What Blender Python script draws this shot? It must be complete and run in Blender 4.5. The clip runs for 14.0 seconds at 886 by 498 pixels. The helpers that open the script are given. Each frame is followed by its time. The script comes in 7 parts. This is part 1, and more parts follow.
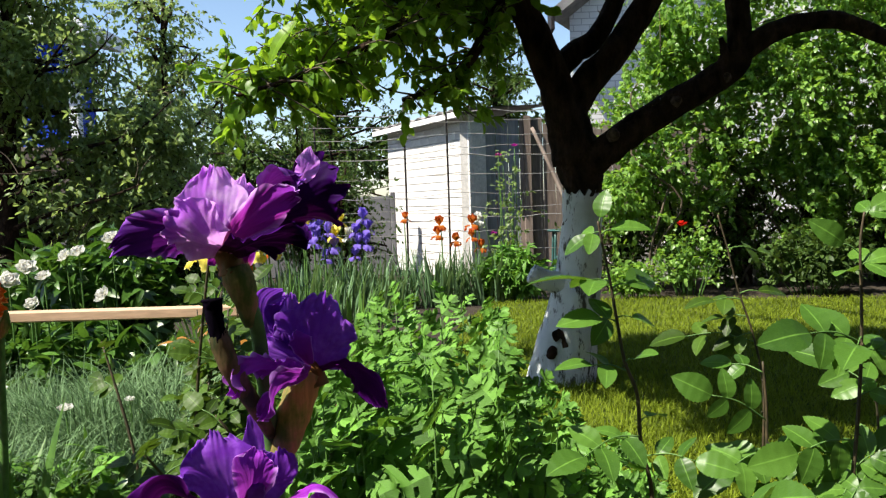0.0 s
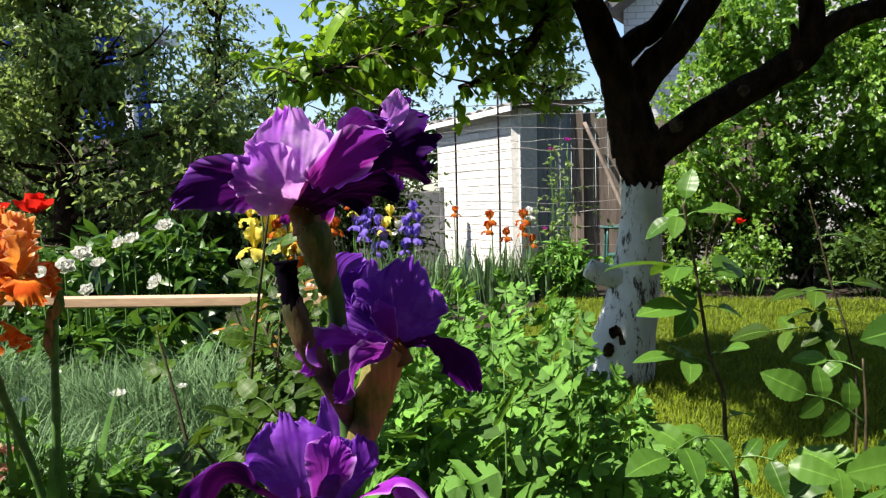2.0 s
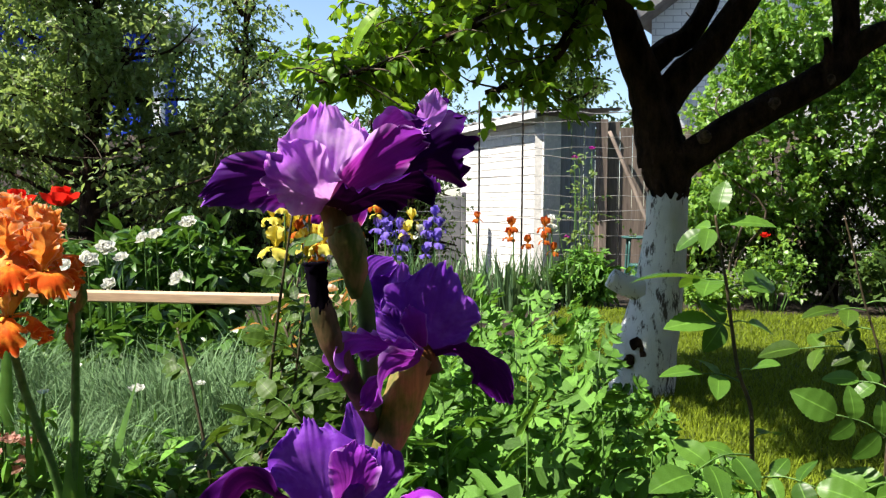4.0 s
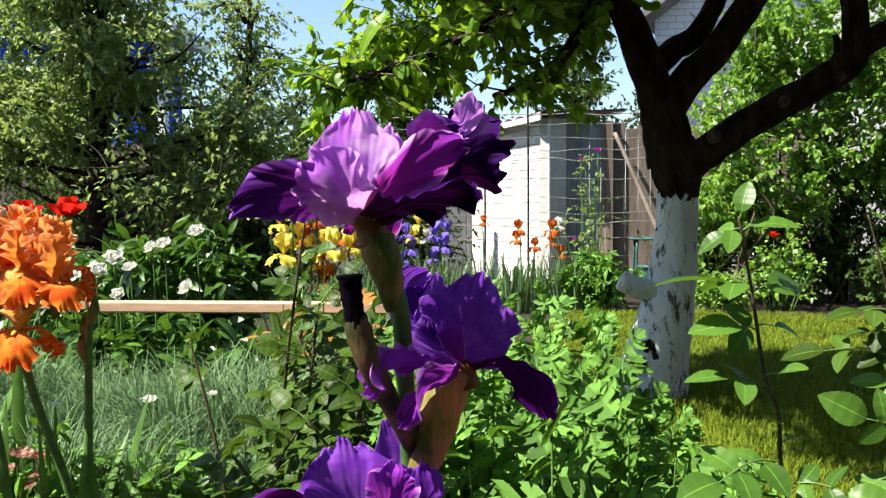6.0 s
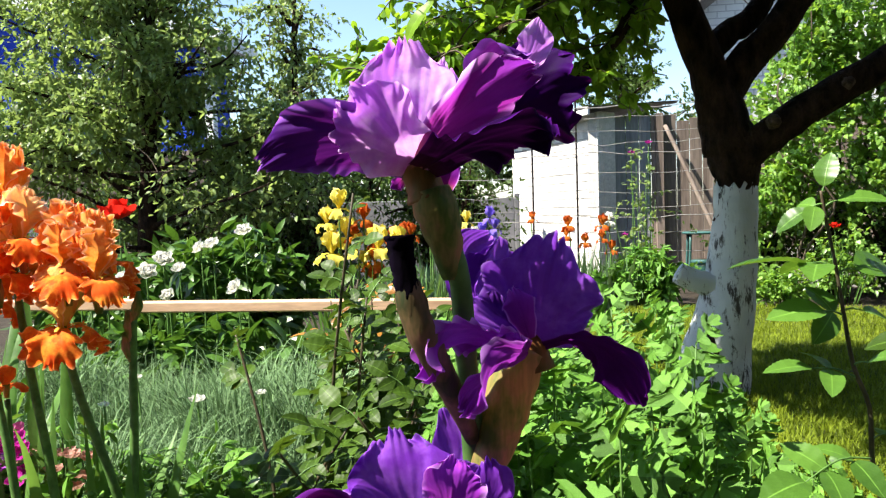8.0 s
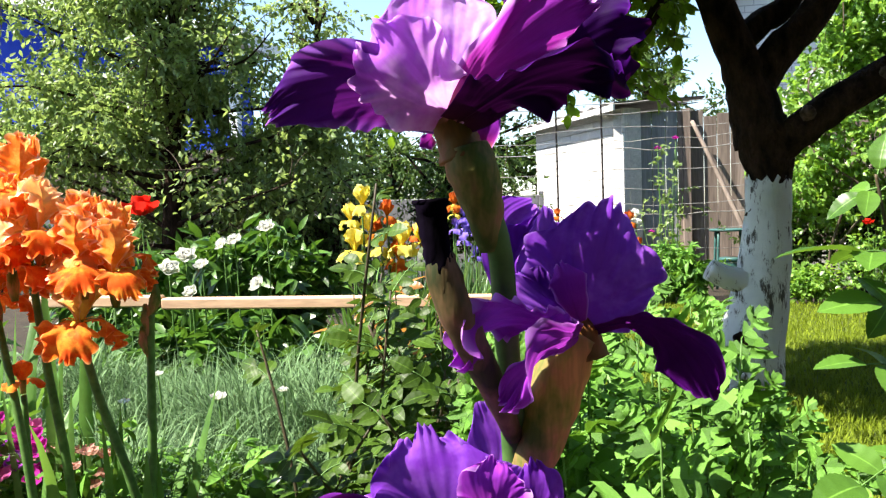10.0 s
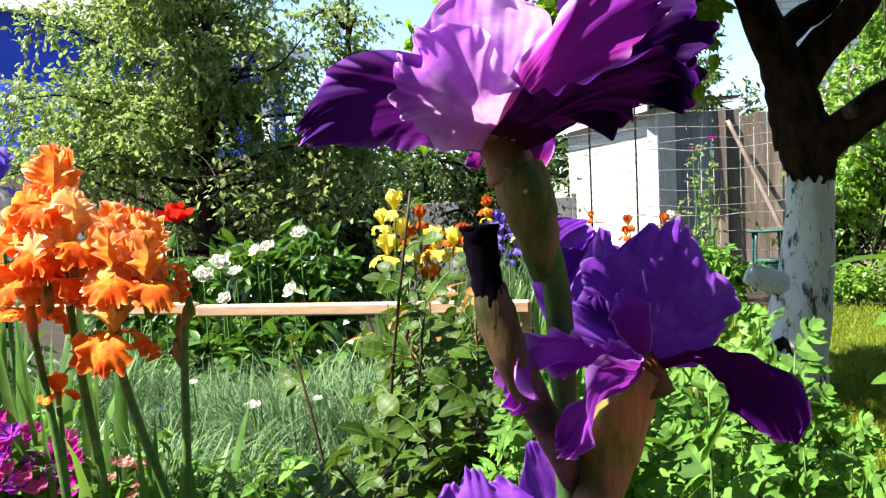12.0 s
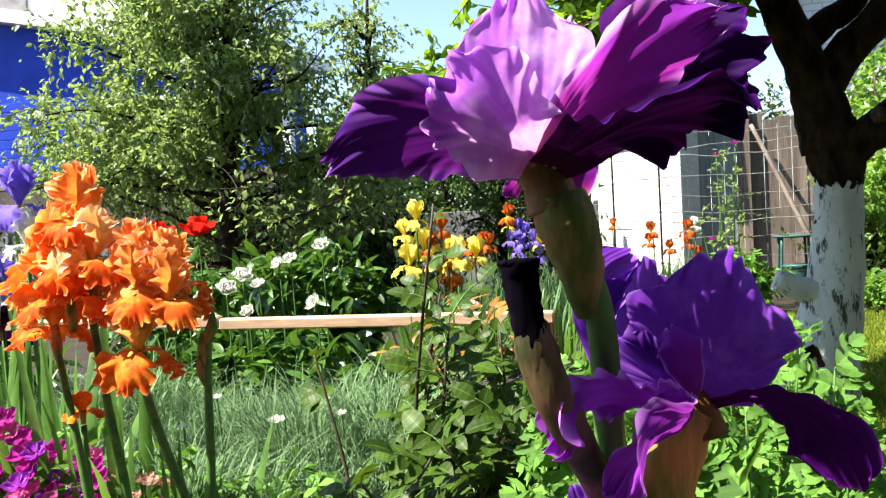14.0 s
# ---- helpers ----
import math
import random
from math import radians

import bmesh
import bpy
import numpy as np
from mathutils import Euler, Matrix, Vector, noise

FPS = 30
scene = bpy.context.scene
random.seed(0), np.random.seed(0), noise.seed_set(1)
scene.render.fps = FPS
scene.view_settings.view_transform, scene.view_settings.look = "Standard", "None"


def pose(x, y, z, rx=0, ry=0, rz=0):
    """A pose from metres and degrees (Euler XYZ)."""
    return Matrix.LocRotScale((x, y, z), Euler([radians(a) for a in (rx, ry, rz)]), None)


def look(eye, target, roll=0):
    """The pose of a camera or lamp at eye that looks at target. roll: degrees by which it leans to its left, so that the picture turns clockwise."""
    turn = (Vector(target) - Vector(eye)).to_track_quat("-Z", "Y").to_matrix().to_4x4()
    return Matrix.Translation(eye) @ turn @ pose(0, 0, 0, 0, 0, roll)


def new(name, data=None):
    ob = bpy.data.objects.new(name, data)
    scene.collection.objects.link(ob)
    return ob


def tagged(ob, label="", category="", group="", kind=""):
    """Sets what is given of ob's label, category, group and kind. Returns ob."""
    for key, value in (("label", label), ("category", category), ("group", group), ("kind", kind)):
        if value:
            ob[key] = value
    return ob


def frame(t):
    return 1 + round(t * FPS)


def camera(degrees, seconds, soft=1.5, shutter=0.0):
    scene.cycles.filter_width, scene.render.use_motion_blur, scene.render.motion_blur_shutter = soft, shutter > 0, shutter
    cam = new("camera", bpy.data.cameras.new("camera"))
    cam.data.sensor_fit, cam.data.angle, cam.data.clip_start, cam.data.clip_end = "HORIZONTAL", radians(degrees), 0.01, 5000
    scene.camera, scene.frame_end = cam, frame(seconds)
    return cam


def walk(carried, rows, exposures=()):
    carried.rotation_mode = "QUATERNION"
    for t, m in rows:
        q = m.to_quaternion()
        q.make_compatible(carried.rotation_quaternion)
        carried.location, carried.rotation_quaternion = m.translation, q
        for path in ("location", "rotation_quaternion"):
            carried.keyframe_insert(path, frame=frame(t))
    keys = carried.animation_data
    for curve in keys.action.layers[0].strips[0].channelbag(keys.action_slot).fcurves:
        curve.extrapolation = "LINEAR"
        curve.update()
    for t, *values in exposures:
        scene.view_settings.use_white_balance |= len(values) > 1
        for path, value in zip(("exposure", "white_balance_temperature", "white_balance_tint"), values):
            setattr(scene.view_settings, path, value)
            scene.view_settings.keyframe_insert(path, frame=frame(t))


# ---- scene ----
cam = camera(57.5, 14.0, 1.3)
PATH = [
    (0, (0.034, -0.108, 0.948), (0.001, 1.888, 0.832), -1.8),
    (0.5, (0.02, -0.085, 0.941), (-0.047, 1.911, 0.825), -1.5),
    (1, (0.009, -0.065, 0.933), (-0.09, 1.929, 0.815), -1.9),
    (1.5, (-0.004, -0.043, 0.925), (-0.126, 1.95, 0.805), -1.8),
    (2, (-0.009, -0.025, 0.918), (-0.155, 1.966, 0.799), -1.2),
    (2.5, (-0.014, -0.016, 0.912), (-0.178, 1.974, 0.795), -0.6),
    (3, (-0.017, -0.012, 0.91), (-0.2, 1.976, 0.795), 0.2),
    (3.5, (-0.018, -0.01, 0.915), (-0.212, 1.978, 0.804), 0.5),
    (6, (-0.043, 0.012, 0.92), (-0.249, 1.999, 0.823), -0.4),
    (6.5, (-0.051, 0.028, 0.916), (-0.274, 2.013, 0.816), -1.3),
    (7, (-0.056, 0.052, 0.909), (-0.309, 2.034, 0.811), -1.6),
    (7.5, (-0.059, 0.07, 0.902), (-0.347, 2.047, 0.807), -1.6),
    (8, (-0.061, 0.086, 0.893), (-0.383, 2.058, 0.8), -1.6),
    (8.2, (-0.062, 0.089, 0.889), (-0.394, 2.059, 0.796), -1.9),
    (10.5, (-0.081, 0.154, 0.876), (-0.475, 2.112, 0.783), -1.6),
    (11, (-0.084, 0.161, 0.88), (-0.497, 2.115, 0.788), -1.6),
    (11.5, (-0.087, 0.168, 0.883), (-0.519, 2.118, 0.795), -1.8),
    (12, (-0.09, 0.172, 0.886), (-0.545, 2.117, 0.802), -2.3),
    (12.5, (-0.092, 0.176, 0.889), (-0.565, 2.118, 0.807), -2.7),
    (13, (-0.096, 0.182, 0.891), (-0.582, 2.121, 0.813), -3.1),
    (13.5, (-0.099, 0.189, 0.893), (-0.595, 2.125, 0.824), -3.2),
    (14, (-0.1, 0.191, 0.896), (-0.605, 2.126, 0.834), -3.0),
]
walk(cam, [(t, look(eye, target, roll)) for t, eye, target, roll in PATH], [(0.0, 1.20), (3.5, 1.32), (7.0, 1.59), (10.5, 1.98), (14.0, 1.88)])

# ---------- world and sun ----------
TO_SUN = Vector((-0.53, -0.24, 0.81)).normalized()
world = bpy.data.worlds.new("sky_world")
scene.world = world
world.use_nodes = True
wn = world.node_tree.nodes
sky = wn.new("ShaderNodeTexSky")
sky.sky_type, sky.sun_disc = "NISHITA", False
sky.sun_elevation = math.asin(TO_SUN.z)
sky.sun_rotation = math.atan2(TO_SUN.x, TO_SUN.y)
sky.air_density, sky.dust_density, sky.ozone_density = 1.0, 0.5, 2.0
wn["Background"].inputs["Strength"].default_value = 0.084
world.node_tree.links.new(sky.outputs[0], wn["Background"].inputs["Color"])
sun = new("sun", bpy.data.lights.new("sun", "SUN"))
sun.data.energy, sun.data.angle, sun.data.color = 5.0, radians(0.53), (1.0, 0.93, 0.82)
sun.matrix_world = look((0, 0, 30), Vector((0, 0, 30)) - TO_SUN)


# ---------- materials ----------
def nodes_of(name):
    m = bpy.data.materials.new(name)
    m.use_nodes = True
    t = m.node_tree
    return m, t, t.nodes["Principled BSDF"], t.nodes["Material Output"]


def ramp(t, fac, stops):
    r = t.nodes.new("ShaderNodeValToRGB")
    e = r.color_ramp.elements
    while len(e) < len(stops):
        e.new(0.5)
    for el, (p, c) in zip(e, stops):
        el.position, el.color = p, (*c, 1)
    t.links.new(fac, r.inputs[0])
    return r.outputs[0]


def noise_of(t, scale, detail=4.0, stretch=None, rough=0.55):
    n = t.nodes.new("ShaderNodeTexNoise")
    n.inputs["Scale"].default_value, n.inputs["Detail"].default_value, n.inputs["Roughness"].default_value = scale, detail, rough
    c = t.nodes.new("ShaderNodeTexCoord")
    if stretch:
        mp = t.nodes.new("ShaderNodeMapping")
        mp.inputs["Scale"].default_value = stretch
        t.links.new(c.outputs["Object"], mp.inputs[0])
        t.links.new(mp.outputs[0], n.inputs["Vector"])
    else:
        t.links.new(c.outputs["Object"], n.inputs["Vector"])
    return n.outputs["Fac"]


def blend(t, fac, a, b, mode="MIX"):
    m = t.nodes.new("ShaderNodeMix")
    m.data_type, m.blend_type = "RGBA", mode
    for sock, v in ((m.inputs["Factor"], fac), (m.inputs["A"], a), (m.inputs["B"], b)):
        if isinstance(v, (int, float)):
            sock.default_value = v
        elif isinstance(v, tuple):
            sock.default_value = (*v, 1)
        else:
            t.links.new(v, sock)
    return m.outputs["Result"]


def bump(t, bsdf, height, strength=0.3, dist=0.01):
    b = t.nodes.new("ShaderNodeBump")
    b.inputs["Strength"].default_value, b.inputs["Distance"].default_value = strength, dist
    t.links.new(height, b.inputs["Height"])
    t.links.new(b.outputs[0], bsdf.inputs["Normal"])


def leaf_mat(name, dark, light, glow, through_share=0.35, rough=0.4, spec=0.5, mottle=60.0, vein=False):
    """Leaves: a gloss coat over a body that lets light through; each leaf has its own green."""
    m, t, p, out = nodes_of(name)
    geo = t.nodes.new("ShaderNodeNewGeometry")
    oi = t.nodes.new("ShaderNodeObjectInfo")
    sm = t.nodes.new("ShaderNodeMath")
    t.links.new(geo.outputs["Random Per Island"], sm.inputs[0])
    t.links.new(oi.outputs["Random"], sm.inputs[1])
    fr = t.nodes.new("ShaderNodeMath")
    fr.operation = "FRACT"
    t.links.new(sm.outputs[0], fr.inputs[0])
    c = ramp(t, fr.outputs[0], [(0.0, tuple(v * 0.6 for v in dark)), (0.55, tuple((a + b) / 2 for a, b in zip(dark, light))), (1.0, light)])
    n = noise_of(t, mottle)
    c = blend(t, 0.35, c, ramp(t, n, [(0.3, tuple(v * 0.55 for v in dark)), (0.7, tuple(min(1, v * 1.35) for v in light))]))
    if vein:
        uv = t.nodes.new("ShaderNodeTexCoord")
        sep = t.nodes.new("ShaderNodeSeparateXYZ")
        t.links.new(uv.outputs["UV"], sep.inputs[0])
        dx = t.nodes.new("ShaderNodeMath")
        dx.operation, dx.inputs[1].default_value = "SUBTRACT", 0.5
        t.links.new(sep.outputs["X"], dx.inputs[0])
        ab = t.nodes.new("ShaderNodeMath")
        ab.operation = "ABSOLUTE"
        t.links.new(dx.outputs[0], ab.inputs[0])
        mid = ramp(t, ab.outputs[0], [(0.0, (1, 1, 1)), (0.035, (0, 0, 0))])
        sl = t.nodes.new("ShaderNodeMath")
        sl.operation, sl.inputs[1].default_value = "MULTIPLY_ADD", -0.9
        t.links.new(ab.outputs[0], sl.inputs[0])
        t.links.new(sep.outputs["Y"], sl.inputs[2])
        wv = t.nodes.new("ShaderNodeMath")
        wv.operation, wv.inputs[1].default_value = "MULTIPLY", 48.0
        t.links.new(sl.outputs[0], wv.inputs[0])
        sn = t.nodes.new("ShaderNodeMath")
        sn.operation = "SINE"
        t.links.new(wv.outputs[0], sn.inputs[0])
        side = ramp(t, sn.outputs[0], [(0.7, (0, 0, 0)), (1.0, (0.05, 0.05, 0.05))])
        both = blend(t, 1.0, mid, side, "ADD")
        c = blend(t, both, c, tuple(min(1, v * 1.5 + 0.004) for v in light))
        bump(t, p, both, 0.12, 0.001)
    else:
        bump(t, p, n, 0.35, 0.003)
    t.links.new(c, p.inputs["Base Color"])
    p.inputs["Roughness"].default_value = rough
    p.inputs["Specular IOR Level"].default_value = spec * 0.5
    tr = t.nodes.new("ShaderNodeBsdfTranslucent")
    t.links.new(blend(t, 0.65, c, glow), tr.inputs["Color"])
    mx = t.nodes.new("ShaderNodeMixShader")
    mx.inputs[0].default_value = through_share
    t.links.new(p.outputs[0], mx.inputs[1])
    t.links.new(tr.outputs[0], mx.inputs[2])
    t.links.new(mx.outputs[0], out.inputs["Surface"])
    return m


def petal_mat(name, stops, edge, glow, through_share=0.45, rough=0.6, veins=0.35, sheen=0.0, rim_from=0.475, lit_fleck=None):
    """Petals: pigment runs from claw to rim (stops), thin veins fan out along them, the rim is paler; flecks and some
    wide rims are painted sunlight.
    """
    m, t, p, out = nodes_of(name)
    uv = t.nodes.new("ShaderNodeTexCoord")
    sep = t.nodes.new("ShaderNodeSeparateXYZ")
    t.links.new(uv.outputs["UV"], sep.inputs[0])
    c = ramp(t, sep.outputs["Y"], stops)
    mp = t.nodes.new("ShaderNodeMapping")
    mp.inputs["Scale"].default_value = (60, 3.0, 1)
    t.links.new(uv.outputs["UV"], mp.inputs[0])
    n = t.nodes.new("ShaderNodeTexNoise")
    n.inputs["Scale"].default_value, n.inputs["Detail"].default_value = 1.0, 3.0
    t.links.new(mp.outputs[0], n.inputs["Vector"])
    vn = ramp(t, n.outputs["Fac"], [(0.35, (0.35, 0.3, 0.4)), (0.62, (1, 1, 1))])
    c = blend(t, veins * 0.6, c, blend(t, 1.0, c, vn, "MULTIPLY"))
    big = noise_of(t, 70.0, 3.0)
    c = blend(t, 0.3, c, ramp(t, big, [(0.3, tuple(v * 0.6 for v in stops[-1][1])), (0.75, tuple(min(1, v * 1.5) for v in stops[-1][1]))]))
    # lighter flecks: sunlit patches painted into the petal colour
    if lit_fleck:
        spots = noise_of(t, 38.0, 4.0, None, 0.65)
        c = blend(t, ramp(t, spots, [(0.47, (0, 0, 0)), (0.64, (0.9, 0.9, 0.9))]), c, lit_fleck)
    dx = t.nodes.new("ShaderNodeMath")
    dx.operation, dx.inputs[1].default_value = "SUBTRACT", 0.5
    t.links.new(sep.outputs["X"], dx.inputs[0])
    ab = t.nodes.new("ShaderNodeMath")
    ab.operation = "ABSOLUTE"
    t.links.new(dx.outputs[0], ab.inputs[0])
    rim = ramp(t, ab.outputs[0], [(rim_from, (0, 0, 0)), (0.5, (1, 1, 1))])
    rim2 = ramp(t, sep.outputs["Y"], [(0.975, (0, 0, 0)), (1.0, (1, 1, 1))])
    c = blend(t, blend(t, 1.0, rim, rim2, "LIGHTEN"), c, edge)
    t.links.new(c, p.inputs["Base Color"])
    p.inputs["Roughness"].default_value = rough
    p.inputs["Sheen Weight"].default_value = sheen
    p.inputs["Specular IOR Level"].default_value = 0.025
    bump(t, p, n.outputs["Fac"], 0.15, 0.0006)
    tr = t.nodes.new("ShaderNodeBsdfTranslucent")
    t.links.new(blend(t, 0.5, c, glow), tr.inputs["Color"])
    mx = t.nodes.new("ShaderNodeMixShader")
    mx.inputs[0].default_value = through_share
    t.links.new(p.outputs[0], mx.inputs[1])
    t.links.new(tr.outputs[0], mx.inputs[2])
    t.links.new(mx.outputs[0], out.inputs["Surface"])
    return m


def solid_mat(name, a, b, scale=8.0, rough=0.8, bumps=0.3, dist=0.01, stretch=None, fine=90.0, metal=0.0, per_piece=0.0, spec=0.3):
    """Two tones at a coarse scale, a finer grain over them, and relief."""
    m, t, p, out = nodes_of(name)
    n1 = noise_of(t, scale, 5.0, stretch)
    n2 = noise_of(t, fine, 3.0, stretch)
    c = ramp(t, n1, [(0.32, a), (0.68, b)])
    c = blend(t, 0.35, c, blend(t, 1.0, c, ramp(t, n2, [(0.35, (0.4, 0.4, 0.4)), (0.65, (1.25, 1.25, 1.25))]), "MULTIPLY"))
    if per_piece:
        oi = t.nodes.new("ShaderNodeObjectInfo")
        c = blend(t, 1.0, c, ramp(t, oi.outputs["Random"], [(0.0, (1 - per_piece,) * 3), (1.0, (1.0,) * 3)]), "MULTIPLY")
    t.links.new(c, p.inputs["Base Color"])
    p.inputs["Roughness"].default_value, p.inputs["Metallic"].default_value = rough, metal
    p.inputs["Specular IOR Level"].default_value = spec
    bump(t, p, blend(t, 0.5, n1, n2), bumps, dist)
    return m


def whitewash_mat():
    """Lime paint on bark, cracked and worn through to the bark in patches."""
    m, t, p, out = nodes_of("whitewash")
    fl = noise_of(t, 30.0, 6.0, (1.0, 1.0, 0.3), 0.75)
    big = noise_of(t, 5.0, 3.0)
    bare = ramp(t, blend(t, 0.35, fl, big), [(0.525, (0, 0, 0)), (0.575, (1, 1, 1))])
    white = ramp(t, big, [(0.3, (0.52, 0.55, 0.55)), (0.7, (0.74, 0.76, 0.75))])
    c = blend(t, bare, white, (0.07, 0.065, 0.06))
    t.links.new(c, p.inputs["Base Color"])
    p.inputs["Roughness"].default_value = 0.9
    bump(t, p, fl, 0.7, 0.02)
    return m


def spathe_mat(name, green, tan, rosy):
    """A papery bract: green where it is fleshy, tan and rosy where it has dried, ribbed lengthwise, lets some light through."""
    m, t, p, out = nodes_of(name)
    patch = noise_of(t, 42.0, 4.0, (1, 1, 0.55), 0.6)
    c = ramp(t, patch, [(0.40, green), (0.50, tan), (0.60, rosy)])
    rib = noise_of(t, 260.0, 3.0, (1, 1, 0.06))
    c = blend(t, 0.5, c, blend(t, 1.0, c, ramp(t, rib, [(0.35, (0.45, 0.5, 0.4)), (0.65, (1.2, 1.15, 1.1))]), "MULTIPLY"))
    t.links.new(c, p.inputs["Base Color"])
    p.inputs["Roughness"].default_value = 0.55
    bump(t, p, blend(t, 0.5, patch, rib), 0.5, 0.002)
    tr = t.nodes.new("ShaderNodeBsdfTranslucent")
    t.links.new(c, tr.inputs["Color"])
    mx = t.nodes.new("ShaderNodeMixShader")
    mx.inputs[0].default_value = 0.42
    t.links.new(p.outputs[0], mx.inputs[1])
    t.links.new(tr.outputs[0], mx.inputs[2])
    t.links.new(mx.outputs[0], out.inputs["Surface"])
    return m


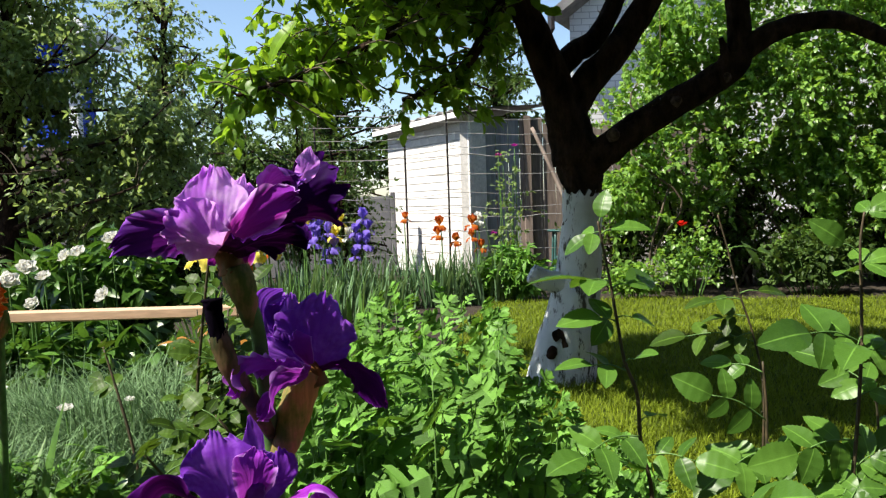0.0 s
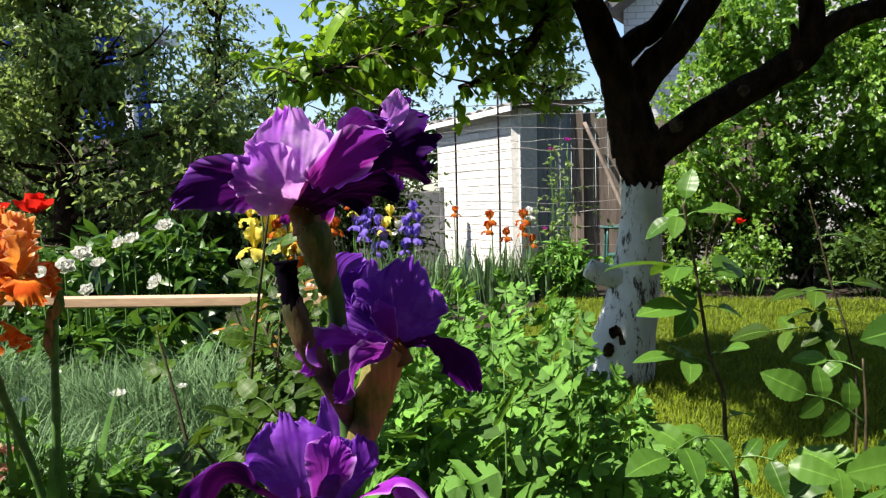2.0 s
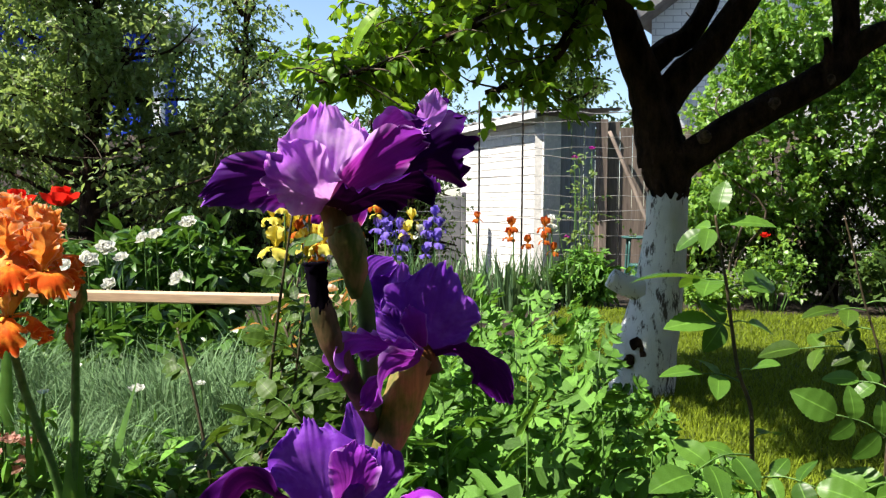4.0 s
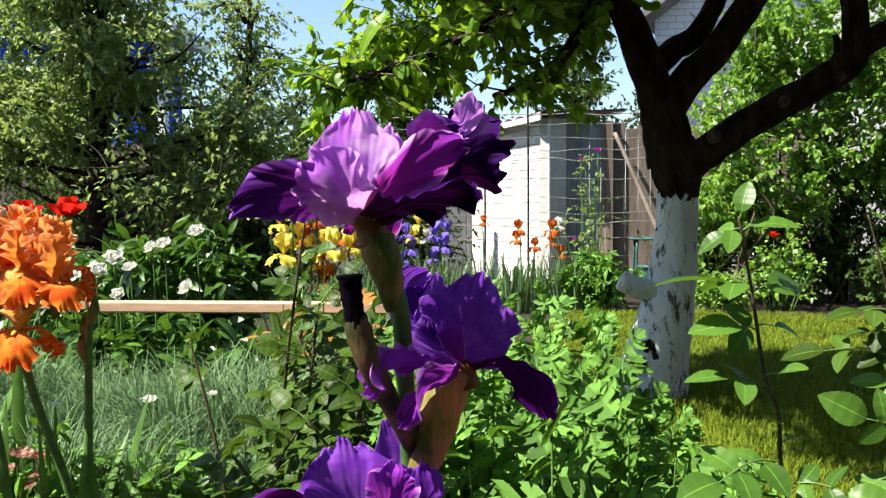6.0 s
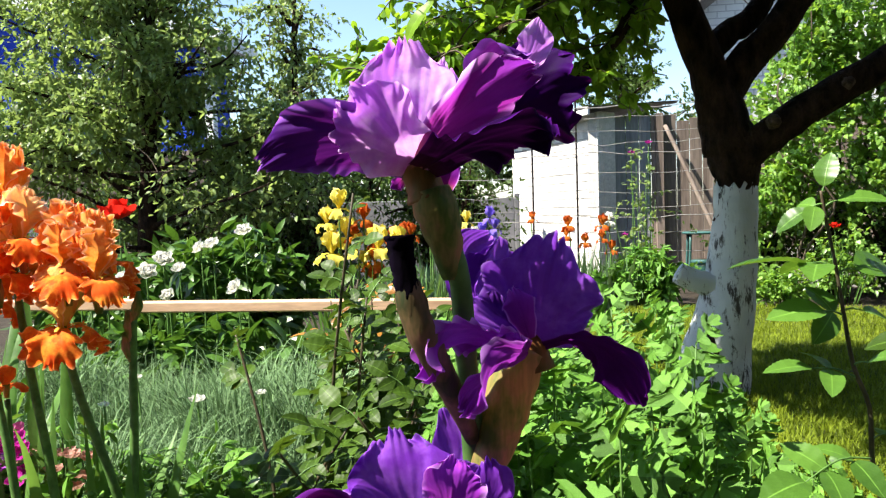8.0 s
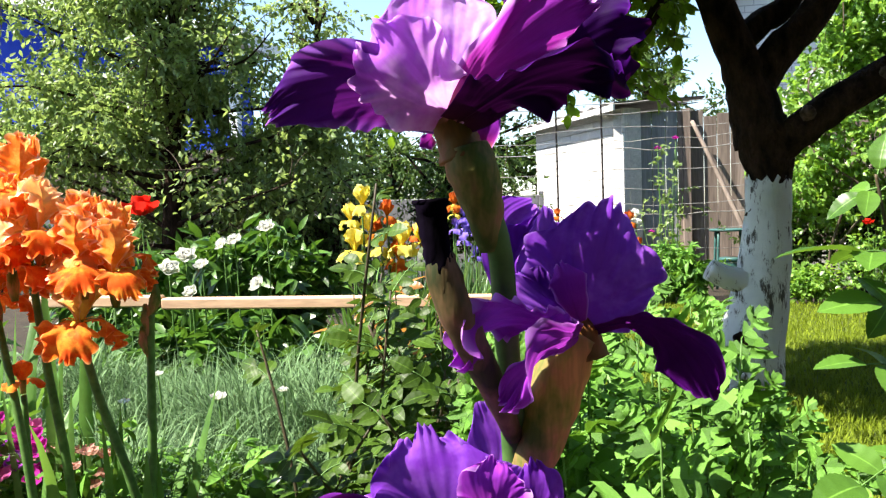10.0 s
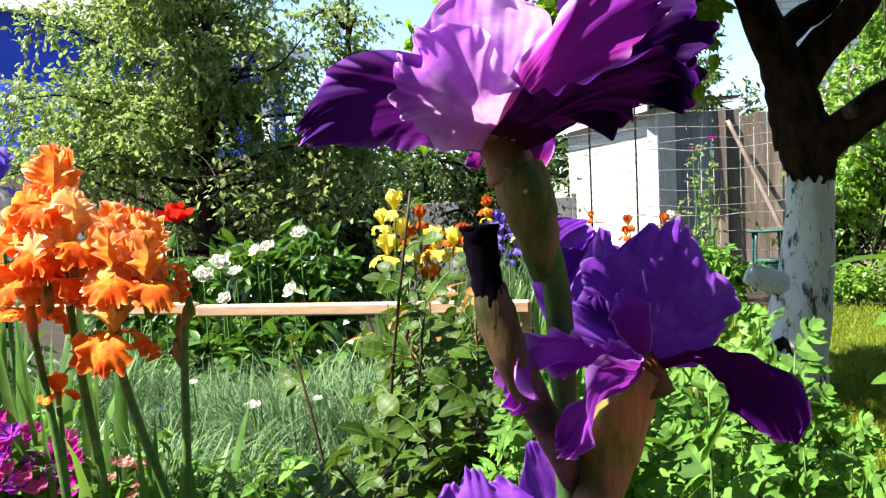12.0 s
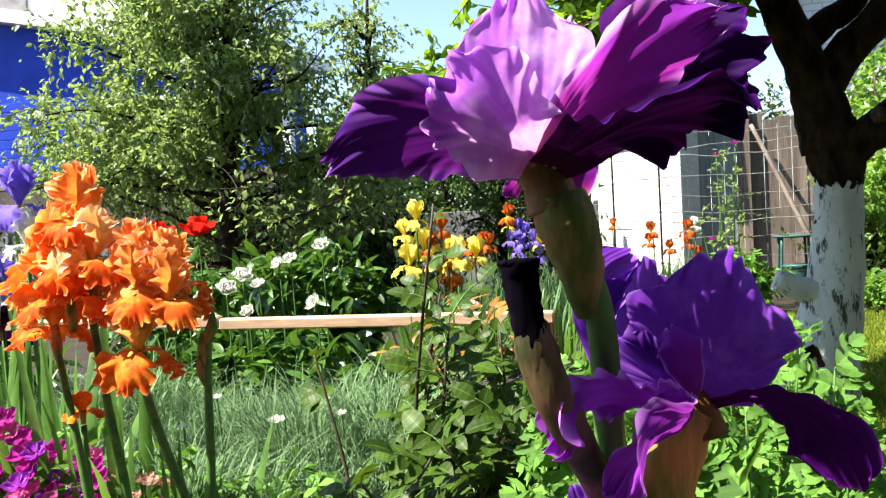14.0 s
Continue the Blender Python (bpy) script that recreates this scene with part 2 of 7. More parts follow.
MAT = dict(
    bark=solid_mat("bark", (0.006, 0.004, 0.003), (0.060, 0.036, 0.025), 16, 0.95, 1.0, 0.05, (1, 1, 0.45), spec=0.1),
    pale_bark=solid_mat("pale_bark", (0.02, 0.014, 0.011), (0.14, 0.095, 0.075), 40, 0.95, 0.9, 0.012),
    whitewash=whitewash_mat(),
    twig=solid_mat("twig", (0.05, 0.04, 0.028), (0.12, 0.09, 0.06), 30, 0.8, 0.3, 0.003),
    soil=solid_mat("soil", (0.018, 0.014, 0.010), (0.05, 0.038, 0.026), 9, 0.95, 0.8, 0.03),
    turf=solid_mat("turf", (0.03, 0.05, 0.007), (0.07, 0.09, 0.013), 3.0, 0.95, 0.6, 0.02),
    grass=leaf_mat("grass_blade", (0.075, 0.12, 0.007), (0.20, 0.26, 0.018), (0.36, 0.46, 0.02), 0.2, 0.6, 0.2, 9.0),
    apple=leaf_mat("apple_leaf", (0.045, 0.11, 0.010), (0.15, 0.29, 0.03), (0.42, 0.66, 0.03), 0.48, 0.4, 0.5),
    apple_young=leaf_mat("young_apple_leaf", (0.14, 0.28, 0.015), (0.22, 0.40, 0.03), (0.60, 0.85, 0.03), 0.5, 0.4, 0.4, 60.0, True),
    pear=leaf_mat("pear_leaf", (0.035, 0.075, 0.015), (0.25, 0.35, 0.12), (0.48, 0.64, 0.15), 0.40, 0.40, 0.7),
    vine=leaf_mat("vine_leaf", (0.03, 0.10, 0.010), (0.26, 0.44, 0.09), (0.44, 0.72, 0.05), 0.40, 0.36, 0.8),
    shrub=leaf_mat("shrub_leaf", (0.022, 0.055, 0.010), (0.08, 0.135, 0.03), (0.18, 0.30, 0.04), 0.25, 0.5, 0.4),
    rose=leaf_mat("rose_leaf", (0.018, 0.065, 0.008), (0.095, 0.20, 0.028), (0.24, 0.46, 0.03), 0.22, 0.38, 0.5, 90.0, True),
    rose_dark=leaf_mat("rose_leaf_dark", (0.0015, 0.007, 0.001), (0.062, 0.120, 0.014), (0.24, 0.40, 0.03), 0.13, 0.44, 0.28, 90.0, True),
    rose_red=leaf_mat("young_rose_leaf", (0.20, 0.09, 0.02), (0.42, 0.20, 0.04), (0.6, 0.3, 0.05), 0.35, 0.35, 0.5, 90.0, True),
    mum=leaf_mat("mum_leaf", (0.006, 0.034, 0.004), (0.17, 0.37, 0.055), (0.30, 0.60, 0.04), 0.18, 0.45, 0.35, 120.0),
    peony=leaf_mat("peony_leaf", (0.010, 0.035, 0.006), (0.09, 0.20, 0.03), (0.22, 0.46, 0.04), 0.18, 0.36, 0.7),
    sword=leaf_mat("iris_leaf", (0.05, 0.11, 0.05), (0.16, 0.27, 0.13), (0.28, 0.45, 0.12), 0.2, 0.38, 0.55, 30.0),
    sword_green=leaf_mat("iris_leaf_green", (0.06, 0.15, 0.03), (0.14, 0.28, 0.06), (0.28, 0.5, 0.06), 0.3, 0.4, 0.45, 30.0),
    pinks=leaf_mat("grey_green_blade", (0.008, 0.030, 0.010), (0.20, 0.33, 0.15), (0.22, 0.38, 0.15), 0.12, 0.6, 0.2, 20.0),
    stem=solid_mat("green_stem", (0.06, 0.14, 0.03), (0.13, 0.25, 0.06), 40, 0.5, 0.2, 0.002),
    cane=solid_mat("rose_cane", (0.03, 0.03, 0.015), (0.09, 0.065, 0.035), 60, 0.6, 0.4, 0.002),
    # dry brown bract, its colours darkened further for the shade under the upper bloom
    spathe=spathe_mat("papery_spathe", (0.04, 0.055, 0.015), (0.15, 0.105, 0.045), (0.26, 0.14, 0.09)),
    spathe_green=spathe_mat("green_spathe", (0.12, 0.20, 0.03), (0.36, 0.31, 0.09), (0.58, 0.30, 0.15)),
    wilted=solid_mat("wilted_petal", (0.0015, 0.001, 0.002), (0.006, 0.003, 0.012), 90, 0.95, 0.6, 0.003, (1, 1, 0.2), spec=0.03),
    wood=solid_mat("pale_plank", (0.40, 0.24, 0.14), (0.66, 0.45, 0.30), 6, 0.7, 0.3, 0.004, (0.15, 1, 1), 60),
    old_wood=solid_mat("weathered_plank", (0.15, 0.115, 0.095), (0.30, 0.24, 0.20), 9, 0.9, 0.6, 0.006, (1, 1, 0.08), 70, 0, 0.3),
    blue_grey_wood=solid_mat("blue_grey_plank", (0.19, 0.20, 0.22), (0.31, 0.32, 0.34), 9, 0.8, 0.4, 0.004, (1, 1, 0.08), 70, 0, 0.2),
    brick=solid_mat("white_brick", (0.66, 0.64, 0.60), (0.82, 0.80, 0.77), 7, 0.85, 0.35, 0.004, None, 140, 0, 0.12),
    mortar=solid_mat("mortar", (0.42, 0.41, 0.39), (0.58, 0.56, 0.53), 20, 0.95, 0.4, 0.005),
    concrete=solid_mat("concrete", (0.34, 0.33, 0.32), (0.50, 0.49, 0.47), 3, 0.9, 0.3, 0.01),
    dark_concrete=solid_mat("grey_panel", (0.13, 0.13, 0.14), (0.22, 0.22, 0.23), 2, 0.9, 0.3, 0.01),
    slate=solid_mat("roof_sheet", (0.16, 0.15, 0.15), (0.28, 0.27, 0.26), 4, 0.85, 0.4, 0.01),
    pale_roof=solid_mat("pale_roof", (0.74, 0.75, 0.77), (0.86, 0.87, 0.88), 2, 0.6, 0.1, 0.005),
    blue_wall=solid_mat("blue_cladding", (0.010, 0.036, 0.36), (0.016, 0.06, 0.50), 1.5, 0.6, 0.15, 0.01, spec=0.15),
    white_paint=solid_mat("white_paint", (0.72, 0.72, 0.72), (0.84, 0.84, 0.83), 3, 0.6, 0.1, 0.003),
    iron=solid_mat("dark_iron", (0.012, 0.012, 0.013), (0.04, 0.03, 0.026), 30, 0.6, 0.2, 0.002, None, 120, 0.4),
    wire=solid_mat("galvanised_wire", (0.22, 0.21, 0.20), (0.38, 0.37, 0.35), 10, 0.6, 0.1, 0.001, None, 90, 0.6),
    stone=solid_mat("stone", (0.32, 0.28, 0.25), (0.55, 0.50, 0.45), 9, 0.9, 0.5, 0.01),
    stone_dark=solid_mat("brown_render", (0.07, 0.055, 0.045), (0.12, 0.095, 0.08), 2, 0.9, 0.3, 0.01),
    tub=solid_mat("plastic_tub", (0.03, 0.09, 0.085), (0.055, 0.135, 0.125), 6, 0.4, 0.1, 0.002),
    # pale flecks stand for sun on and through the thin standards
    purple_std=petal_mat("purple_standard", [(0.0, (0.66, 0.10, 0.40)), (0.2, (0.70, 0.28, 0.84)), (0.6, (0.58, 0.20, 0.83)), (1.0, (0.46, 0.13, 0.76))], (0.78, 0.52, 0.92), (0.92, 0.36, 0.98), 0.50, veins=0.35, lit_fleck=(0.86, 0.60, 0.96)),
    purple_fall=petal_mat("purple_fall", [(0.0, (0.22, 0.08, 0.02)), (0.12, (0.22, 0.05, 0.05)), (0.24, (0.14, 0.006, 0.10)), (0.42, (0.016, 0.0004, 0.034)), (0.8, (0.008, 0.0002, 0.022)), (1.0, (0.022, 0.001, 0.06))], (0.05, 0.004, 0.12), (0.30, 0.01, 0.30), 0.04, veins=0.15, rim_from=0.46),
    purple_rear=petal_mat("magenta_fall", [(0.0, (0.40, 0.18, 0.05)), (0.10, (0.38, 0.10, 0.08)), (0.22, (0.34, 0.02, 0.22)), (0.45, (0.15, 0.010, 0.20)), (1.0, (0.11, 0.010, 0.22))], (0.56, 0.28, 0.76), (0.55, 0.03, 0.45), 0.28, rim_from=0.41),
    # the fall again, darkened: shade on its underside is put into the colour
    purple_dark=petal_mat("shaded_fall", [(0.0, (0.07, 0.02, 0.015)), (0.15, (0.03, 0.002, 0.025)), (0.4, (0.010, 0.0004, 0.022)), (1.0, (0.010, 0.0004, 0.026))], (0.05, 0.004, 0.12), (0.20, 0.01, 0.24), 0.04, veins=0.3, rim_from=0.46),
    # the fall again: its bright wide rim is sunlight painted on
    purple_side=petal_mat("rimlit_fall", [(0.0, (0.34, 0.18, 0.04)), (0.12, (0.36, 0.10, 0.06)), (0.24, (0.24, 0.02, 0.20)), (0.42, (0.06, 0.003, 0.10)), (0.8, (0.020, 0.001, 0.055)), (1.0, (0.06, 0.01, 0.15))], (0.34, 0.12, 0.62), (0.38, 0.03, 0.52), 0.14, veins=0.3, rim_from=0.35),
    # the fall again, lightened: a sunlit inner face and rim in the colour
    purple_lit=petal_mat("lit_fall", [(0.0, (0.60, 0.28, 0.05)), (0.10, (0.54, 0.14, 0.12)), (0.25, (0.38, 0.03, 0.28)), (0.5, (0.22, 0.014, 0.26)), (1.0, (0.18, 0.02, 0.30))], (0.66, 0.38, 0.86), (0.62, 0.05, 0.54), 0.30, veins=0.5, rim_from=0.36),
    throat=solid_mat("throat", (0.09, 0.11, 0.012), (0.34, 0.10, 0.035), 60, 0.6, 0.5, 0.002, (1, 1, 0.3), 300),
    violet_fall=petal_mat("violet_fall", [(0.0, (0.09, 0.008, 0.08)), (0.3, (0.07, 0.005, 0.10)), (0.7, (0.034, 0.002, 0.065)), (1.0, (0.06, 0.004, 0.12))], (0.14, 0.02, 0.24), (0.30, 0.01, 0.30), 0.08, veins=0.2, rim_from=0.46),
    # violet_fall lightened, for curled petals painted as if they catch the light
    violet_curl=petal_mat("violet_curl", [(0.0, (0.22, 0.02, 0.14)), (0.2, (0.28, 0.022, 0.28)), (0.5, (0.27, 0.028, 0.42)), (1.0, (0.34, 0.05, 0.54))], (0.60, 0.28, 0.80), (0.55, 0.06, 0.68), 0.35, veins=0.5, rim_from=0.40),
    # standards of the lower blooms: the upper bloom's shade is put into this violet
    violet_std=petal_mat("shaded_standard", [(0.0, (0.15, 0.014, 0.19)), (0.3, (0.145, 0.022, 0.33)), (1.0, (0.15, 0.03, 0.38))], (0.36, 0.17, 0.64), (0.32, 0.065, 0.72), 0.42, veins=0.4, lit_fleck=(0.25, 0.08, 0.50)),
    # orange and peach: wide pale rims and flecks are painted sun highlights
    orange_petal=petal_mat("orange_petal", [(0.0, (0.92, 0.50, 0.04)), (0.35, (0.90, 0.33, 0.04)), (1.0, (0.88, 0.25, 0.07))], (0.96, 0.70, 0.48), (0.95, 0.30, 0.02), 0.40, 0.5, 0.5, rim_from=0.43, lit_fleck=(0.95, 0.62, 0.18)),
    peach_petal=petal_mat("peach_petal", [(0.0, (0.92, 0.60, 0.07)), (0.4, (0.93, 0.50, 0.16)), (1.0, (0.94, 0.48, 0.26))], (0.97, 0.80, 0.64), (0.95, 0.45, 0.06), 0.40, 0.5, 0.5, rim_from=0.42, lit_fleck=(0.95, 0.70, 0.22)),
    orange_fall=petal_mat("orange_fall", [(0.0, (0.93, 0.56, 0.08)), (0.2, (0.90, 0.36, 0.10)), (0.5, (0.82, 0.15, 0.02)), (1.0, (0.76, 0.09, 0.015))], (0.94, 0.46, 0.18), (0.92, 0.14, 0.01), 0.40, 0.5, 0.4, lit_fleck=(0.94, 0.34, 0.04)),
    rust=petal_mat("rust_petal", [(0.0, (0.6, 0.3, 0.03)), (1.0, (0.45, 0.08, 0.02))], (0.6, 0.15, 0.05), (0.8, 0.15, 0.02), 0.4),
    yellow=petal_mat("yellow_petal", [(0.0, (0.80, 0.58, 0.03)), (1.0, (0.84, 0.74, 0.16))], (0.9, 0.84, 0.45), (0.95, 0.82, 0.08), 0.4, 0.5, 0.15),
    lilac=petal_mat("lilac_petal", [(0.0, (0.28, 0.22, 0.60)), (1.0, (0.22, 0.14, 0.66))], (0.42, 0.36, 0.78), (0.32, 0.22, 0.85), 0.4),
    white_petal=petal_mat("white_petal", [(0.0, (0.74, 0.74, 0.5)), (1.0, (0.83, 0.83, 0.80))], (0.86, 0.86, 0.84), (0.85, 0.85, 0.8), 0.35, 0.5, 0.1),
    scarlet=petal_mat("scarlet_petal", [(0.0, (0.4, 0.01, 0.01)), (1.0, (0.78, 0.03, 0.015))], (0.85, 0.08, 0.04), (0.95, 0.03, 0.02), 0.4, 0.5, 0.2),
    magenta=petal_mat("magenta_petal", [(0.0, (0.40, 0.05, 0.35)), (1.0, (0.52, 0.03, 0.34))], (0.62, 0.10, 0.45), (0.75, 0.05, 0.5), 0.35),
    pink_petal=petal_mat("pink_petal", [(0.0, (0.62, 0.10, 0.36)), (1.0, (0.70, 0.18, 0.42))], (0.80, 0.40, 0.60), (0.85, 0.15, 0.5), 0.35),
    faded=petal_mat("faded_petal", [(0.0, (0.5, 0.30, 0.20)), (1.0, (0.55, 0.30, 0.26))], (0.6, 0.4, 0.34), (0.6, 0.35, 0.25), 0.3),
    beard=solid_mat("beard", (0.75, 0.40, 0.02), (0.85, 0.55, 0.08), 200, 0.9, 0.5, 0.001),
)


# ---------- mesh tools ----------
ORIGIN = {}
RNG = np.random.default_rng(7)


def arr(points):
    return np.asarray(points, dtype=float)


def mesh_data(name, shape, material, origin=(0, 0, 0), smooth=True):
    verts, faces, uvs = shape
    me = bpy.data.meshes.new(name)
    me.from_pydata((arr(verts) - arr(origin)).tolist(), [], faces if isinstance(faces, list) else faces.tolist())
    if uvs is not None:
        idx = np.empty(len(me.loops), dtype=np.int32)
        me.loops.foreach_get("vertex_index", idx)
        me.uv_layers.new(name="UVMap").data.foreach_set("uv", arr(uvs)[idx].ravel())
    me.polygons.foreach_set("use_smooth", np.full(len(me.polygons), smooth))
    me.materials.append(MAT[material])
    me.update()
    return me


def thing(name, label, category, at=(0, 0, 0), group="", kind=""):
    ob = tagged(new(name), label, category, group, kind)
    ob.location, ob.empty_display_size = at, 0.1
    ORIGIN[ob] = at
    return ob


def part(name, shape, material, parent, label="", smooth=True, kind=""):
    """One mesh, given in world metres, under a thing or under a part."""
    ob = new(name, mesh_data(name, shape, material, ORIGIN[parent], smooth))
    ob.parent = parent
    ORIGIN[ob] = ORIGIN[parent]
    return tagged(ob, label, kind=kind)


def single(name, shape, material, label, category, kind="", smooth=True, at=(0, 0, 0)):
    ob = tagged(new(name, mesh_data(name, shape, material, at, smooth)), label, category, "", kind)
    ob.location = at
    ORIGIN[ob] = at
    return ob


def join(shapes):
    vs, fs, us, base = [], [], [], 0
    has_uv = all(s[2] is not None for s in shapes)
    for v, f, u in shapes:
        v = arr(v)
        vs.append(v)
        fs += [[i + base for i in face] for face in (f if isinstance(f, list) else f.tolist())]
        if has_uv:
            us.append(arr(u))
        base += len(v)
    return np.vstack(vs), fs, np.vstack(us) if has_uv else None


def moved(shape, m):
    v = arr(shape[0])
    r = np.array(m.to_3x3())
    return v @ r.T + arr(m.translation), shape[1], shape[2]


def scattered(template, places, along, up, sizes):
    """Copies of a small shape (length along +y, face +z) at many places, as one shape."""
    tv, tf, tu = arr(template[0]), np.asarray(template[1]), template[2]
    n = len(places)
    y = arr(along) / np.linalg.norm(along, axis=1)[:, None]
    x = np.cross(y, up)
    x /= np.linalg.norm(x, axis=1)[:, None] + 1e-9
    z = np.cross(x, y)
    s = np.broadcast_to(arr(sizes).reshape(-1, 1, 1), (n, 1, 1))
    v = places[:, None, :] + s * (tv[None, :, 0:1] * x[:, None] + tv[None, :, 1:2] * y[:, None] + tv[None, :, 2:3] * z[:, None])
    f = tf[None] + (np.arange(n) * len(tv))[:, None, None]
    uv = np.tile(arr(tu), (n, 1)) if tu is not None else None
    return v.reshape(-1, 3), f.reshape(-1, tf.shape[1]), uv


def tube(points, radii, sides=8, wobble=0.0, seed=0, close=True):
    """A tapered round limb along points (smoothed), with a closed tip."""
    pts, rad = arr(points), arr(radii)
    k = np.linspace(0, len(pts) - 1, (len(pts) - 1) * 4 + 1)
    sm = np.empty((len(k), 3))
    for i, q in enumerate(k):
        a = min(int(q), len(pts) - 2)
        s = q - a
        p0, p1, p2, p3 = pts[max(a - 1, 0)], pts[a], pts[a + 1], pts[min(a + 2, len(pts) - 1)]
        sm[i] = 0.5 * (2 * p1 + (p2 - p0) * s + (2 * p0 - 5 * p1 + 4 * p2 - p3) * s * s + (3 * p1 - p0 - 3 * p2 + p3) * s ** 3)
    rr = np.interp(k, np.arange(len(rad)), rad)
    rng = np.random.default_rng(seed)
    tang = np.gradient(sm, axis=0)
    tang /= np.linalg.norm(tang, axis=1)[:, None] + 1e-12
    ref = arr((0.13, 0.97, 0.2)) if abs(tang[0][1]) < 0.8 else arr((1, 0, 0.1))
    v = []
    for c, d, r in zip(sm, tang, rr):
        a = np.cross(d, ref)
        a /= np.linalg.norm(a)
        b = np.cross(d, a)
        th = np.arange(sides) * 2 * math.pi / sides
        r_ = r * (1 + wobble * rng.uniform(-1, 1, sides))
        v.append(c + r_[:, None] * (np.cos(th)[:, None] * a + np.sin(th)[:, None] * b))
    n = len(sm)
    v = np.vstack(v)
    f = [[i * sides + j, i * sides + (j + 1) % sides, (i + 1) * sides + (j + 1) % sides, (i + 1) * sides + j] for i in range(n - 1) for j in range(sides)]
    if close:
        f += [list(range((n - 1) * sides, n * sides)), list(range(sides - 1, -1, -1))]
    return v, f, None


def box(x0, x1, y0, y1, z0, z1, bevel=0.0):
    bm = bmesh.new()
    bmesh.ops.create_cube(bm, size=1.0)
    bmesh.ops.scale(bm, vec=(x1 - x0, y1 - y0, z1 - z0), verts=bm.verts)
    bmesh.ops.translate(bm, vec=((x0 + x1) / 2, (y0 + y1) / 2, (z0 + z1) / 2), verts=bm.verts)
    if bevel:
        bmesh.ops.bevel(bm, geom=bm.edges, offset=bevel, segments=1, affect="EDGES")
    return from_bm(bm)


def from_bm(bm):
    bm.verts.index_update()
    out = arr([v.co[:] for v in bm.verts]), [[v.index for v in f.verts] for f in bm.faces], None
    bm.free()
    return out


def rock(at, size, seed):
    bm = bmesh.new()
    bmesh.ops.create_icosphere(bm, subdivisions=2, radius=1.0)
    for v in bm.verts:
        v.co *= 1 + 0.35 * noise.noise(v.co * 1.3 + Vector((seed * 3.1, 0, 0)))
        v.co = Vector((v.co.x * size[0] + at[0], v.co.y * size[1] + at[1], v.co.z * size[2] + at[2]))
    return from_bm(bm)


def leaf_shape(aspect=0.5, fold=0.25, curl=0.2, rows=3):
    """A simple pointed leaf, length 1 along +y, folded on its midrib."""
    v, uv = [(0, 0, 0)], [(0.5, 0)]
    for i in range(1, rows + 1):
        s = i / (rows + 1)
        w = aspect * 0.5 * math.sin(math.pi * s ** 0.8) ** 0.85
        z = -curl * s * s
        v += [(-w, s, z + fold * w), (0, s, z), (w, s, z + fold * w)]
        uv += [(0, s), (0.5, s), (1, s)]
    v.append((0, 1, -curl))
    uv.append((0.5, 1))
    f = [[0, 2, 1], [0, 3, 2]]
    for i in range(rows - 1):
        a = 1 + 3 * i
        f += [[a, a + 1, a + 4], [a, a + 4, a + 3], [a + 1, a + 2, a + 5], [a + 1, a + 5, a + 4]]
    a = 1 + 3 * (rows - 1)
    f += [[a, a + 1, a + 3], [a + 1, a + 2, a + 3]]
    return arr(v), np.asarray(f), arr(uv)


def toothed_leaf(aspect=0.62, fold=0.18, curl=0.25, teeth=11, seed=0):
    """A rose leaflet with a toothed rim, length 1 along +y."""
    rng = np.random.default_rng(seed)
    v, uv, f = [], [], []
    n = teeth * 2
    for i in range(n + 1):
        s = i / n
        w = aspect * 0.5 * (math.sin(math.pi * s ** 0.85) ** 0.75 if 0 < s < 1 else 0.0)
        if i % 2:
            w *= 0.93
        z = -curl * (s - 0.25) ** 2 + 0.02 * math.sin(5 * s + seed)
        bulge = 0.035 * math.sin(s * 26 + seed)
        y = s - (0.012 if i % 2 else 0)
        for u in (-1, -0.5, 0, 0.5, 1):
            v.append((w * u, y, z + fold * abs(u) * w + bulge * abs(u) * (1 - abs(u)) + rng.uniform(-0.006, 0.006) * abs(u)))
            uv.append((0.5 + 0.5 * u, s))
    for i in range(n):
        for j in range(4):
            a = i * 5 + j
            f.append([a, a + 1, a + 6, a + 5])
    return arr(v), np.asarray(f), arr(uv)


def lobed_leaf(seed=0):
    """A deeply lobed, toothed leaf like a chrysanthemum's, length 1 along +y."""
    rng = np.random.default_rng(seed)
    half = [(0.02, 0.0), (0.03, 0.14), (0.16, 0.17), (0.30, 0.24), (0.37, 0.35), (0.28, 0.34), (0.25, 0.39), (0.07, 0.36), (0.06, 0.44), (0.26, 0.49), (0.42, 0.59), (0.50, 0.74), (0.39, 0.71), (0.35, 0.78), (0.24, 0.67), (0.08, 0.61), (0.08, 0.70), (0.19, 0.78), (0.25, 0.92), (0.14, 0.90), (0.09, 0.98), (0.0, 1.0)]
    mid = [(0.0, i / (len(half) - 1)) for i in range(len(half))]
    v, f, uv = [], [], []
    for side in (-1, 1):
        b = len(v)
        for (mx, my), (hx, hy) in zip(mid, half):
            for x, y in ((mx, my), (hx * side, hy)):
                z = -0.22 * (y - 0.3) ** 2 - 0.35 * x * x + 0.05 * math.sin(9 * y + 4 * x * side + seed) + rng.uniform(-0.008, 0.008)
                v.append((x, y, z))
                uv.append((0.5 + x, y))
        for i in range(len(mid) - 1):
            q = [b + 2 * i, b + 2 * i + 1, b + 2 * i + 3, b + 2 * i + 2]
            f.append(q if side > 0 else q[::-1])
    return arr(v), np.asarray(f), arr(uv)


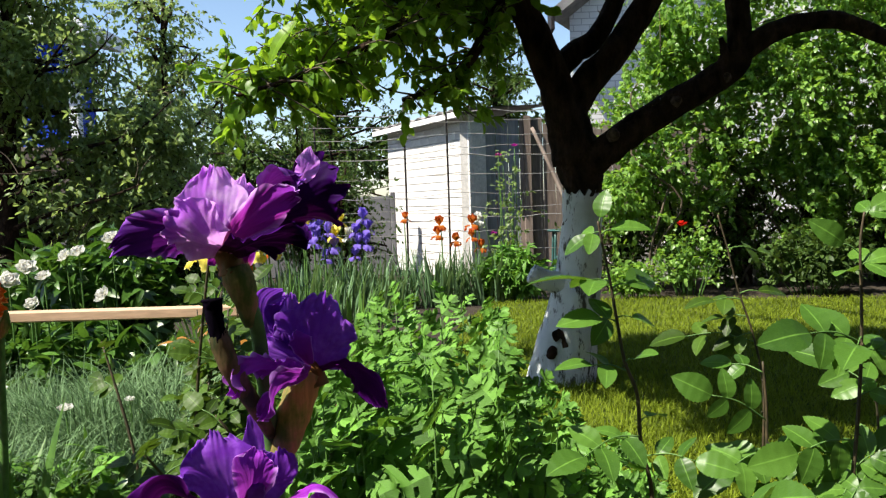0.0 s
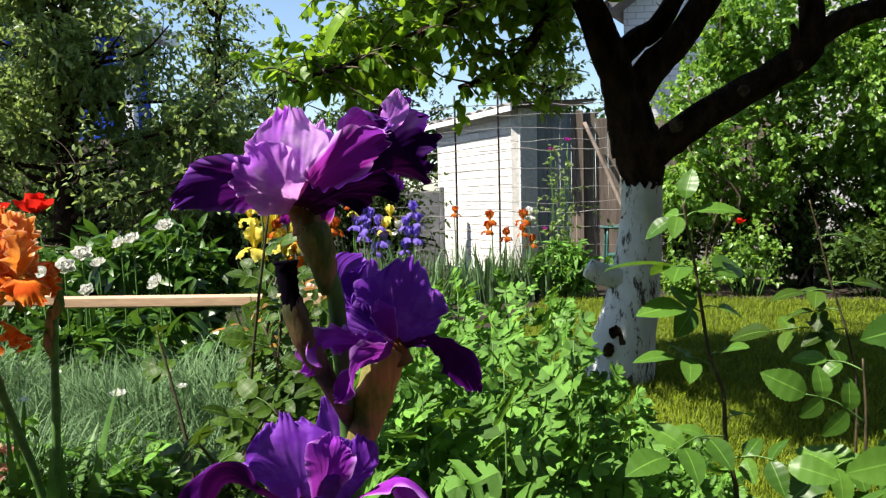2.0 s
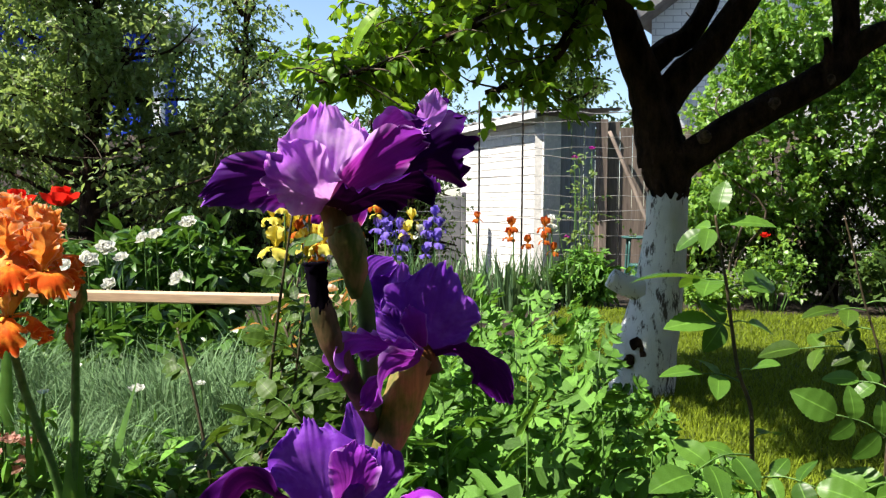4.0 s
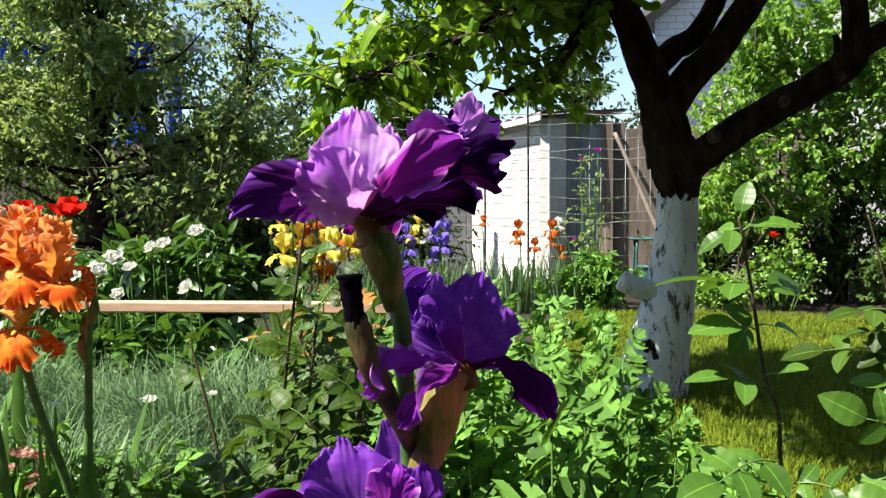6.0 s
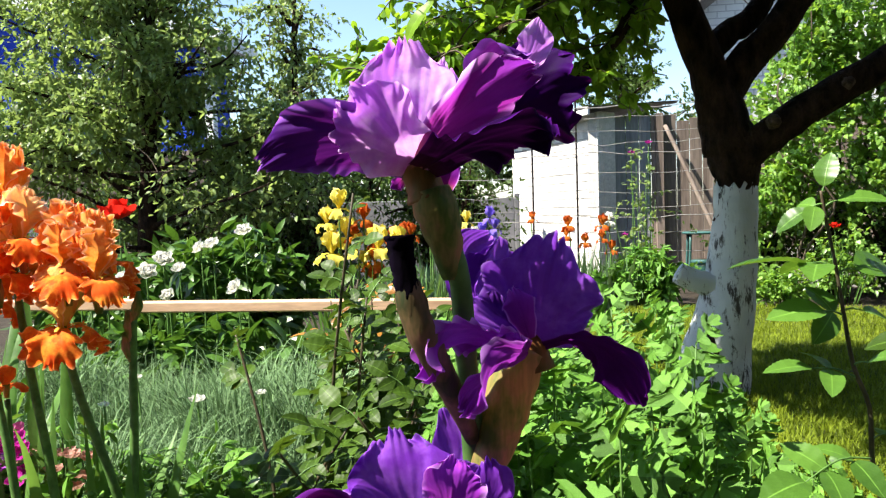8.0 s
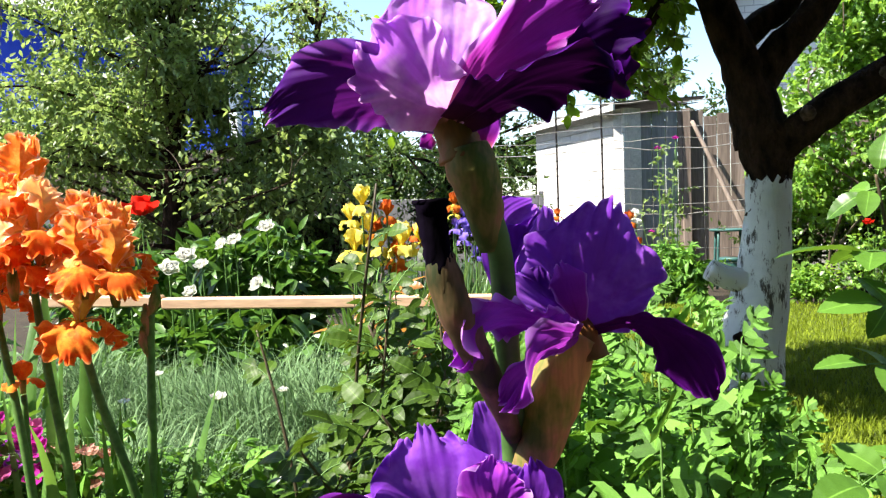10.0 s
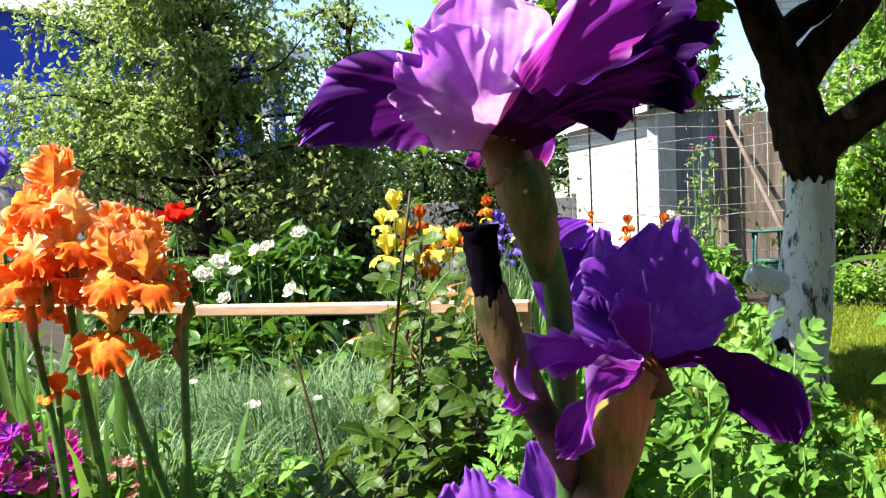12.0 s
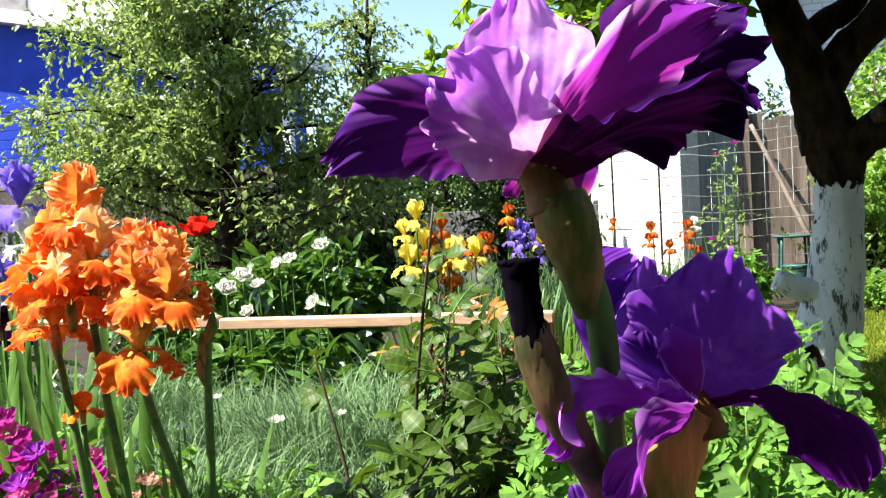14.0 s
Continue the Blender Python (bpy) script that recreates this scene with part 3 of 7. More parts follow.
def blades(bases, lean, heights, widths, droop, segs=5, fold=0.25):
    """Many strap or grass leaves as one shape: each rises, leans along its own heading and bends over."""
    n = len(bases)
    s = np.linspace(0, 1, segs + 1)
    head = lean / (np.linalg.norm(lean, axis=1)[:, None] + 1e-9)
    side = np.cross(head, (0, 0, 1.0))
    side /= np.linalg.norm(side, axis=1)[:, None] + 1e-9
    amount = np.linalg.norm(lean, axis=1)
    out = amount[:, None] * s[None] + droop[:, None] * s[None] ** 2.5
    up = s[None] - 0.55 * droop[:, None] * s[None] ** 3.2
    cen = bases[:, None, :] + heights[:, None, None] * (out[:, :, None] * head[:, None, :] + up[:, :, None] * arr((0, 0, 1.0)))
    w = widths[:, None] * (1 - s[None] ** 2.2) ** 0.8 * (0.75 + 0.25 * np.sin(np.pi * s[None]))
    lift = (fold * w)[:, :, None] * head[:, None, :]
    off = w[:, :, None] * side[:, None, :] * 0.5
    v = np.stack([cen - off + lift, cen, cen + off + lift], axis=2).reshape(-1, 3)
    k = segs + 1
    f1 = [[3 * i + j, 3 * i + j + 1, 3 * i + j + 4, 3 * i + j + 3] for i in range(segs) for j in (0, 1)]
    f = (np.asarray(f1)[None] + (np.arange(n) * 3 * k)[:, None, None]).reshape(-1, 4)
    return v, f, None


def unit(n, rng, zscale=1.0):
    d = rng.normal(size=(n, 3))
    d[:, 2] *= zscale
    return d / np.linalg.norm(d, axis=1)[:, None]


# ---------- ground, lawn, edging ----------
def ground_sheet():
    bm = bmesh.new()
    steps = [-900, -200, -60, -25, -12] + [i * 0.5 for i in range(-16, 32)] + [18, 25, 40, 80, 200, 900]
    grid = [[bm.verts.new((x, y, 0.02 * noise.noise(Vector((x, y, 0)) * 1.3) if abs(x) < 12 and abs(y) < 18 else 0.0)) for x in steps] for y in steps]
    for j in range(len(steps) - 1):
        for i in range(len(steps) - 1):
            bm.faces.new((grid[j][i], grid[j][i + 1], grid[j + 1][i + 1], grid[j + 1][i]))
    return from_bm(bm)


single("ground", ground_sheet(), "soil", "dark crumbly garden soil", "ground", "structure")

LAWN = [(0.15, 1.9), (-0.15, 3.0), (-0.1, 4.4), (0.05, 5.9), (0.35, 7.0), (1.4, 7.05), (3.0, 6.75), (5.5, 6.4), (7.0, 5.0), (6.0, 1.9), (2.6, 1.7)]


def inside(poly, x, y):
    hit = np.zeros(len(x), bool)
    for (ax, ay), (bx, by) in zip(poly, poly[1:] + poly[:1]):
        hit ^= ((ay > y) != (by > y)) & (x < (bx - ax) * (y - ay) / (by - ay + 1e-12) + ax)
    return hit


def lawn_sheet():
    bm = bmesh.new()
    low = [bm.verts.new((x, y, -0.03)) for x, y in LAWN]
    top = [bm.verts.new((x, y, 0.035)) for x, y in LAWN]
    bm.faces.new(top)
    for i in range(len(LAWN)):
        j = (i + 1) % len(LAWN)
        bm.faces.new((low[i], low[j], top[j], top[i]))
    return from_bm(bm)


single("lawn", lawn_sheet(), "turf", "short mown lawn, yellow-green, partly shaded", "lawn", "structure")


def grass_blades():
    rng = np.random.default_rng(3)
    n = 150000
    y = 1.8 + 5.3 * rng.random(n) ** 1.3
    x = -0.2 + rng.random(n) * (0.9 + 0.62 * y)
    k = inside(LAWN, x, y)
    x, y = x[k], y[k]
    n = len(x)
    th = rng.uniform(0, 2 * math.pi, n)
    lean = np.stack([np.cos(th), np.sin(th), 0 * th], 1) * rng.uniform(0.1, 0.7, n)[:, None]
    return blades(np.stack([x, y, np.full(n, 0.03)], 1), lean, rng.uniform(0.025, 0.06, n), rng.uniform(0.003, 0.0055, n), rng.uniform(0, 0.5, n), 2, 0.1)


single("grass", grass_blades(), "grass", "fine short yellow-green lawn grass", "grass", "stuff")

rng = np.random.default_rng(11)
for i in range(26):
    f = i / 25
    x = 0.35 + 3.6 * f + rng.uniform(-0.05, 0.05)
    y = 7.12 - 0.14 * max(0, x - 1.2) + rng.uniform(-0.05, 0.05)
    s = rng.uniform(0.05, 0.10)
    single("edging_stone", rock((0, 0, 0), (s * 1.3, s, s * 0.7), i), "stone", "pale rough stone edging the lawn", "stone", at=(x, y, 0.04))["group"] = "stones along the lawn"


# ---------- apple tree ----------
def twig_foliage(rng, origins, dirs, lengths, per_twig, size, template, droop=0.25, spread=0.8):
    """Leaves set along curved twigs; returns the leaf shape and the twigs' polylines."""
    n = len(origins)
    ends_dir = dirs + arr((0, 0, -droop)) * rng.uniform(0.2, 1.6, n)[:, None] + rng.normal(0, 0.25, (n, 3))
    mid = origins + dirs * (lengths * 0.5)[:, None]
    tip = mid + ends_dir * (lengths * 0.5)[:, None]
    s = rng.uniform(0.12, 1.0, (n, per_twig))[:, :, None]
    p = (1 - s) ** 2 * origins[:, None] + 2 * s * (1 - s) * mid[:, None] + s ** 2 * tip[:, None]
    p = p.reshape(-1, 3)
    m = len(p)
    along = np.repeat(ends_dir, per_twig, 0) * 0.6 + unit(m, rng) * spread
    along[:, 2] -= 0.25
    up = arr((0, 0, 1.0)) + rng.normal(0, 0.55, (m, 3))
    sz = size * rng.uniform(0.6, 1.25, m)
    return scattered(template, p, along, up, sz), [np.stack(q) for q in zip(origins, mid, tip)]


def twig_tubes(polys, r0, sides=4):
    return join([tube(q, (r0, r0 * 0.7, r0 * 0.25), sides) for q in polys])


def along_limbs(rng, limbs, n, start=0.0):
    segs = [(arr(a), arr(b)) for l in limbs for a, b in zip(l[:-1], l[1:])]
    w = arr([np.linalg.norm(b - a) for a, b in segs])
    pick = rng.choice(len(segs), n, p=w / w.sum())
    s = rng.random(n)
    return np.stack([segs[i][0] * (1 - q) + segs[i][1] * q for i, q in zip(pick, s)])


def apple_tree():
    rng = np.random.default_rng(21)
    tree = thing("apple_tree", "old apple tree with dark limbs and whitewashed trunk on lawn", "tree", (0.52, 3.93, 0))
    trunk = part("trunk", tube([(0.645, 3.93, 0.80), (0.672, 3.93, 0.96), (0.668, 3.93, 1.04), (0.645, 3.93, 1.16), (0.62, 3.93, 1.27)], (0.082, 0.086, 0.105, 0.12, 0.10), 18, 0.06, 1), "bark", tree)
    wash = tube([(0.53, 3.93, -0.04), (0.550, 3.93, 0.06), (0.580, 3.93, 0.25), (0.632, 3.93, 0.50), (0.660, 3.93, 0.78), (0.666, 3.93, 0.97)], (0.19, 0.168, 0.148, 0.118, 0.100, 0.092), 26, 0.05, 2)
    wash[0][-26:, 2] += np.random.default_rng(4).uniform(-0.03, 0.03, 26)
    part("whitewash", wash, "whitewash", trunk, "flaking white lime wash on the lower trunk")
    part("pruned_stub", tube([(0.585, 3.9, 0.52), (0.48, 3.88, 0.545), (0.40, 3.87, 0.585)], (0.062, 0.052, 0.048), 12, 0.06, 3), "whitewash", tree, "short sawn-off whitewashed branch stub")
    limbs = [
        ([(0.645, 3.93, 1.13), (0.60, 3.93, 1.32), (0.55, 3.93, 1.51), (0.41, 3.90, 1.845), (0.27, 3.86, 2.12), (0.05, 3.7, 2.45)], (0.125, 0.105, 0.085, 0.072, 0.06, 0.04)),
        ([(0.60, 3.95, 1.36), (0.72, 3.96, 1.53), (0.853, 3.97, 1.669), (1.024, 4.0, 1.91), (1.18, 4.02, 2.18), (1.30, 4.1, 2.55)], (0.09, 0.078, 0.07, 0.064, 0.055, 0.035)),
        ([(0.56, 4.02, 1.58), (0.66, 4.04, 1.68), (0.76, 4.05, 1.74), (0.86, 4.07, 1.90), (0.93, 4.1, 2.1), (0.95, 4.2, 2.5)], (0.06, 0.057, 0.055, 0.048, 0.042, 0.03)),
        ([(0.67, 3.9, 1.09), (0.80, 3.87, 1.19), (0.99, 3.85, 1.32), (1.265, 3.82, 1.475), (1.40, 3.82, 1.58), (1.415, 3.82, 1.72), (1.40, 3.82, 1.90), (1.36, 3.85, 2.15), (1.5, 3.9, 2.55)], (0.085, 0.078, 0.072, 0.066, 0.068, 0.058, 0.054, 0.05, 0.03)),
        ([(1.40, 3.82, 1.60), (1.52, 3.80, 1.68), (1.673, 3.78, 1.735), (1.862, 3.75, 1.736), (2.10, 3.7, 1.62), (2.34, 3.65, 1.53)], (0.06, 0.052, 0.045, 0.04, 0.034, 0.025)),
        ([(0.36, 3.88, 1.93), (0.25, 3.75, 1.82), (0.131, 3.62, 1.603), (-0.028, 3.56, 1.46), (-0.184, 3.5, 1.405)], (0.04, 0.032, 0.026, 0.02, 0.012)),
        ([(0.30, 3.86, 2.06), (0.12, 3.6, 1.92), (-0.074, 3.42, 1.778), (-0.248, 3.35, 1.653), (-0.546, 3.25, 1.495), (-0.83, 3.15, 1.40)], (0.04, 0.034, 0.026, 0.022, 0.015, 0.008)),
        ([(-0.10, 3.55, 1.80), (-0.4, 3.9, 1.80), (-0.8, 4.2, 1.72), (-1.3, 4.4, 1.62)], (0.018, 0.014, 0.01, 0.006)),
        ([(0.40, 3.9, 1.86), (0.10, 4.1, 1.98), (-0.3, 4.2, 1.92), (-0.8, 4.1, 1.80)], (0.035, 0.026, 0.018, 0.008)),
        ([(0.30, 3.86, 2.06), (0.0, 3.85, 2.05), (-0.35, 3.82, 1.98), (-0.75, 3.8, 2.0)], (0.03, 0.022, 0.014, 0.007)),
        ([(0.05, 3.7, 2.45), (-0.4, 3.4, 2.4), (-0.9, 3.2, 2.15), (-1.25, 3.1, 1.9)], (0.04, 0.03, 0.02, 0.01)),
        ([(0.27, 3.86, 2.12), (0.3, 3.3, 2.3), (0.4, 2.7, 2.35), (0.5, 2.2, 2.25)], (0.045, 0.03, 0.02, 0.01)),
        ([(1.18, 4.02, 2.18), (1.4, 3.4, 2.5), (1.6, 2.8, 2.6)], (0.045, 0.03, 0.012)),
        ([(1.36, 3.85, 2.15), (1.9, 3.6, 2.4), (2.5, 3.3, 2.35)], (0.04, 0.03, 0.012)),
        ([(0.95, 4.2, 2.5), (0.6, 4.6, 2.7), (0.2, 5.0, 2.7)], (0.03, 0.02, 0.01)),
        ([(1.30, 4.1, 2.55), (1.2, 4.8, 2.7), (1.0, 5.6, 2.65)], (0.03, 0.02, 0.01)),
        ([(1.5, 3.9, 2.55), (2.0, 4.4, 2.7), (2.4, 5.0, 2.6)], (0.03, 0.02, 0.01)),
    ]
    upper = []
    for x0, y0, z0, x1, y1, z1 in ((0.3, 3.3, 2.3, 0.0, 2.6, 2.55), (1.3, 4.1, 2.55, 0.6, 3.2, 2.95), (0.95, 4.2, 2.5, 0.2, 4.4, 3.0), (1.6, 2.8, 2.6, 0.8, 2.4, 2.75), (1.5, 3.9, 2.55, 1.4, 3.0, 3.0), (0.6, 4.6, 2.7, 0.0, 5.2, 2.8), (1.2, 4.8, 2.7, 0.4, 5.6, 2.9), (0.5, 4.0, 2.9, 0.1, 3.4, 3.0)):
        upper.append(([(x0, y0, z0), ((x0 + x1) / 2, (y0 + y1) / 2, max(z0, z1) + 0.05), (x1, y1, z1)], (0.03, 0.02, 0.008)))
    # boughs above the view, added so that the crown shades the lawn
    for k in range(15):
        x, y = -0.85 + 2.2 * ((k * 0.618) % 1.0), 1.8 + 2.6 * (k / 14)
        upper.append(([(0.9, 4.15, 2.55), ((0.9 + x) / 2, (4.15 + y) / 2, 2.95), (x, y, 3.0 + 0.2 * math.sin(k * 2.1))], (0.03, 0.02, 0.008)))
    for k in range(12):
        x, y = 0.7 + 2.2 * ((k * 0.618) % 1.0), 0.9 + 3.0 * (k / 11)
        upper.append(([(1.3, 4.1, 2.55), ((1.3 + x) / 2, (4.1 + y) / 2, 2.95), (x, y, 3.05 + 0.2 * math.sin(k * 1.7))], (0.03, 0.02, 0.008)))
    limbs += upper
    for i, (pts, r) in enumerate(limbs):
        part("limb" if r[0] > 0.05 else "branch", tube(pts, r, 14 if r[0] > 0.05 else 8, 0.07, 30 + i), "bark", tree)
    # spur with pale bark
    part("branch", tube([(1.30, 3.8, 1.5), (1.33, 3.78, 1.60), (1.31, 3.77, 1.68)], (0.03, 0.022, 0.012), 8, 0.1, 60), "bark", tree)
    for i, (x, z) in enumerate(((1.10, 1.385), (1.335, 1.49), (0.80, 1.24))):
        part("knot", tube([(x, 3.80, z), (x - 0.004, 3.765, z + 0.008), (x - 0.006, 3.748, z + 0.012)], (0.034, 0.026, 0.012), 10, 0.15, 70 + i), "pale_bark", tree, "pale healed pruning knot")
    holes = [rock((0.52 + 0.04 * math.sin(2.3 * q), 3.80 - 0.004 * q % 0.012, 0.24 + 0.055 * math.cos(1.7 * q)), (0.014 + 0.005 * (q % 3), 0.016, 0.022 + 0.006 * (q % 2)), q) for q in range(8)]
    part("wound", join(holes), "bark", trunk, "dark rotted hollow in the whitewash")
    leaf = leaf_shape(0.62, 0.2, 0.25, 3)
    fine = [l for l, r in limbs[5:]] + [limbs[0][0][-2:], limbs[1][0][-2:], limbs[2][0][-2:], limbs[3][0][-2:]]
    left = [l for l, r in limbs[5:11]]
    # two unseen leaf layers overhead, placed to cast shade on the lawn
    high = np.stack([rng.uniform(-0.9, 1.5, 3600), rng.uniform(2.05, 4.1, 3600), rng.uniform(2.8, 3.4, 3600)], 1)
    over = np.stack([rng.uniform(0.4, 3.1, 1500), rng.uniform(0.9, 4.1, 1500), rng.uniform(2.75, 3.4, 1500)], 1)
    org = np.vstack([over, along_limbs(rng, left, 430), along_limbs(rng, fine, 430), along_limbs(rng, [l for l, r in upper], 300), high])
    n = len(org)
    d = unit(n, rng)
    d[:, 2] = d[:, 2] * 0.7 + 0.05
    shape, polys = twig_foliage(rng, org, d, rng.uniform(0.14, 0.42, n), 15, 0.062, leaf)
    v = shape[0].reshape(-1, len(leaf[0]), 3)
    cen = v.mean(1)
    # the sky shows between the boughs; no twigs hang below the fork on the lawn side
    keep = ~((cen[:, 0] > 0.33) & (cen[:, 0] < 1.9) & (cen[:, 2] < 1.86)) & (cen[:, 2] > 1.22)
    keep &= ~((cen[:, 0] > 1.6) & (cen[:, 2] < 1.55))
    keep &= ~((cen[:, 1] > 4.25) & (cen[:, 2] > 2.25) & (cen[:, 0] < 1.7))
    # a gap in the crown lets the sun reach the big hanging leaf
    away = cen - arr((-0.62, 3.0, 1.58))
    ts = arr(TO_SUN)
    gap = np.linalg.norm(away - (away @ ts)[:, None] * ts, axis=1) < 0.13
    keep &= ~(gap & (away @ ts > -0.05))
    v = v[keep]
    f = (np.asarray(leaf[1])[None] + (np.arange(len(v)) * len(leaf[0]))[:, None, None]).reshape(-1, 3)
    part("crown", (v.reshape(-1, 3), f, np.tile(leaf[2], (len(v), 1))), "apple", tree, "broad fresh green apple leaves", kind="stuff")
    polys = [q for q in polys if q[:, 2].min() > 1.25 and not (0.33 < q[2][0] < 1.9 and q[2][2] < 1.9)]
    part("twig", twig_tubes(polys, 0.005), "twig", tree, kind="stuff")
    big = toothed_leaf(0.30, 0.15, 0.3, 9, 5)
    place = scattered((big[0], big[1], big[2]), arr([(-0.55, 3.0, 1.66)]), arr([(-0.62, -0.05, -0.78)]), arr([(-0.35, -0.8, 0.45)]), arr([0.215]))
    part("leaf", place, "apple_young", tree, "large bright hanging leaf")


apple_tree()


# ---------- fruit tree and shrubs behind ----------
def bushy_tree(name, label, base, boughs, n_twigs, per, size, material, seed, keep=None, leaf=None, lengths=(0.2, 0.55), droop=0.1):
    rng = np.random.default_rng(seed)
    t = thing(name, label, "tree", base)
    for i, (pts, r) in enumerate(boughs):
        part("trunk" if i == 0 else "limb", tube(pts, r, 10, 0.08, seed + i), "bark", t)
    hubs = along_limbs(rng, [b[0][-3:] if len(b[0]) > 3 else b[0] for b in boughs], max(20, n_twigs // 7))
    org = hubs[rng.integers(len(hubs), size=n_twigs)] + rng.normal(0, 0.085, (n_twigs, 3))
    d = unit(n_twigs, rng)
    leaf = leaf or leaf_shape(0.5, 0.25, 0.2, 2)
    shape, polys = twig_foliage(rng, org, d, rng.uniform(*lengths, n_twigs), per, size, leaf, droop)
    if keep:
        k = len(leaf[0])
        v = shape[0].reshape(-1, k, 3)
        v = v[keep(v.mean(1), rng)]
        shape = v.reshape(-1, 3), (np.asarray(leaf[1])[None] + (np.arange(len(v)) * k)[:, None, None]).reshape(-1, 3), np.tile(leaf[2], (len(v), 1))
        polys = [q for q in polys if keep(q[2:3], rng)[0]]
    part("crown", shape, material, t, kind="stuff")
    part("twig", twig_tubes(polys[::5], 0.006, 3), "twig", t, kind="stuff")
    return t


def sparse_top(c, rng):
    """Bare and dark under the crown, dense above, thinner to the top, with open sky between the upper shoots."""
    x, z = c[:, 0], c[:, 2]
    clump = 0.25 * np.sin(x * 5.3 + 1) * np.sin(z * 6.1)
    share = np.interp(z, [0.5, 1.3, 1.8, 2.3, 2.8, 3.6], [0.06, 0.13, 0.75, 0.97, 0.6, 0.45]) + clump * (z > 1.6)
    y = c[:, 1]
    share = np.where(z < 1.75, np.maximum(share, 0.85 * (y > 7.0)), share)
    share = np.where((z > 1.5) & (z < 2.1), np.maximum(share, 0.95), share)
    side = x - 0.485 * (7.1 - y)
    share[(side > -3.38) & (side < -3.04) & (z > 1.62) & (z < 2.25)] = 0.1
    share[(np.abs(x + 3.48 - 0.485 * (7.1 - y)) < 0.19) & (np.abs(z - 2.33 + 0.195 * (7.1 - y)) < 0.15)] = 0.04
    share[(x > -3.3) & (z > 1.85)] = 0.34
    share[(x > -2.95) & (z > 1.95)] = 0.06
    return rng.random(len(c)) < share


def left_tree():
    b = []
    rng = np.random.default_rng(5)
    base = arr((-4.0, 7.1, 0))
    b.append(([base, base + (0.02, 0, 0.35), base + (0.0, 0, 0.7), base + (0.05, 0, 1.5), base + (0.1, 0, 2.4), base + (0.15, 0, 3.5)], (0.11, 0.1, 0.09, 0.07, 0.05, 0.02)))
    for i in range(46):
        th = i * 2.4
        z0 = 0.5 + 2.9 * (i / 46)
        reach = rng.uniform(1.0, 1.75) * (1.0 if z0 < 1.9 else 0.75)
        h = arr((math.cos(th) * (1.08 if math.cos(th) > 0 else 1.3), math.sin(th) * 0.75, 0))
        s = base + (0.03, 0, z0)
        rise = rng.uniform(0.0, 0.75)
        b.append(([s, s + h * reach * 0.35 + (0, 0, rise * 0.5), s + h * reach * 0.75 + (0, 0, rise * 0.9), s + h * reach + (0, 0, rise + rng.uniform(-0.2, 0.35))], (0.026, 0.018, 0.01, 0.005)))
    return bushy_tree("pear_tree", "dense small-leaved fruit tree with many upright shoots", tuple(base), b, 5600, 15, 0.064, "pear", 41, sparse_top)


left_tree()


def far_left_tree(base, h, w, seed, n, material, name, label, size=0.06, low=0.35):
    rng = np.random.default_rng(seed)
    base = arr(base)
    b = [([base, base + (0.03, 0, h * 0.3), base + (0.0, 0, h * 0.6), base + (0.05, 0, h * 0.95)], (0.08, 0.06, 0.045, 0.015))]
    for i in range(18):
        th = i * 2.4 + seed
        z0 = h * (low + (0.85 - low) * i / 18)
        reach = w * rng.uniform(0.6, 1.0) * (1.15 - 0.5 * i / 18)
        hd = arr((math.cos(th), math.sin(th) * 0.8, 0))
        s = base + (0, 0, z0)
        b.append(([s, s + hd * reach * 0.5 + (0, 0, 0.2), s + hd * reach + (0, 0, rng.uniform(0.1, 0.6))], (0.03, 0.02, 0.008)))
    return bushy_tree(name, label, tuple(base), b, n, 14, size, material, seed)


far_left_tree((-3.05, 8.6, 0), 3.6, 0.6, 51, 520, "pear", "plum_tree", "slim young fruit tree with sparse light green leaves", 0.06, 0.3)
far_left_tree((-1.75, 9.2, 0), 1.75, 0.75, 52, 520, "shrub", "garden_shrub", "rounded dark green shrub beside the grey fence", 0.05, 0.2)
far_left_tree((-1.25, 8.9, 0), 1.35, 0.5, 58, 330, "shrub", "garden_shrub", "dark green shrub beside the shed", 0.05, 0.15)
far_left_tree((-5.35, 9.3, 0), 3.0, 1.0, 53, 700, "pear", "fruit_tree", "leafy fruit tree in front of the blue house", 0.07, 0.25)
far_left_tree((-4.35, 9.9, 0), 2.1, 0.9, 59, 600, "shrub", "fruit_tree", "leafy fruit tree behind the pear", 0.07, 0.2)
far_left_tree((-2.2, 14.5, 0), 4.6, 1.6, 54, 650, "shrub", "distant_tree", "distant garden tree beyond the fence", 0.1, 0.35)
far_left_tree((0.9, 16.5, 0), 5.0, 1.7, 55, 600, "shrub", "distant_tree", "distant garden tree behind the shed", 0.1, 0.35)


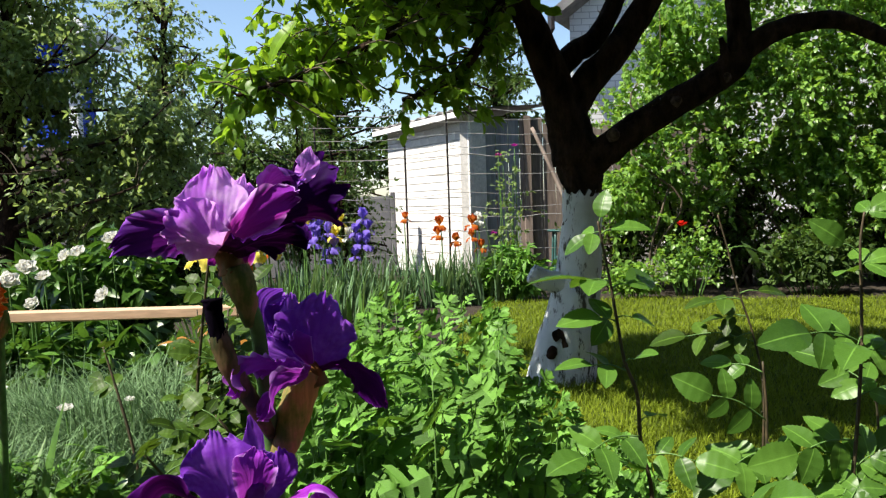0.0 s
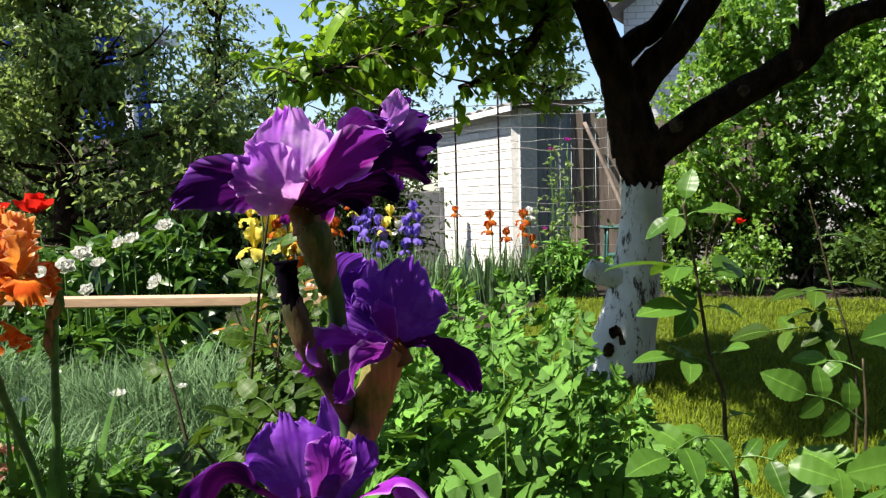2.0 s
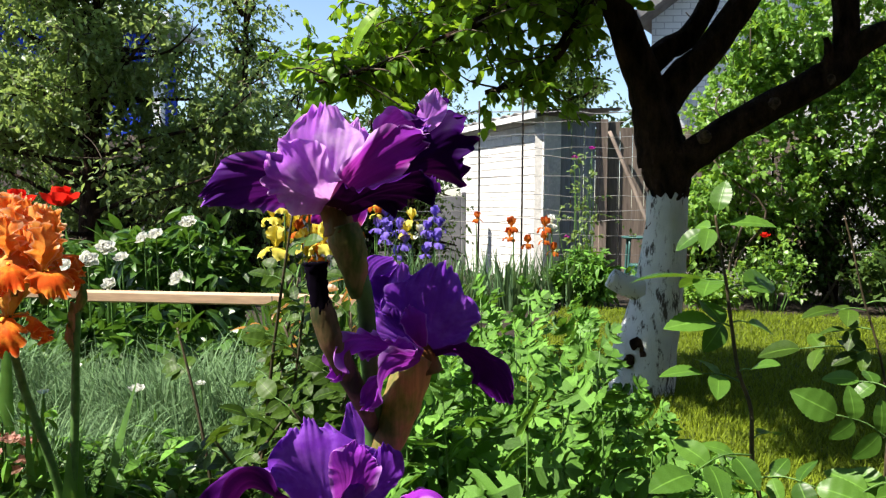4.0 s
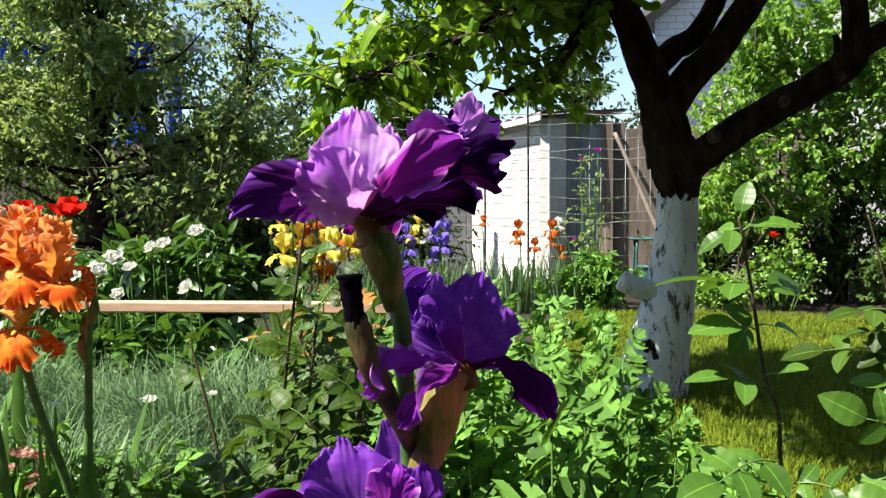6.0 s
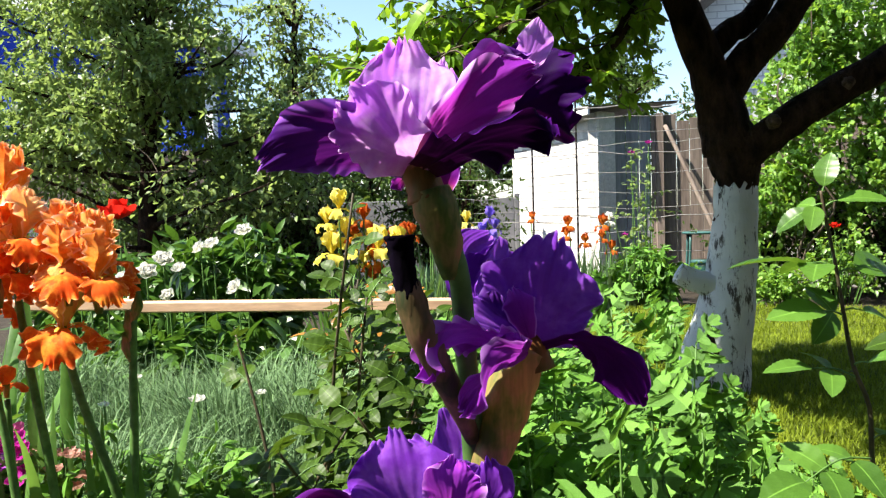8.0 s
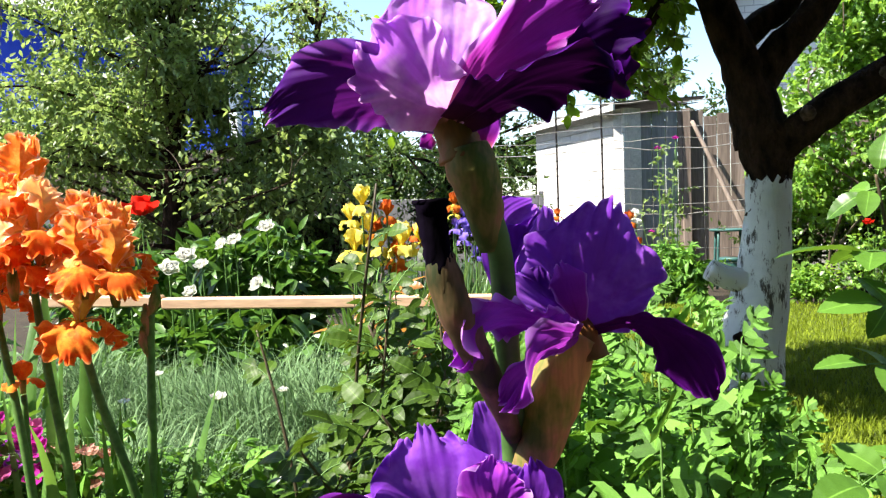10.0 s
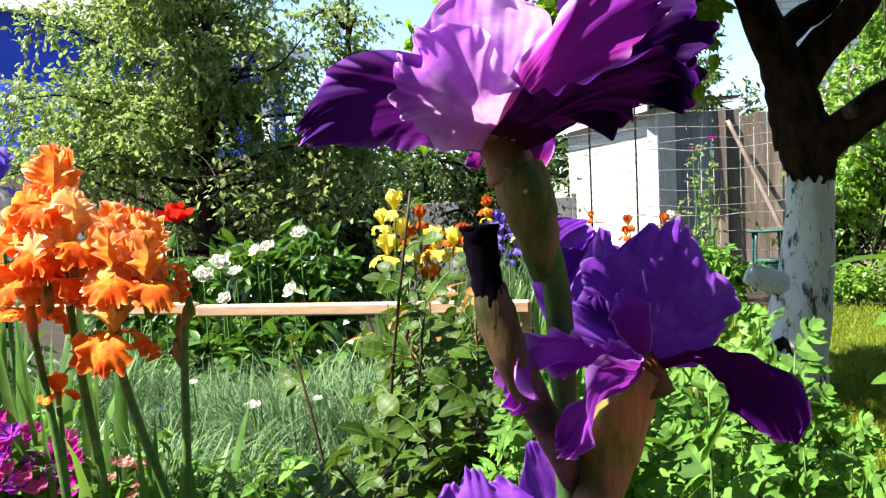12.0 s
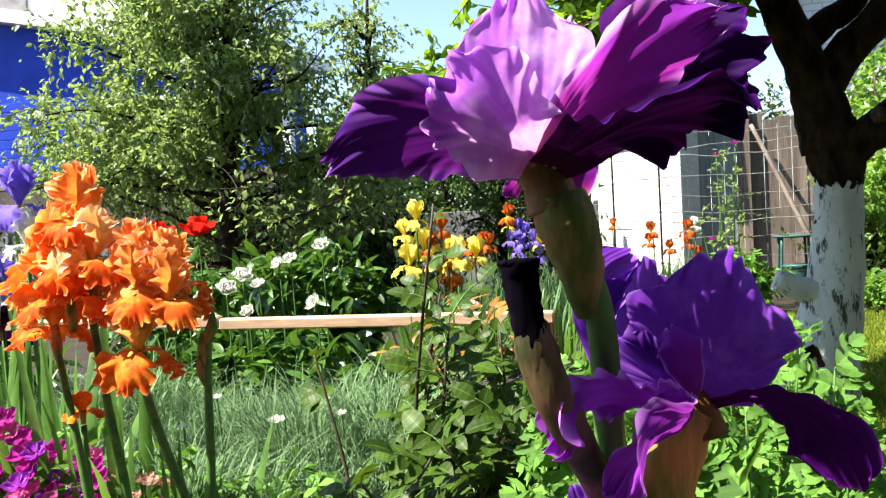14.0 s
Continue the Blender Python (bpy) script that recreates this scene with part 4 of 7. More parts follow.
# ---------- climbing plant ----------
def climber():
    rng = np.random.default_rng(61)
    t = thing("climbing_vine", "tall climbing vine covered in fresh green leaves, on a wire trellis", "vine", (3.0, 8.0, 0))
    stems = []
    for i in range(16):
        x = rng.uniform(1.8, 6.2)
        y = rng.uniform(7.6, 8.5)
        p = [(x, y, 0.0)]
        for k in range(1, 7):
            p.append((x + rng.normal(0, 0.12 * k), y + rng.normal(0, 0.05 * k), 0.45 * k))
        stems.append(p)
        part("vine_stem", tube(p, np.linspace(0.014, 0.005, 7), 6, 0.1, i), "twig", t)
    n = 760
    x = rng.uniform(1.62, 6.4, n)
    top = np.interp(x, [1.6, 1.75, 1.95, 2.3, 2.6, 4.5, 6.4], [1.5, 2.15, 2.6, 2.85, 3.25, 3.2, 3.0]) + 0.12 * np.sin(x * 6.1 + 1)
    z = 0.55 + (top - 0.55) * rng.random(n) ** 0.85
    y = 8.0 + rng.normal(0, 0.2, n) - 0.36 * np.sin(x * 3.4 + 0.8 * np.sin(z * 2)) * np.sin(z * 4.2 + x)
    low = (z < 0.95) & (np.sin(x * 5.0) + np.sin(x * 2.3 + 1) > 0.2)
    hubs = np.stack([x, y, z], 1)[~low]
    n = 4600
    org = hubs[rng.integers(len(hubs), size=n)] + rng.normal(0, 0.075, (n, 3))
    d = unit(n, rng)
    d[:, 1] -= 0.35
    leaf = leaf_shape(0.68, 0.22, 0.25, 2)
    shape, polys = twig_foliage(rng, org, d, rng.uniform(0.15, 0.4, n), 17, 0.062, leaf, 0.3)
    part("foliage", shape, "vine", t, kind="stuff")
    part("tendril", twig_tubes(polys[::5], 0.004, 3), "twig", t, kind="stuff")


climber()
for k, (x, h) in enumerate(((1.75, 0.5), (2.35, 0.7), (3.0, 1.0), (3.7, 1.25), (4.4, 1.3), (5.2, 1.3))):
    far_left_tree((x, 8.25, 0), h, 0.4 if k < 2 else 0.55, 560 + k, 160 if k < 2 else 420, "vine" if k % 2 else "shrub", "garden_shrub", "leafy green shrub in the shade of the vine", 0.055, 0.12)


for k, (x, y, h, w) in enumerate(((-6.9, 8.4, 1.2, 0.8), (-5.6, 8.9, 1.0, 0.8), (-4.6, 8.4, 1.35, 0.8), (-3.5, 8.6, 1.25, 0.8), (-2.75, 8.2, 0.9, 0.6), (-8.2, 8.0, 1.5, 0.9))):
    far_left_tree((x, y, 0), h, w, 570 + k, 330, "shrub", "garden_shrub", "low dark green shrub under the fruit trees", 0.05, 0.12)

for k, (x, y, h, w) in enumerate(((-6.0, 21.0, 4.2, 2.2), (-3.6, 23.0, 3.6, 2.2), (-1.4, 20.0, 3.0, 1.8), (-4.9, 19.0, 2.8, 1.6), (-0.2, 23.0, 3.4, 2.0))):
    far_left_tree((x, y, 0), h, w, 580 + k, 420, "shrub", "distant_tree", "distant leafy tree beyond the garden", 0.13, 0.15)


# ---------- shed, plank wall, houses, fences ----------
def brick_wall(parent, a, b, height_a, height_b, thick=0.12, length=0.25, course=0.10, gap=0.007):
    """A wall from a to b in courses of separate bricks over a mortar core; its top slopes from height_a to height_b."""
    a, b = arr((*a, 0)), arr((*b, 0))
    span = np.linalg.norm(b - a)
    d = (b - a) / span
    nrm = arr((d[1], -d[0], 0))
    core = []
    for s, h in ((0, height_a), (span, height_b)):
        for o in (-0.004, -thick):
            for z in (0, h - 0.006):
                core.append(a + d * s + nrm * o + (0, 0, z))
    wall = part("wall", (arr(core), [[0, 4, 5, 1], [2, 3, 7, 6], [0, 1, 3, 2], [4, 6, 7, 5], [1, 5, 7, 3], [0, 2, 6, 4]], None), "mortar", parent, "white brick wall with grey joints", False)
    shared = {}
    row, z = 0, 0.0
    while z < max(height_a, height_b):
        s = -(length / 2 if row % 2 else 0.0)
        while s < span - 0.02:
            s0, s1 = max(s, 0.0), min(s + length - gap, span)
            limit = min(height_a + (height_b - height_a) * q / span for q in (s0, s1))
            h = min(course - gap, limit - z - 0.005)
            if h > 0.02 and s1 - s0 > 0.03:
                key = (round(s1 - s0, 3), round(h, 3))
                if key not in shared:
                    shared[key] = mesh_data("brick", box(0, key[0], -0.02, 0.006, 0, key[1], 0.004), "brick", smooth=False)
                ob = new("brick", shared[key])
                ob.parent = wall
                at = a + d * s0 + nrm * 0.0 + (0, 0, z) - arr(ORIGIN[wall])
                ob.matrix_local = Matrix.Translation(at) @ Matrix.Rotation(math.atan2(d[1], d[0]), 4, "Z")
            s += length
        row, z = row + 1, z + course
    return wall


def corrugated(p0, p1, p2, p3, waves, amp, name, material, parent, thick=0.012, label=""):
    """A wavy sheet between four corners (p0-p1 along the waves' row)."""
    p0, p1, p2, p3 = map(arr, (p0, p1, p2, p3))
    n = waves * 6
    up = np.cross(p1 - p0, p3 - p0)
    up /= np.linalg.norm(up)
    up = up if up[2] > 0 else -up
    v = []
    for i in range(n + 1):
        s = i / n
        o = up * amp * math.sin(s * waves * 2 * math.pi)
        a, b = p0 * (1 - s) + p1 * s + o, p3 * (1 - s) + p2 * s + o
        v += [a, b, a - up * thick, b - up * thick]
    f = []
    for i in range(n):
        k = 4 * i
        f += [[k, k + 4, k + 5, k + 1], [k + 2, k + 3, k + 7, k + 6], [k, k + 2, k + 6, k + 4], [k + 1, k + 5, k + 7, k + 3]]
    return part(name, (arr(v), f, None), material, parent, label)


def shed():
    s = thing("brick_shed", "small white brick garden shed with a wavy grey roof", "shed", (0.0, 9.8, 0))
    A, B, C = (-0.90, 11.7), (0.235, 9.5), (0.42, 9.60)
    brick_wall(s, A, B, 1.98, 1.98)
    v = [(B[0] + 0.002, B[1] + 0.004, 0), (C[0], C[1], 0), (C[0], C[1], 1.97), (B[0] + 0.002, B[1] + 0.004, 1.97)]
    part("side_wall", (arr(v + [(x - 0.12, y + 0.05, z) for x, y, z in v]), [[0, 1, 2, 3], [7, 6, 5, 4], [0, 4, 5, 1], [3, 2, 6, 7], [0, 3, 7, 4], [1, 5, 6, 2]], None), "mortar", s, "grey plastered side wall", False)
    corrugated((-1.15, 11.75, 2.02), (0.12, 9.28, 2.02), (1.15, 9.80, 2.10), (-0.10, 12.35, 2.10), 9, 0.018, "roof", "slate", s, 0.014, "wavy grey roof sheet with an overhang")
    e = [(-1.14, 11.73), (0.11, 9.29)]
    v = [(e[0][0], e[0][1], 1.93), (e[1][0], e[1][1], 1.93), (e[1][0], e[1][1], 1.995), (e[0][0], e[0][1], 1.995)]
    part("fascia", (arr(v + [(x + 0.02, y + 0.01, z) for x, y, z in v]), [[0, 1, 2, 3], [7, 6, 5, 4], [0, 4, 5, 1], [3, 2, 6, 7], [1, 5, 6, 2], [0, 3, 7, 4]], None), "white_paint", s, "pale painted fascia board", False)


shed()


def plank_wall():
    w = thing("plank_wall", "weathered grey-brown board wall with a diagonal brace beside the shed", "wall", (1.3, 9.7, 0))
    rng = np.random.default_rng(4)
    x = 0.405
    while x < 3.4:
        wd = rng.uniform(0.11, 0.15)
        h = 1.86 + rng.uniform(-0.03, 0.03) if x > 1.0 else 1.93
        y = 9.75 + rng.uniform(-0.008, 0.008)
        part("plank", box(x, x + wd - 0.006, y, y + 0.024, 0.03, h, 0.003), "blue_grey_wood" if x < 0.8 else "old_wood", w, "", False)
        x += wd
    part("post", box(0.88, 0.97, 9.66, 9.745, 0.0, 1.95, 0.005), "old_wood", w, "dark door post", False)
    part("rail", box(0.48, 3.4, 9.78, 9.83, 0.5, 0.58, 0.004), "old_wood", w, "", False)


plank_wall()
pole = thing("wooden_pole", "thin grey wooden pole leaning against the board wall", "pole", (1.70, 9.15, 0))
part("shaft", tube([(1.70, 9.15, 0.0), (1.43, 9.30, 0.66), (1.17, 9.45, 1.32), (0.98, 9.62, 1.80)], (0.026, 0.025, 0.024, 0.022), 8, 0.05, 5), "old_wood", pole)
stand = thing("garden_table", "small teal plastic garden table by the board wall", "table", (1.24, 8.8, 0))
part("tabletop", tube([(1.24, 8.8, 0.585), (1.24, 8.8, 0.60), (1.24, 8.8, 0.61)], (0.19, 0.20, 0.185), 20), "tub", stand)
for dx, dy in ((-0.12, -0.1), (0.12, -0.1), (-0.12, 0.1), (0.12, 0.1)):
    part("leg", tube([(1.24 + dx * 1.2, 8.8 + dy * 1.2, 0), (1.24 + dx, 8.8 + dy, 0.59)], (0.014, 0.014), 6), "tub", stand)
pail = thing("teal_bucket", "teal plastic bucket beside the garden table", "bucket", (1.27, 8.7, 0))
part("body", tube([(1.27, 8.7, 0.0), (1.27, 8.7, 0.15), (1.27, 8.7, 0.30)], (0.11, 0.13, 0.15), 18), "tub", pail)
part("rim", tube([(1.27, 8.7, 0.298), (1.27, 8.7, 0.32)], (0.16, 0.16), 18), "tub", pail)


def trellis_fence():
    f = thing("wire_fence", "sagging wire mesh fence on thin dark iron posts", "fence", (0.4, 8.0, 0))
    rng = np.random.default_rng(8)
    for x, h in ((-1.35, 1.75), (-0.455, 1.95), (-0.03, 2.05), (1.36, 1.95), (2.35, 1.9)):
        part("post", tube([(x, 8.0, -0.05), (x + 0.005, 8.0, h * 0.5), (x, 8.0, h)], (0.010, 0.010, 0.010), 6), "iron", f)
    z = 0.18
    k = 0
    while z < 1.92:
        pts = [(x, 7.985 + 0.01 * (i % 2), z + rng.normal(0, 0.008) - 0.02 * math.sin(math.pi * ((x + 1.4) % 1.4) / 1.4) + 0.012 * x) for i, x in enumerate(np.linspace(-1.4, 2.5, 18))]
        part("wire", tube(pts, [0.0028 if k % 4 else 0.0042] * 18, 4, 0, 0, False), "wire", f)
        z += rng.choice((0.10, 0.14, 0.19))
        k += 1
    for x in np.arange(0.2, 2.4, 0.36):
        part("wire", tube([(x, 8.0, 0.15), (x + rng.normal(0, 0.02), 8.0, 1.0), (x + rng.normal(0, 0.02), 8.0, 1.95)], (0.0012,) * 3, 4, 0, 0, False), "wire", f)


trellis_fence()


def blue_house():
    h = thing("blue_house", "two-storey house with bright blue cladding and a pale roof", "house", (-11, 15, 0))
    x1, y0 = -7.05, 15.0
    part("plinth", box(-24.0, x1 + 0.03, y0 - 0.05, 16.1, -0.1, 2.2), "stone_dark", h, "brown plinth storey", False)
    wall = part("wall", box(-24.0, x1, y0, 16.0, 2.2, 4.1), "blue_wall", h, "bright blue board cladding", False)
    g = [(-24.0, y0 + 0.01, 4.1), (x1, y0 + 0.01, 4.1), (x1, y0 + 0.01, 4.14), (-10.5, y0 + 0.01, 5.03), (-24.0, y0 + 0.01, 7.98)]
    part("gable", (arr(g + [(x, 15.95, z) for x, y, z in g]), [[0, 1, 2, 3, 4], [9, 8, 7, 6, 5], [0, 4, 9, 5], [1, 6, 7, 2]], None), "blue_wall", h, "bright blue gable", False)
    n = 17
    for i in range(n):
        z = 2.22 + i * 0.2
        if z < 3.9:
            part("board", box(-23.9, x1 - 0.07, y0 - 0.02, y0 - 0.002, z, z + 0.185, 0.004), "blue_wall", wall, "", False)
    part("corner_board", box(x1 - 0.06, x1 + 0.12, y0 - 0.04, y0 + 0.15, 2.2, 4.4, 0.01), "white_paint", h, "white corner board", False)
    part("drip_board", box(-24.0, x1 + 0.05, y0 - 0.06, y0 - 0.022, 2.12, 2.22, 0.01), "old_wood", h, "", False)
    # pale roof whose eave falls toward the corner
    v = [(-24.0, y0 - 0.5, 8.0), (-10.5, y0 - 0.5, 5.05), (x1 + 0.5, y0 - 0.5, 4.15), (x1 + 0.5, 16.4, 4.15), (-10.5, 16.4, 5.05), (-24.0, 16.4, 8.0)]
    top = [(x, y, z + 0.28) for x, y, z in v]
    part("roof", (arr(v + top), [[0, 1, 4, 5], [1, 2, 3, 4], [6, 11, 10, 7], [7, 10, 9, 8], [0, 6, 7, 1], [1, 7, 8, 2], [2, 8, 9, 3], [3, 9, 10, 4], [4, 10, 11, 5], [5, 11, 6, 0]], None), "pale_roof", h, "pale metal roof", False)
    part("upper_storey", box(-26, -11.6, 16.5, 17.5, 4.0, 9.5), "white_paint", h, "white rendered upper storey", False)
    part("rail", box(-15.6, -14.2, 16.42, 16.48, 6.3, 6.9), "slate", h, "", False)


blue_house()


def white_house():
    h = thing("white_brick_house", "white brick house with a dark overhanging eave behind the vine", "house", (5, 13, 0))
    v = [(1.95, 13, 0), (10, 13, 0), (10, 13, 6.4), (5.2, 13, 6.4), (1.95, 13, 4.05)]
    n = len(v)
    back = [(max(x, 5.2), 20, z) for x, y, z in v]
    part("wall", (arr(v + back), [[0, 1, 2, 3, 4], [9, 8, 7, 6, 5], [0, 4, 9, 5], [1, 6, 7, 2]], None), "house_brick", h, "white brick gable wall", False)
    r = [(1.62, 12.6, 3.72), (5.35, 12.6, 6.55), (5.35, 20.2, 6.55), (5.0, 20.2, 3.72)]
    part("roof", (arr(r + [(x, y, z + 0.16) for x, y, z in r]), [[3, 2, 1, 0], [4, 5, 6, 7], [0, 1, 5, 4], [1, 2, 6, 5], [2, 3, 7, 6], [3, 0, 4, 7]], None), "slate", h, "dark roof with a deep eave", False)
    part("eave_board", box(1.60, 1.66, 12.55, 13.0, 3.55, 3.9, 0.01), "iron", h, "", False)


def house_brick_mat():
    m, t, p, out = nodes_of("house_brick")
    b = t.nodes.new("ShaderNodeTexBrick")
    c = t.nodes.new("ShaderNodeTexCoord")
    mp = t.nodes.new("ShaderNodeMapping")
    mp.inputs["Rotation"].default_value = (radians(-90), 0, 0)
    t.links.new(c.outputs["Object"], mp.inputs[0])
    t.links.new(mp.outputs[0], b.inputs["Vector"])
    b.inputs["Scale"].default_value = 1.0
    b.inputs["Brick Width"].default_value, b.inputs["Row Height"].default_value, b.inputs["Mortar Size"].default_value = 0.26, 0.10, 0.008
    b.inputs["Color1"].default_value, b.inputs["Color2"].default_value, b.inputs["Mortar"].default_value = (0.70, 0.69, 0.66, 1), (0.80, 0.79, 0.76, 1), (0.42, 0.41, 0.40, 1)
    t.links.new(blend(t, 0.2, b.outputs["Color"], noise_of(t, 3.0)), p.inputs["Base Color"])
    p.inputs["Roughness"].default_value = 0.9
    bump(t, p, b.outputs["Fac"], 0.4, -0.008)
    return m


MAT["house_brick"] = house_brick_mat()
white_house()

low = thing("garden_wall", "low pale concrete wall behind the vine", "wall", (4, 9.0, 0))
for i in range(5):
    part("block", box(1.75 + i * 1.1, 1.75 + (i + 1) * 1.1 - 0.01, 8.95, 9.15, -0.02, 0.42, 0.012), "concrete", low, "", False)

grey = thing("panel_fence", "grey concrete panel fence across the back of the garden", "fence", (-4, 10.6, 0))
for i in range(8):
    x = -11.0 + i * 1.28
    part("panel", box(x, x + 1.22, 10.6, 10.66, 0.0, 1.05, 0.01), "dark_concrete", grey, "", False)
    part("post", box(x + 1.22, x + 1.28, 10.57, 10.69, 0.0, 1.10, 0.01), "dark_concrete", grey, "", False)


# ---------- unseen walls added behind and beside the camera to hold back sky light ---
own = thing("sky_blocker", "plain dark wall, unseen, added behind camera to cut sky light", "house", (0, -3.4, 0))
part("wall", box(-7.5, 9.0, -3.6, -3.2, -0.05, 6.2, 0.02), "stone_dark", own, "", False)
side = thing("side_wall", "tall dark wall, unseen, added at the right to cut sky light", "wall", (9.2, 2.0, 0))
part("wall", box(9.0, 9.3, -3.2, 12.9, -0.05, 4.6, 0.02), "stone_dark", side, "", False)


# ---------- petals and blooms ----------
def smooth01(x):
    x = np.clip(x, 0, 1)
    return x * x * (3 - 2 * x)


def petal(length, half, a0, a1, cup, ruffle, waves, seed, nu=14, nv=20, claw=0.2, tip=0.45, lift=0.0):
    """A petal in the x-z plane of its own heading: rises at a0 degrees, ends at a1, cupped (edges up) or arched (minus), with a crimped, scalloped rim."""
    rng = np.random.default_rng(seed)
    v = np.linspace(0, 1, nv + 1)
    ang = np.radians(a0 + (a1 - a0) * smooth01(v * 0.9 + 0.05))
    st = length / nv
    cx = np.concatenate([[0], np.cumsum(np.cos(ang[:-1]) * st)])
    cz = np.concatenate([[0], np.cumsum(np.sin(ang[:-1]) * st)])
    w = half * (claw + (1 - claw) * smooth01((v - (0.22 if claw < 0.15 else 0.0)) / (0.42 if claw < 0.15 else 0.55))) * (1 - (1 - tip) * np.clip((v - 0.62) / 0.38, 0, 1) ** 2.2)
    u = np.linspace(-1, 1, nu + 1)
    U, Vv = np.meshgrid(u, v)
    W, A = w[:, None], ang[:, None]
    edge = np.maximum(np.abs(U), np.clip((Vv - 0.68) / 0.32, 0, 1))
    ph = rng.uniform(0, 6.28, 6)
    grow = smooth01((Vv - 0.08) / 0.35)
    round_ = np.arctan2(U * 1.1, (Vv - 0.32) * 1.25)
    fan = np.arctan2(U, Vv + 0.12)
    wob = 0.5 * np.sin(2.3 * round_ + ph[4])
    rim = np.sin(waves * 2.1 * round_ + ph[0] + wob) + 0.55 * np.sin(waves * 3.9 * round_ + ph[2] + 2 * wob)
    frill = waves * 4.4 * round_ + ph[1] + 3 * wob
    crimp = np.sin(2 * frill) + 0.4 * np.sin(waves * 13.1 * round_ + ph[5])
    lobe = np.sqrt(np.sin(0.8 * frill) ** 2 + 0.1) - 0.7 + 0.9 * (np.sqrt(np.sin(0.31 * frill + ph[2]) ** 2 + 0.06) - 0.65)
    pleat = np.sin(fan * 9 + ph[3] + 0.8 * Vv) + 0.5 * np.sin(fan * 21 + ph[5])
    off = ruffle * grow * (0.75 * edge ** 2.6 * rim + 0.50 * edge ** 4.5 * crimp) + 0.010 * half * pleat * grow * (0.4 + edge)
    off += cup * W * U ** 2 + lift * W * np.cos(U * math.pi / 2)
    off += 0.05 * half * np.sin(U * 4 + 3 * Vv + ph[1]) * smooth01(Vv / 0.3)
    scallop = ruffle * edge ** 5 * grow * lobe * 1.05
    tipside = np.clip((Vv - 0.55) / 0.45, 0, 1)
    push = scallop * tipside - 0.20 * half * U ** 2 * tipside ** 1.5
    lat = W * U * (1 - 0.22 * min(1.0, abs(cup)) * U ** 2) + scallop * U
    X = cx[:, None] - np.sin(A) * off + np.cos(A) * push
    Z = cz[:, None] + np.cos(A) * off + np.sin(A) * push
    pts = np.stack([X, lat, Z], 2).reshape(-1, 3)
    uv = np.stack([U * 0.5 + 0.5, Vv], 2).reshape(-1, 2)
    k = nu + 1
    f = [[i * k + j, i * k + j + 1, (i + 1) * k + j + 1, (i + 1) * k + j] for i in range(nv) for j in range(nu)]
    return pts, f, uv


def set_petal(shape, at, azimuth, twist=0.0, start=0.004):
    m = Matrix.Translation(at) @ Matrix.Rotation(radians(azimuth), 4, "Z") @ Matrix.Translation((start, 0, 0)) @ Matrix.Rotation(radians(twist), 4, "X")
    return moved(shape, m)


def bloom(parent, at, petals, mats, tube_r=0.006, nu=64, nv=80, beard=True):
    """An iris flower. petals: (kind, azimuth, a0, a1, length, half width, cup, ruffle, waves, seed[, twist])."""
    a = arr(at)
    base = part("bloom", tube([a + (0, 0, -0.022), a + (0, 0, -0.008), a + (0, 0, 0.004)], (tube_r * 0.8, tube_r, tube_r * 1.2), 10), "spathe_green", parent)
    for p in petals:
        kind, az, a0, a1, ln, hw, cup, ruf, wav, seed = p[:10]
        tw = p[10] if len(p) > 10 else 0.0
        sh = petal(ln, hw, a0, a1, cup, ruf, wav, seed, nu, nv, p[11] if len(p) > 11 else 0.2, 0.86 if kind.startswith("standard") else 0.84)
        part(kind.split("-")[0], set_petal(sh, at, az, tw), mats[kind], base)
        if kind.startswith("fall") and beard:
            b = petal(ln * 0.42, hw * 0.09, a0 + 3, a0 + (a1 - a0) * 0.35, 0, 0, 1, seed, 3, 6, 0.6, 0.5, 0.6)
            part("beard", set_petal(b, (at[0], at[1], at[2] + 0.0025), az, tw), "beard", base)
    return base


def usual_petals(size, seed, ruffle=0.12, waves=2.4, hang=0.0):
    rng = np.random.default_rng(seed)
    z0 = rng.uniform(0, 120)
    out = []
    for k in range(3):
        out.append(("standard", z0 + 120 * k + rng.uniform(-12, 12), rng.uniform(58, 72), rng.uniform(95, 125), size * rng.uniform(0.72, 0.85) * (1 + 0.15 * hang), size * 0.42, 0.45, size * ruffle * 0.4, waves, seed * 10 + k))
        out.append(("fall", z0 + 60 + 120 * k + rng.uniform(-12, 12), rng.uniform(12, 30) - 18 * hang, rng.uniform(-85, -50) - 25 * hang, size * rng.uniform(0.76, 0.9), size * (0.43 - 0.14 * hang), -0.15, size * ruffle * 0.4, waves, seed * 10 + 5 + k))
    return out


# ---------- the purple iris ----------
def spline(points, k):
    pts = arr(points)
    out = np.empty((len(k), 3))
    for i, q in enumerate(k * (len(pts) - 1)):
        a = min(int(q), len(pts) - 2)
        s = q - a
        p1, p2 = pts[a], pts[a + 1]
        p0 = pts[a - 1] if a else 2 * p1 - p2
        p3 = pts[a + 2] if a + 2 < len(pts) else 2 * p2 - p1
        out[i] = 0.5 * (2 * p1 + (p2 - p0) * s + (2 * p0 - 5 * p1 + 4 * p2 - p3) * s * s + (3 * p1 - p0 - 3 * p2 + p3) * s ** 3)
    return out


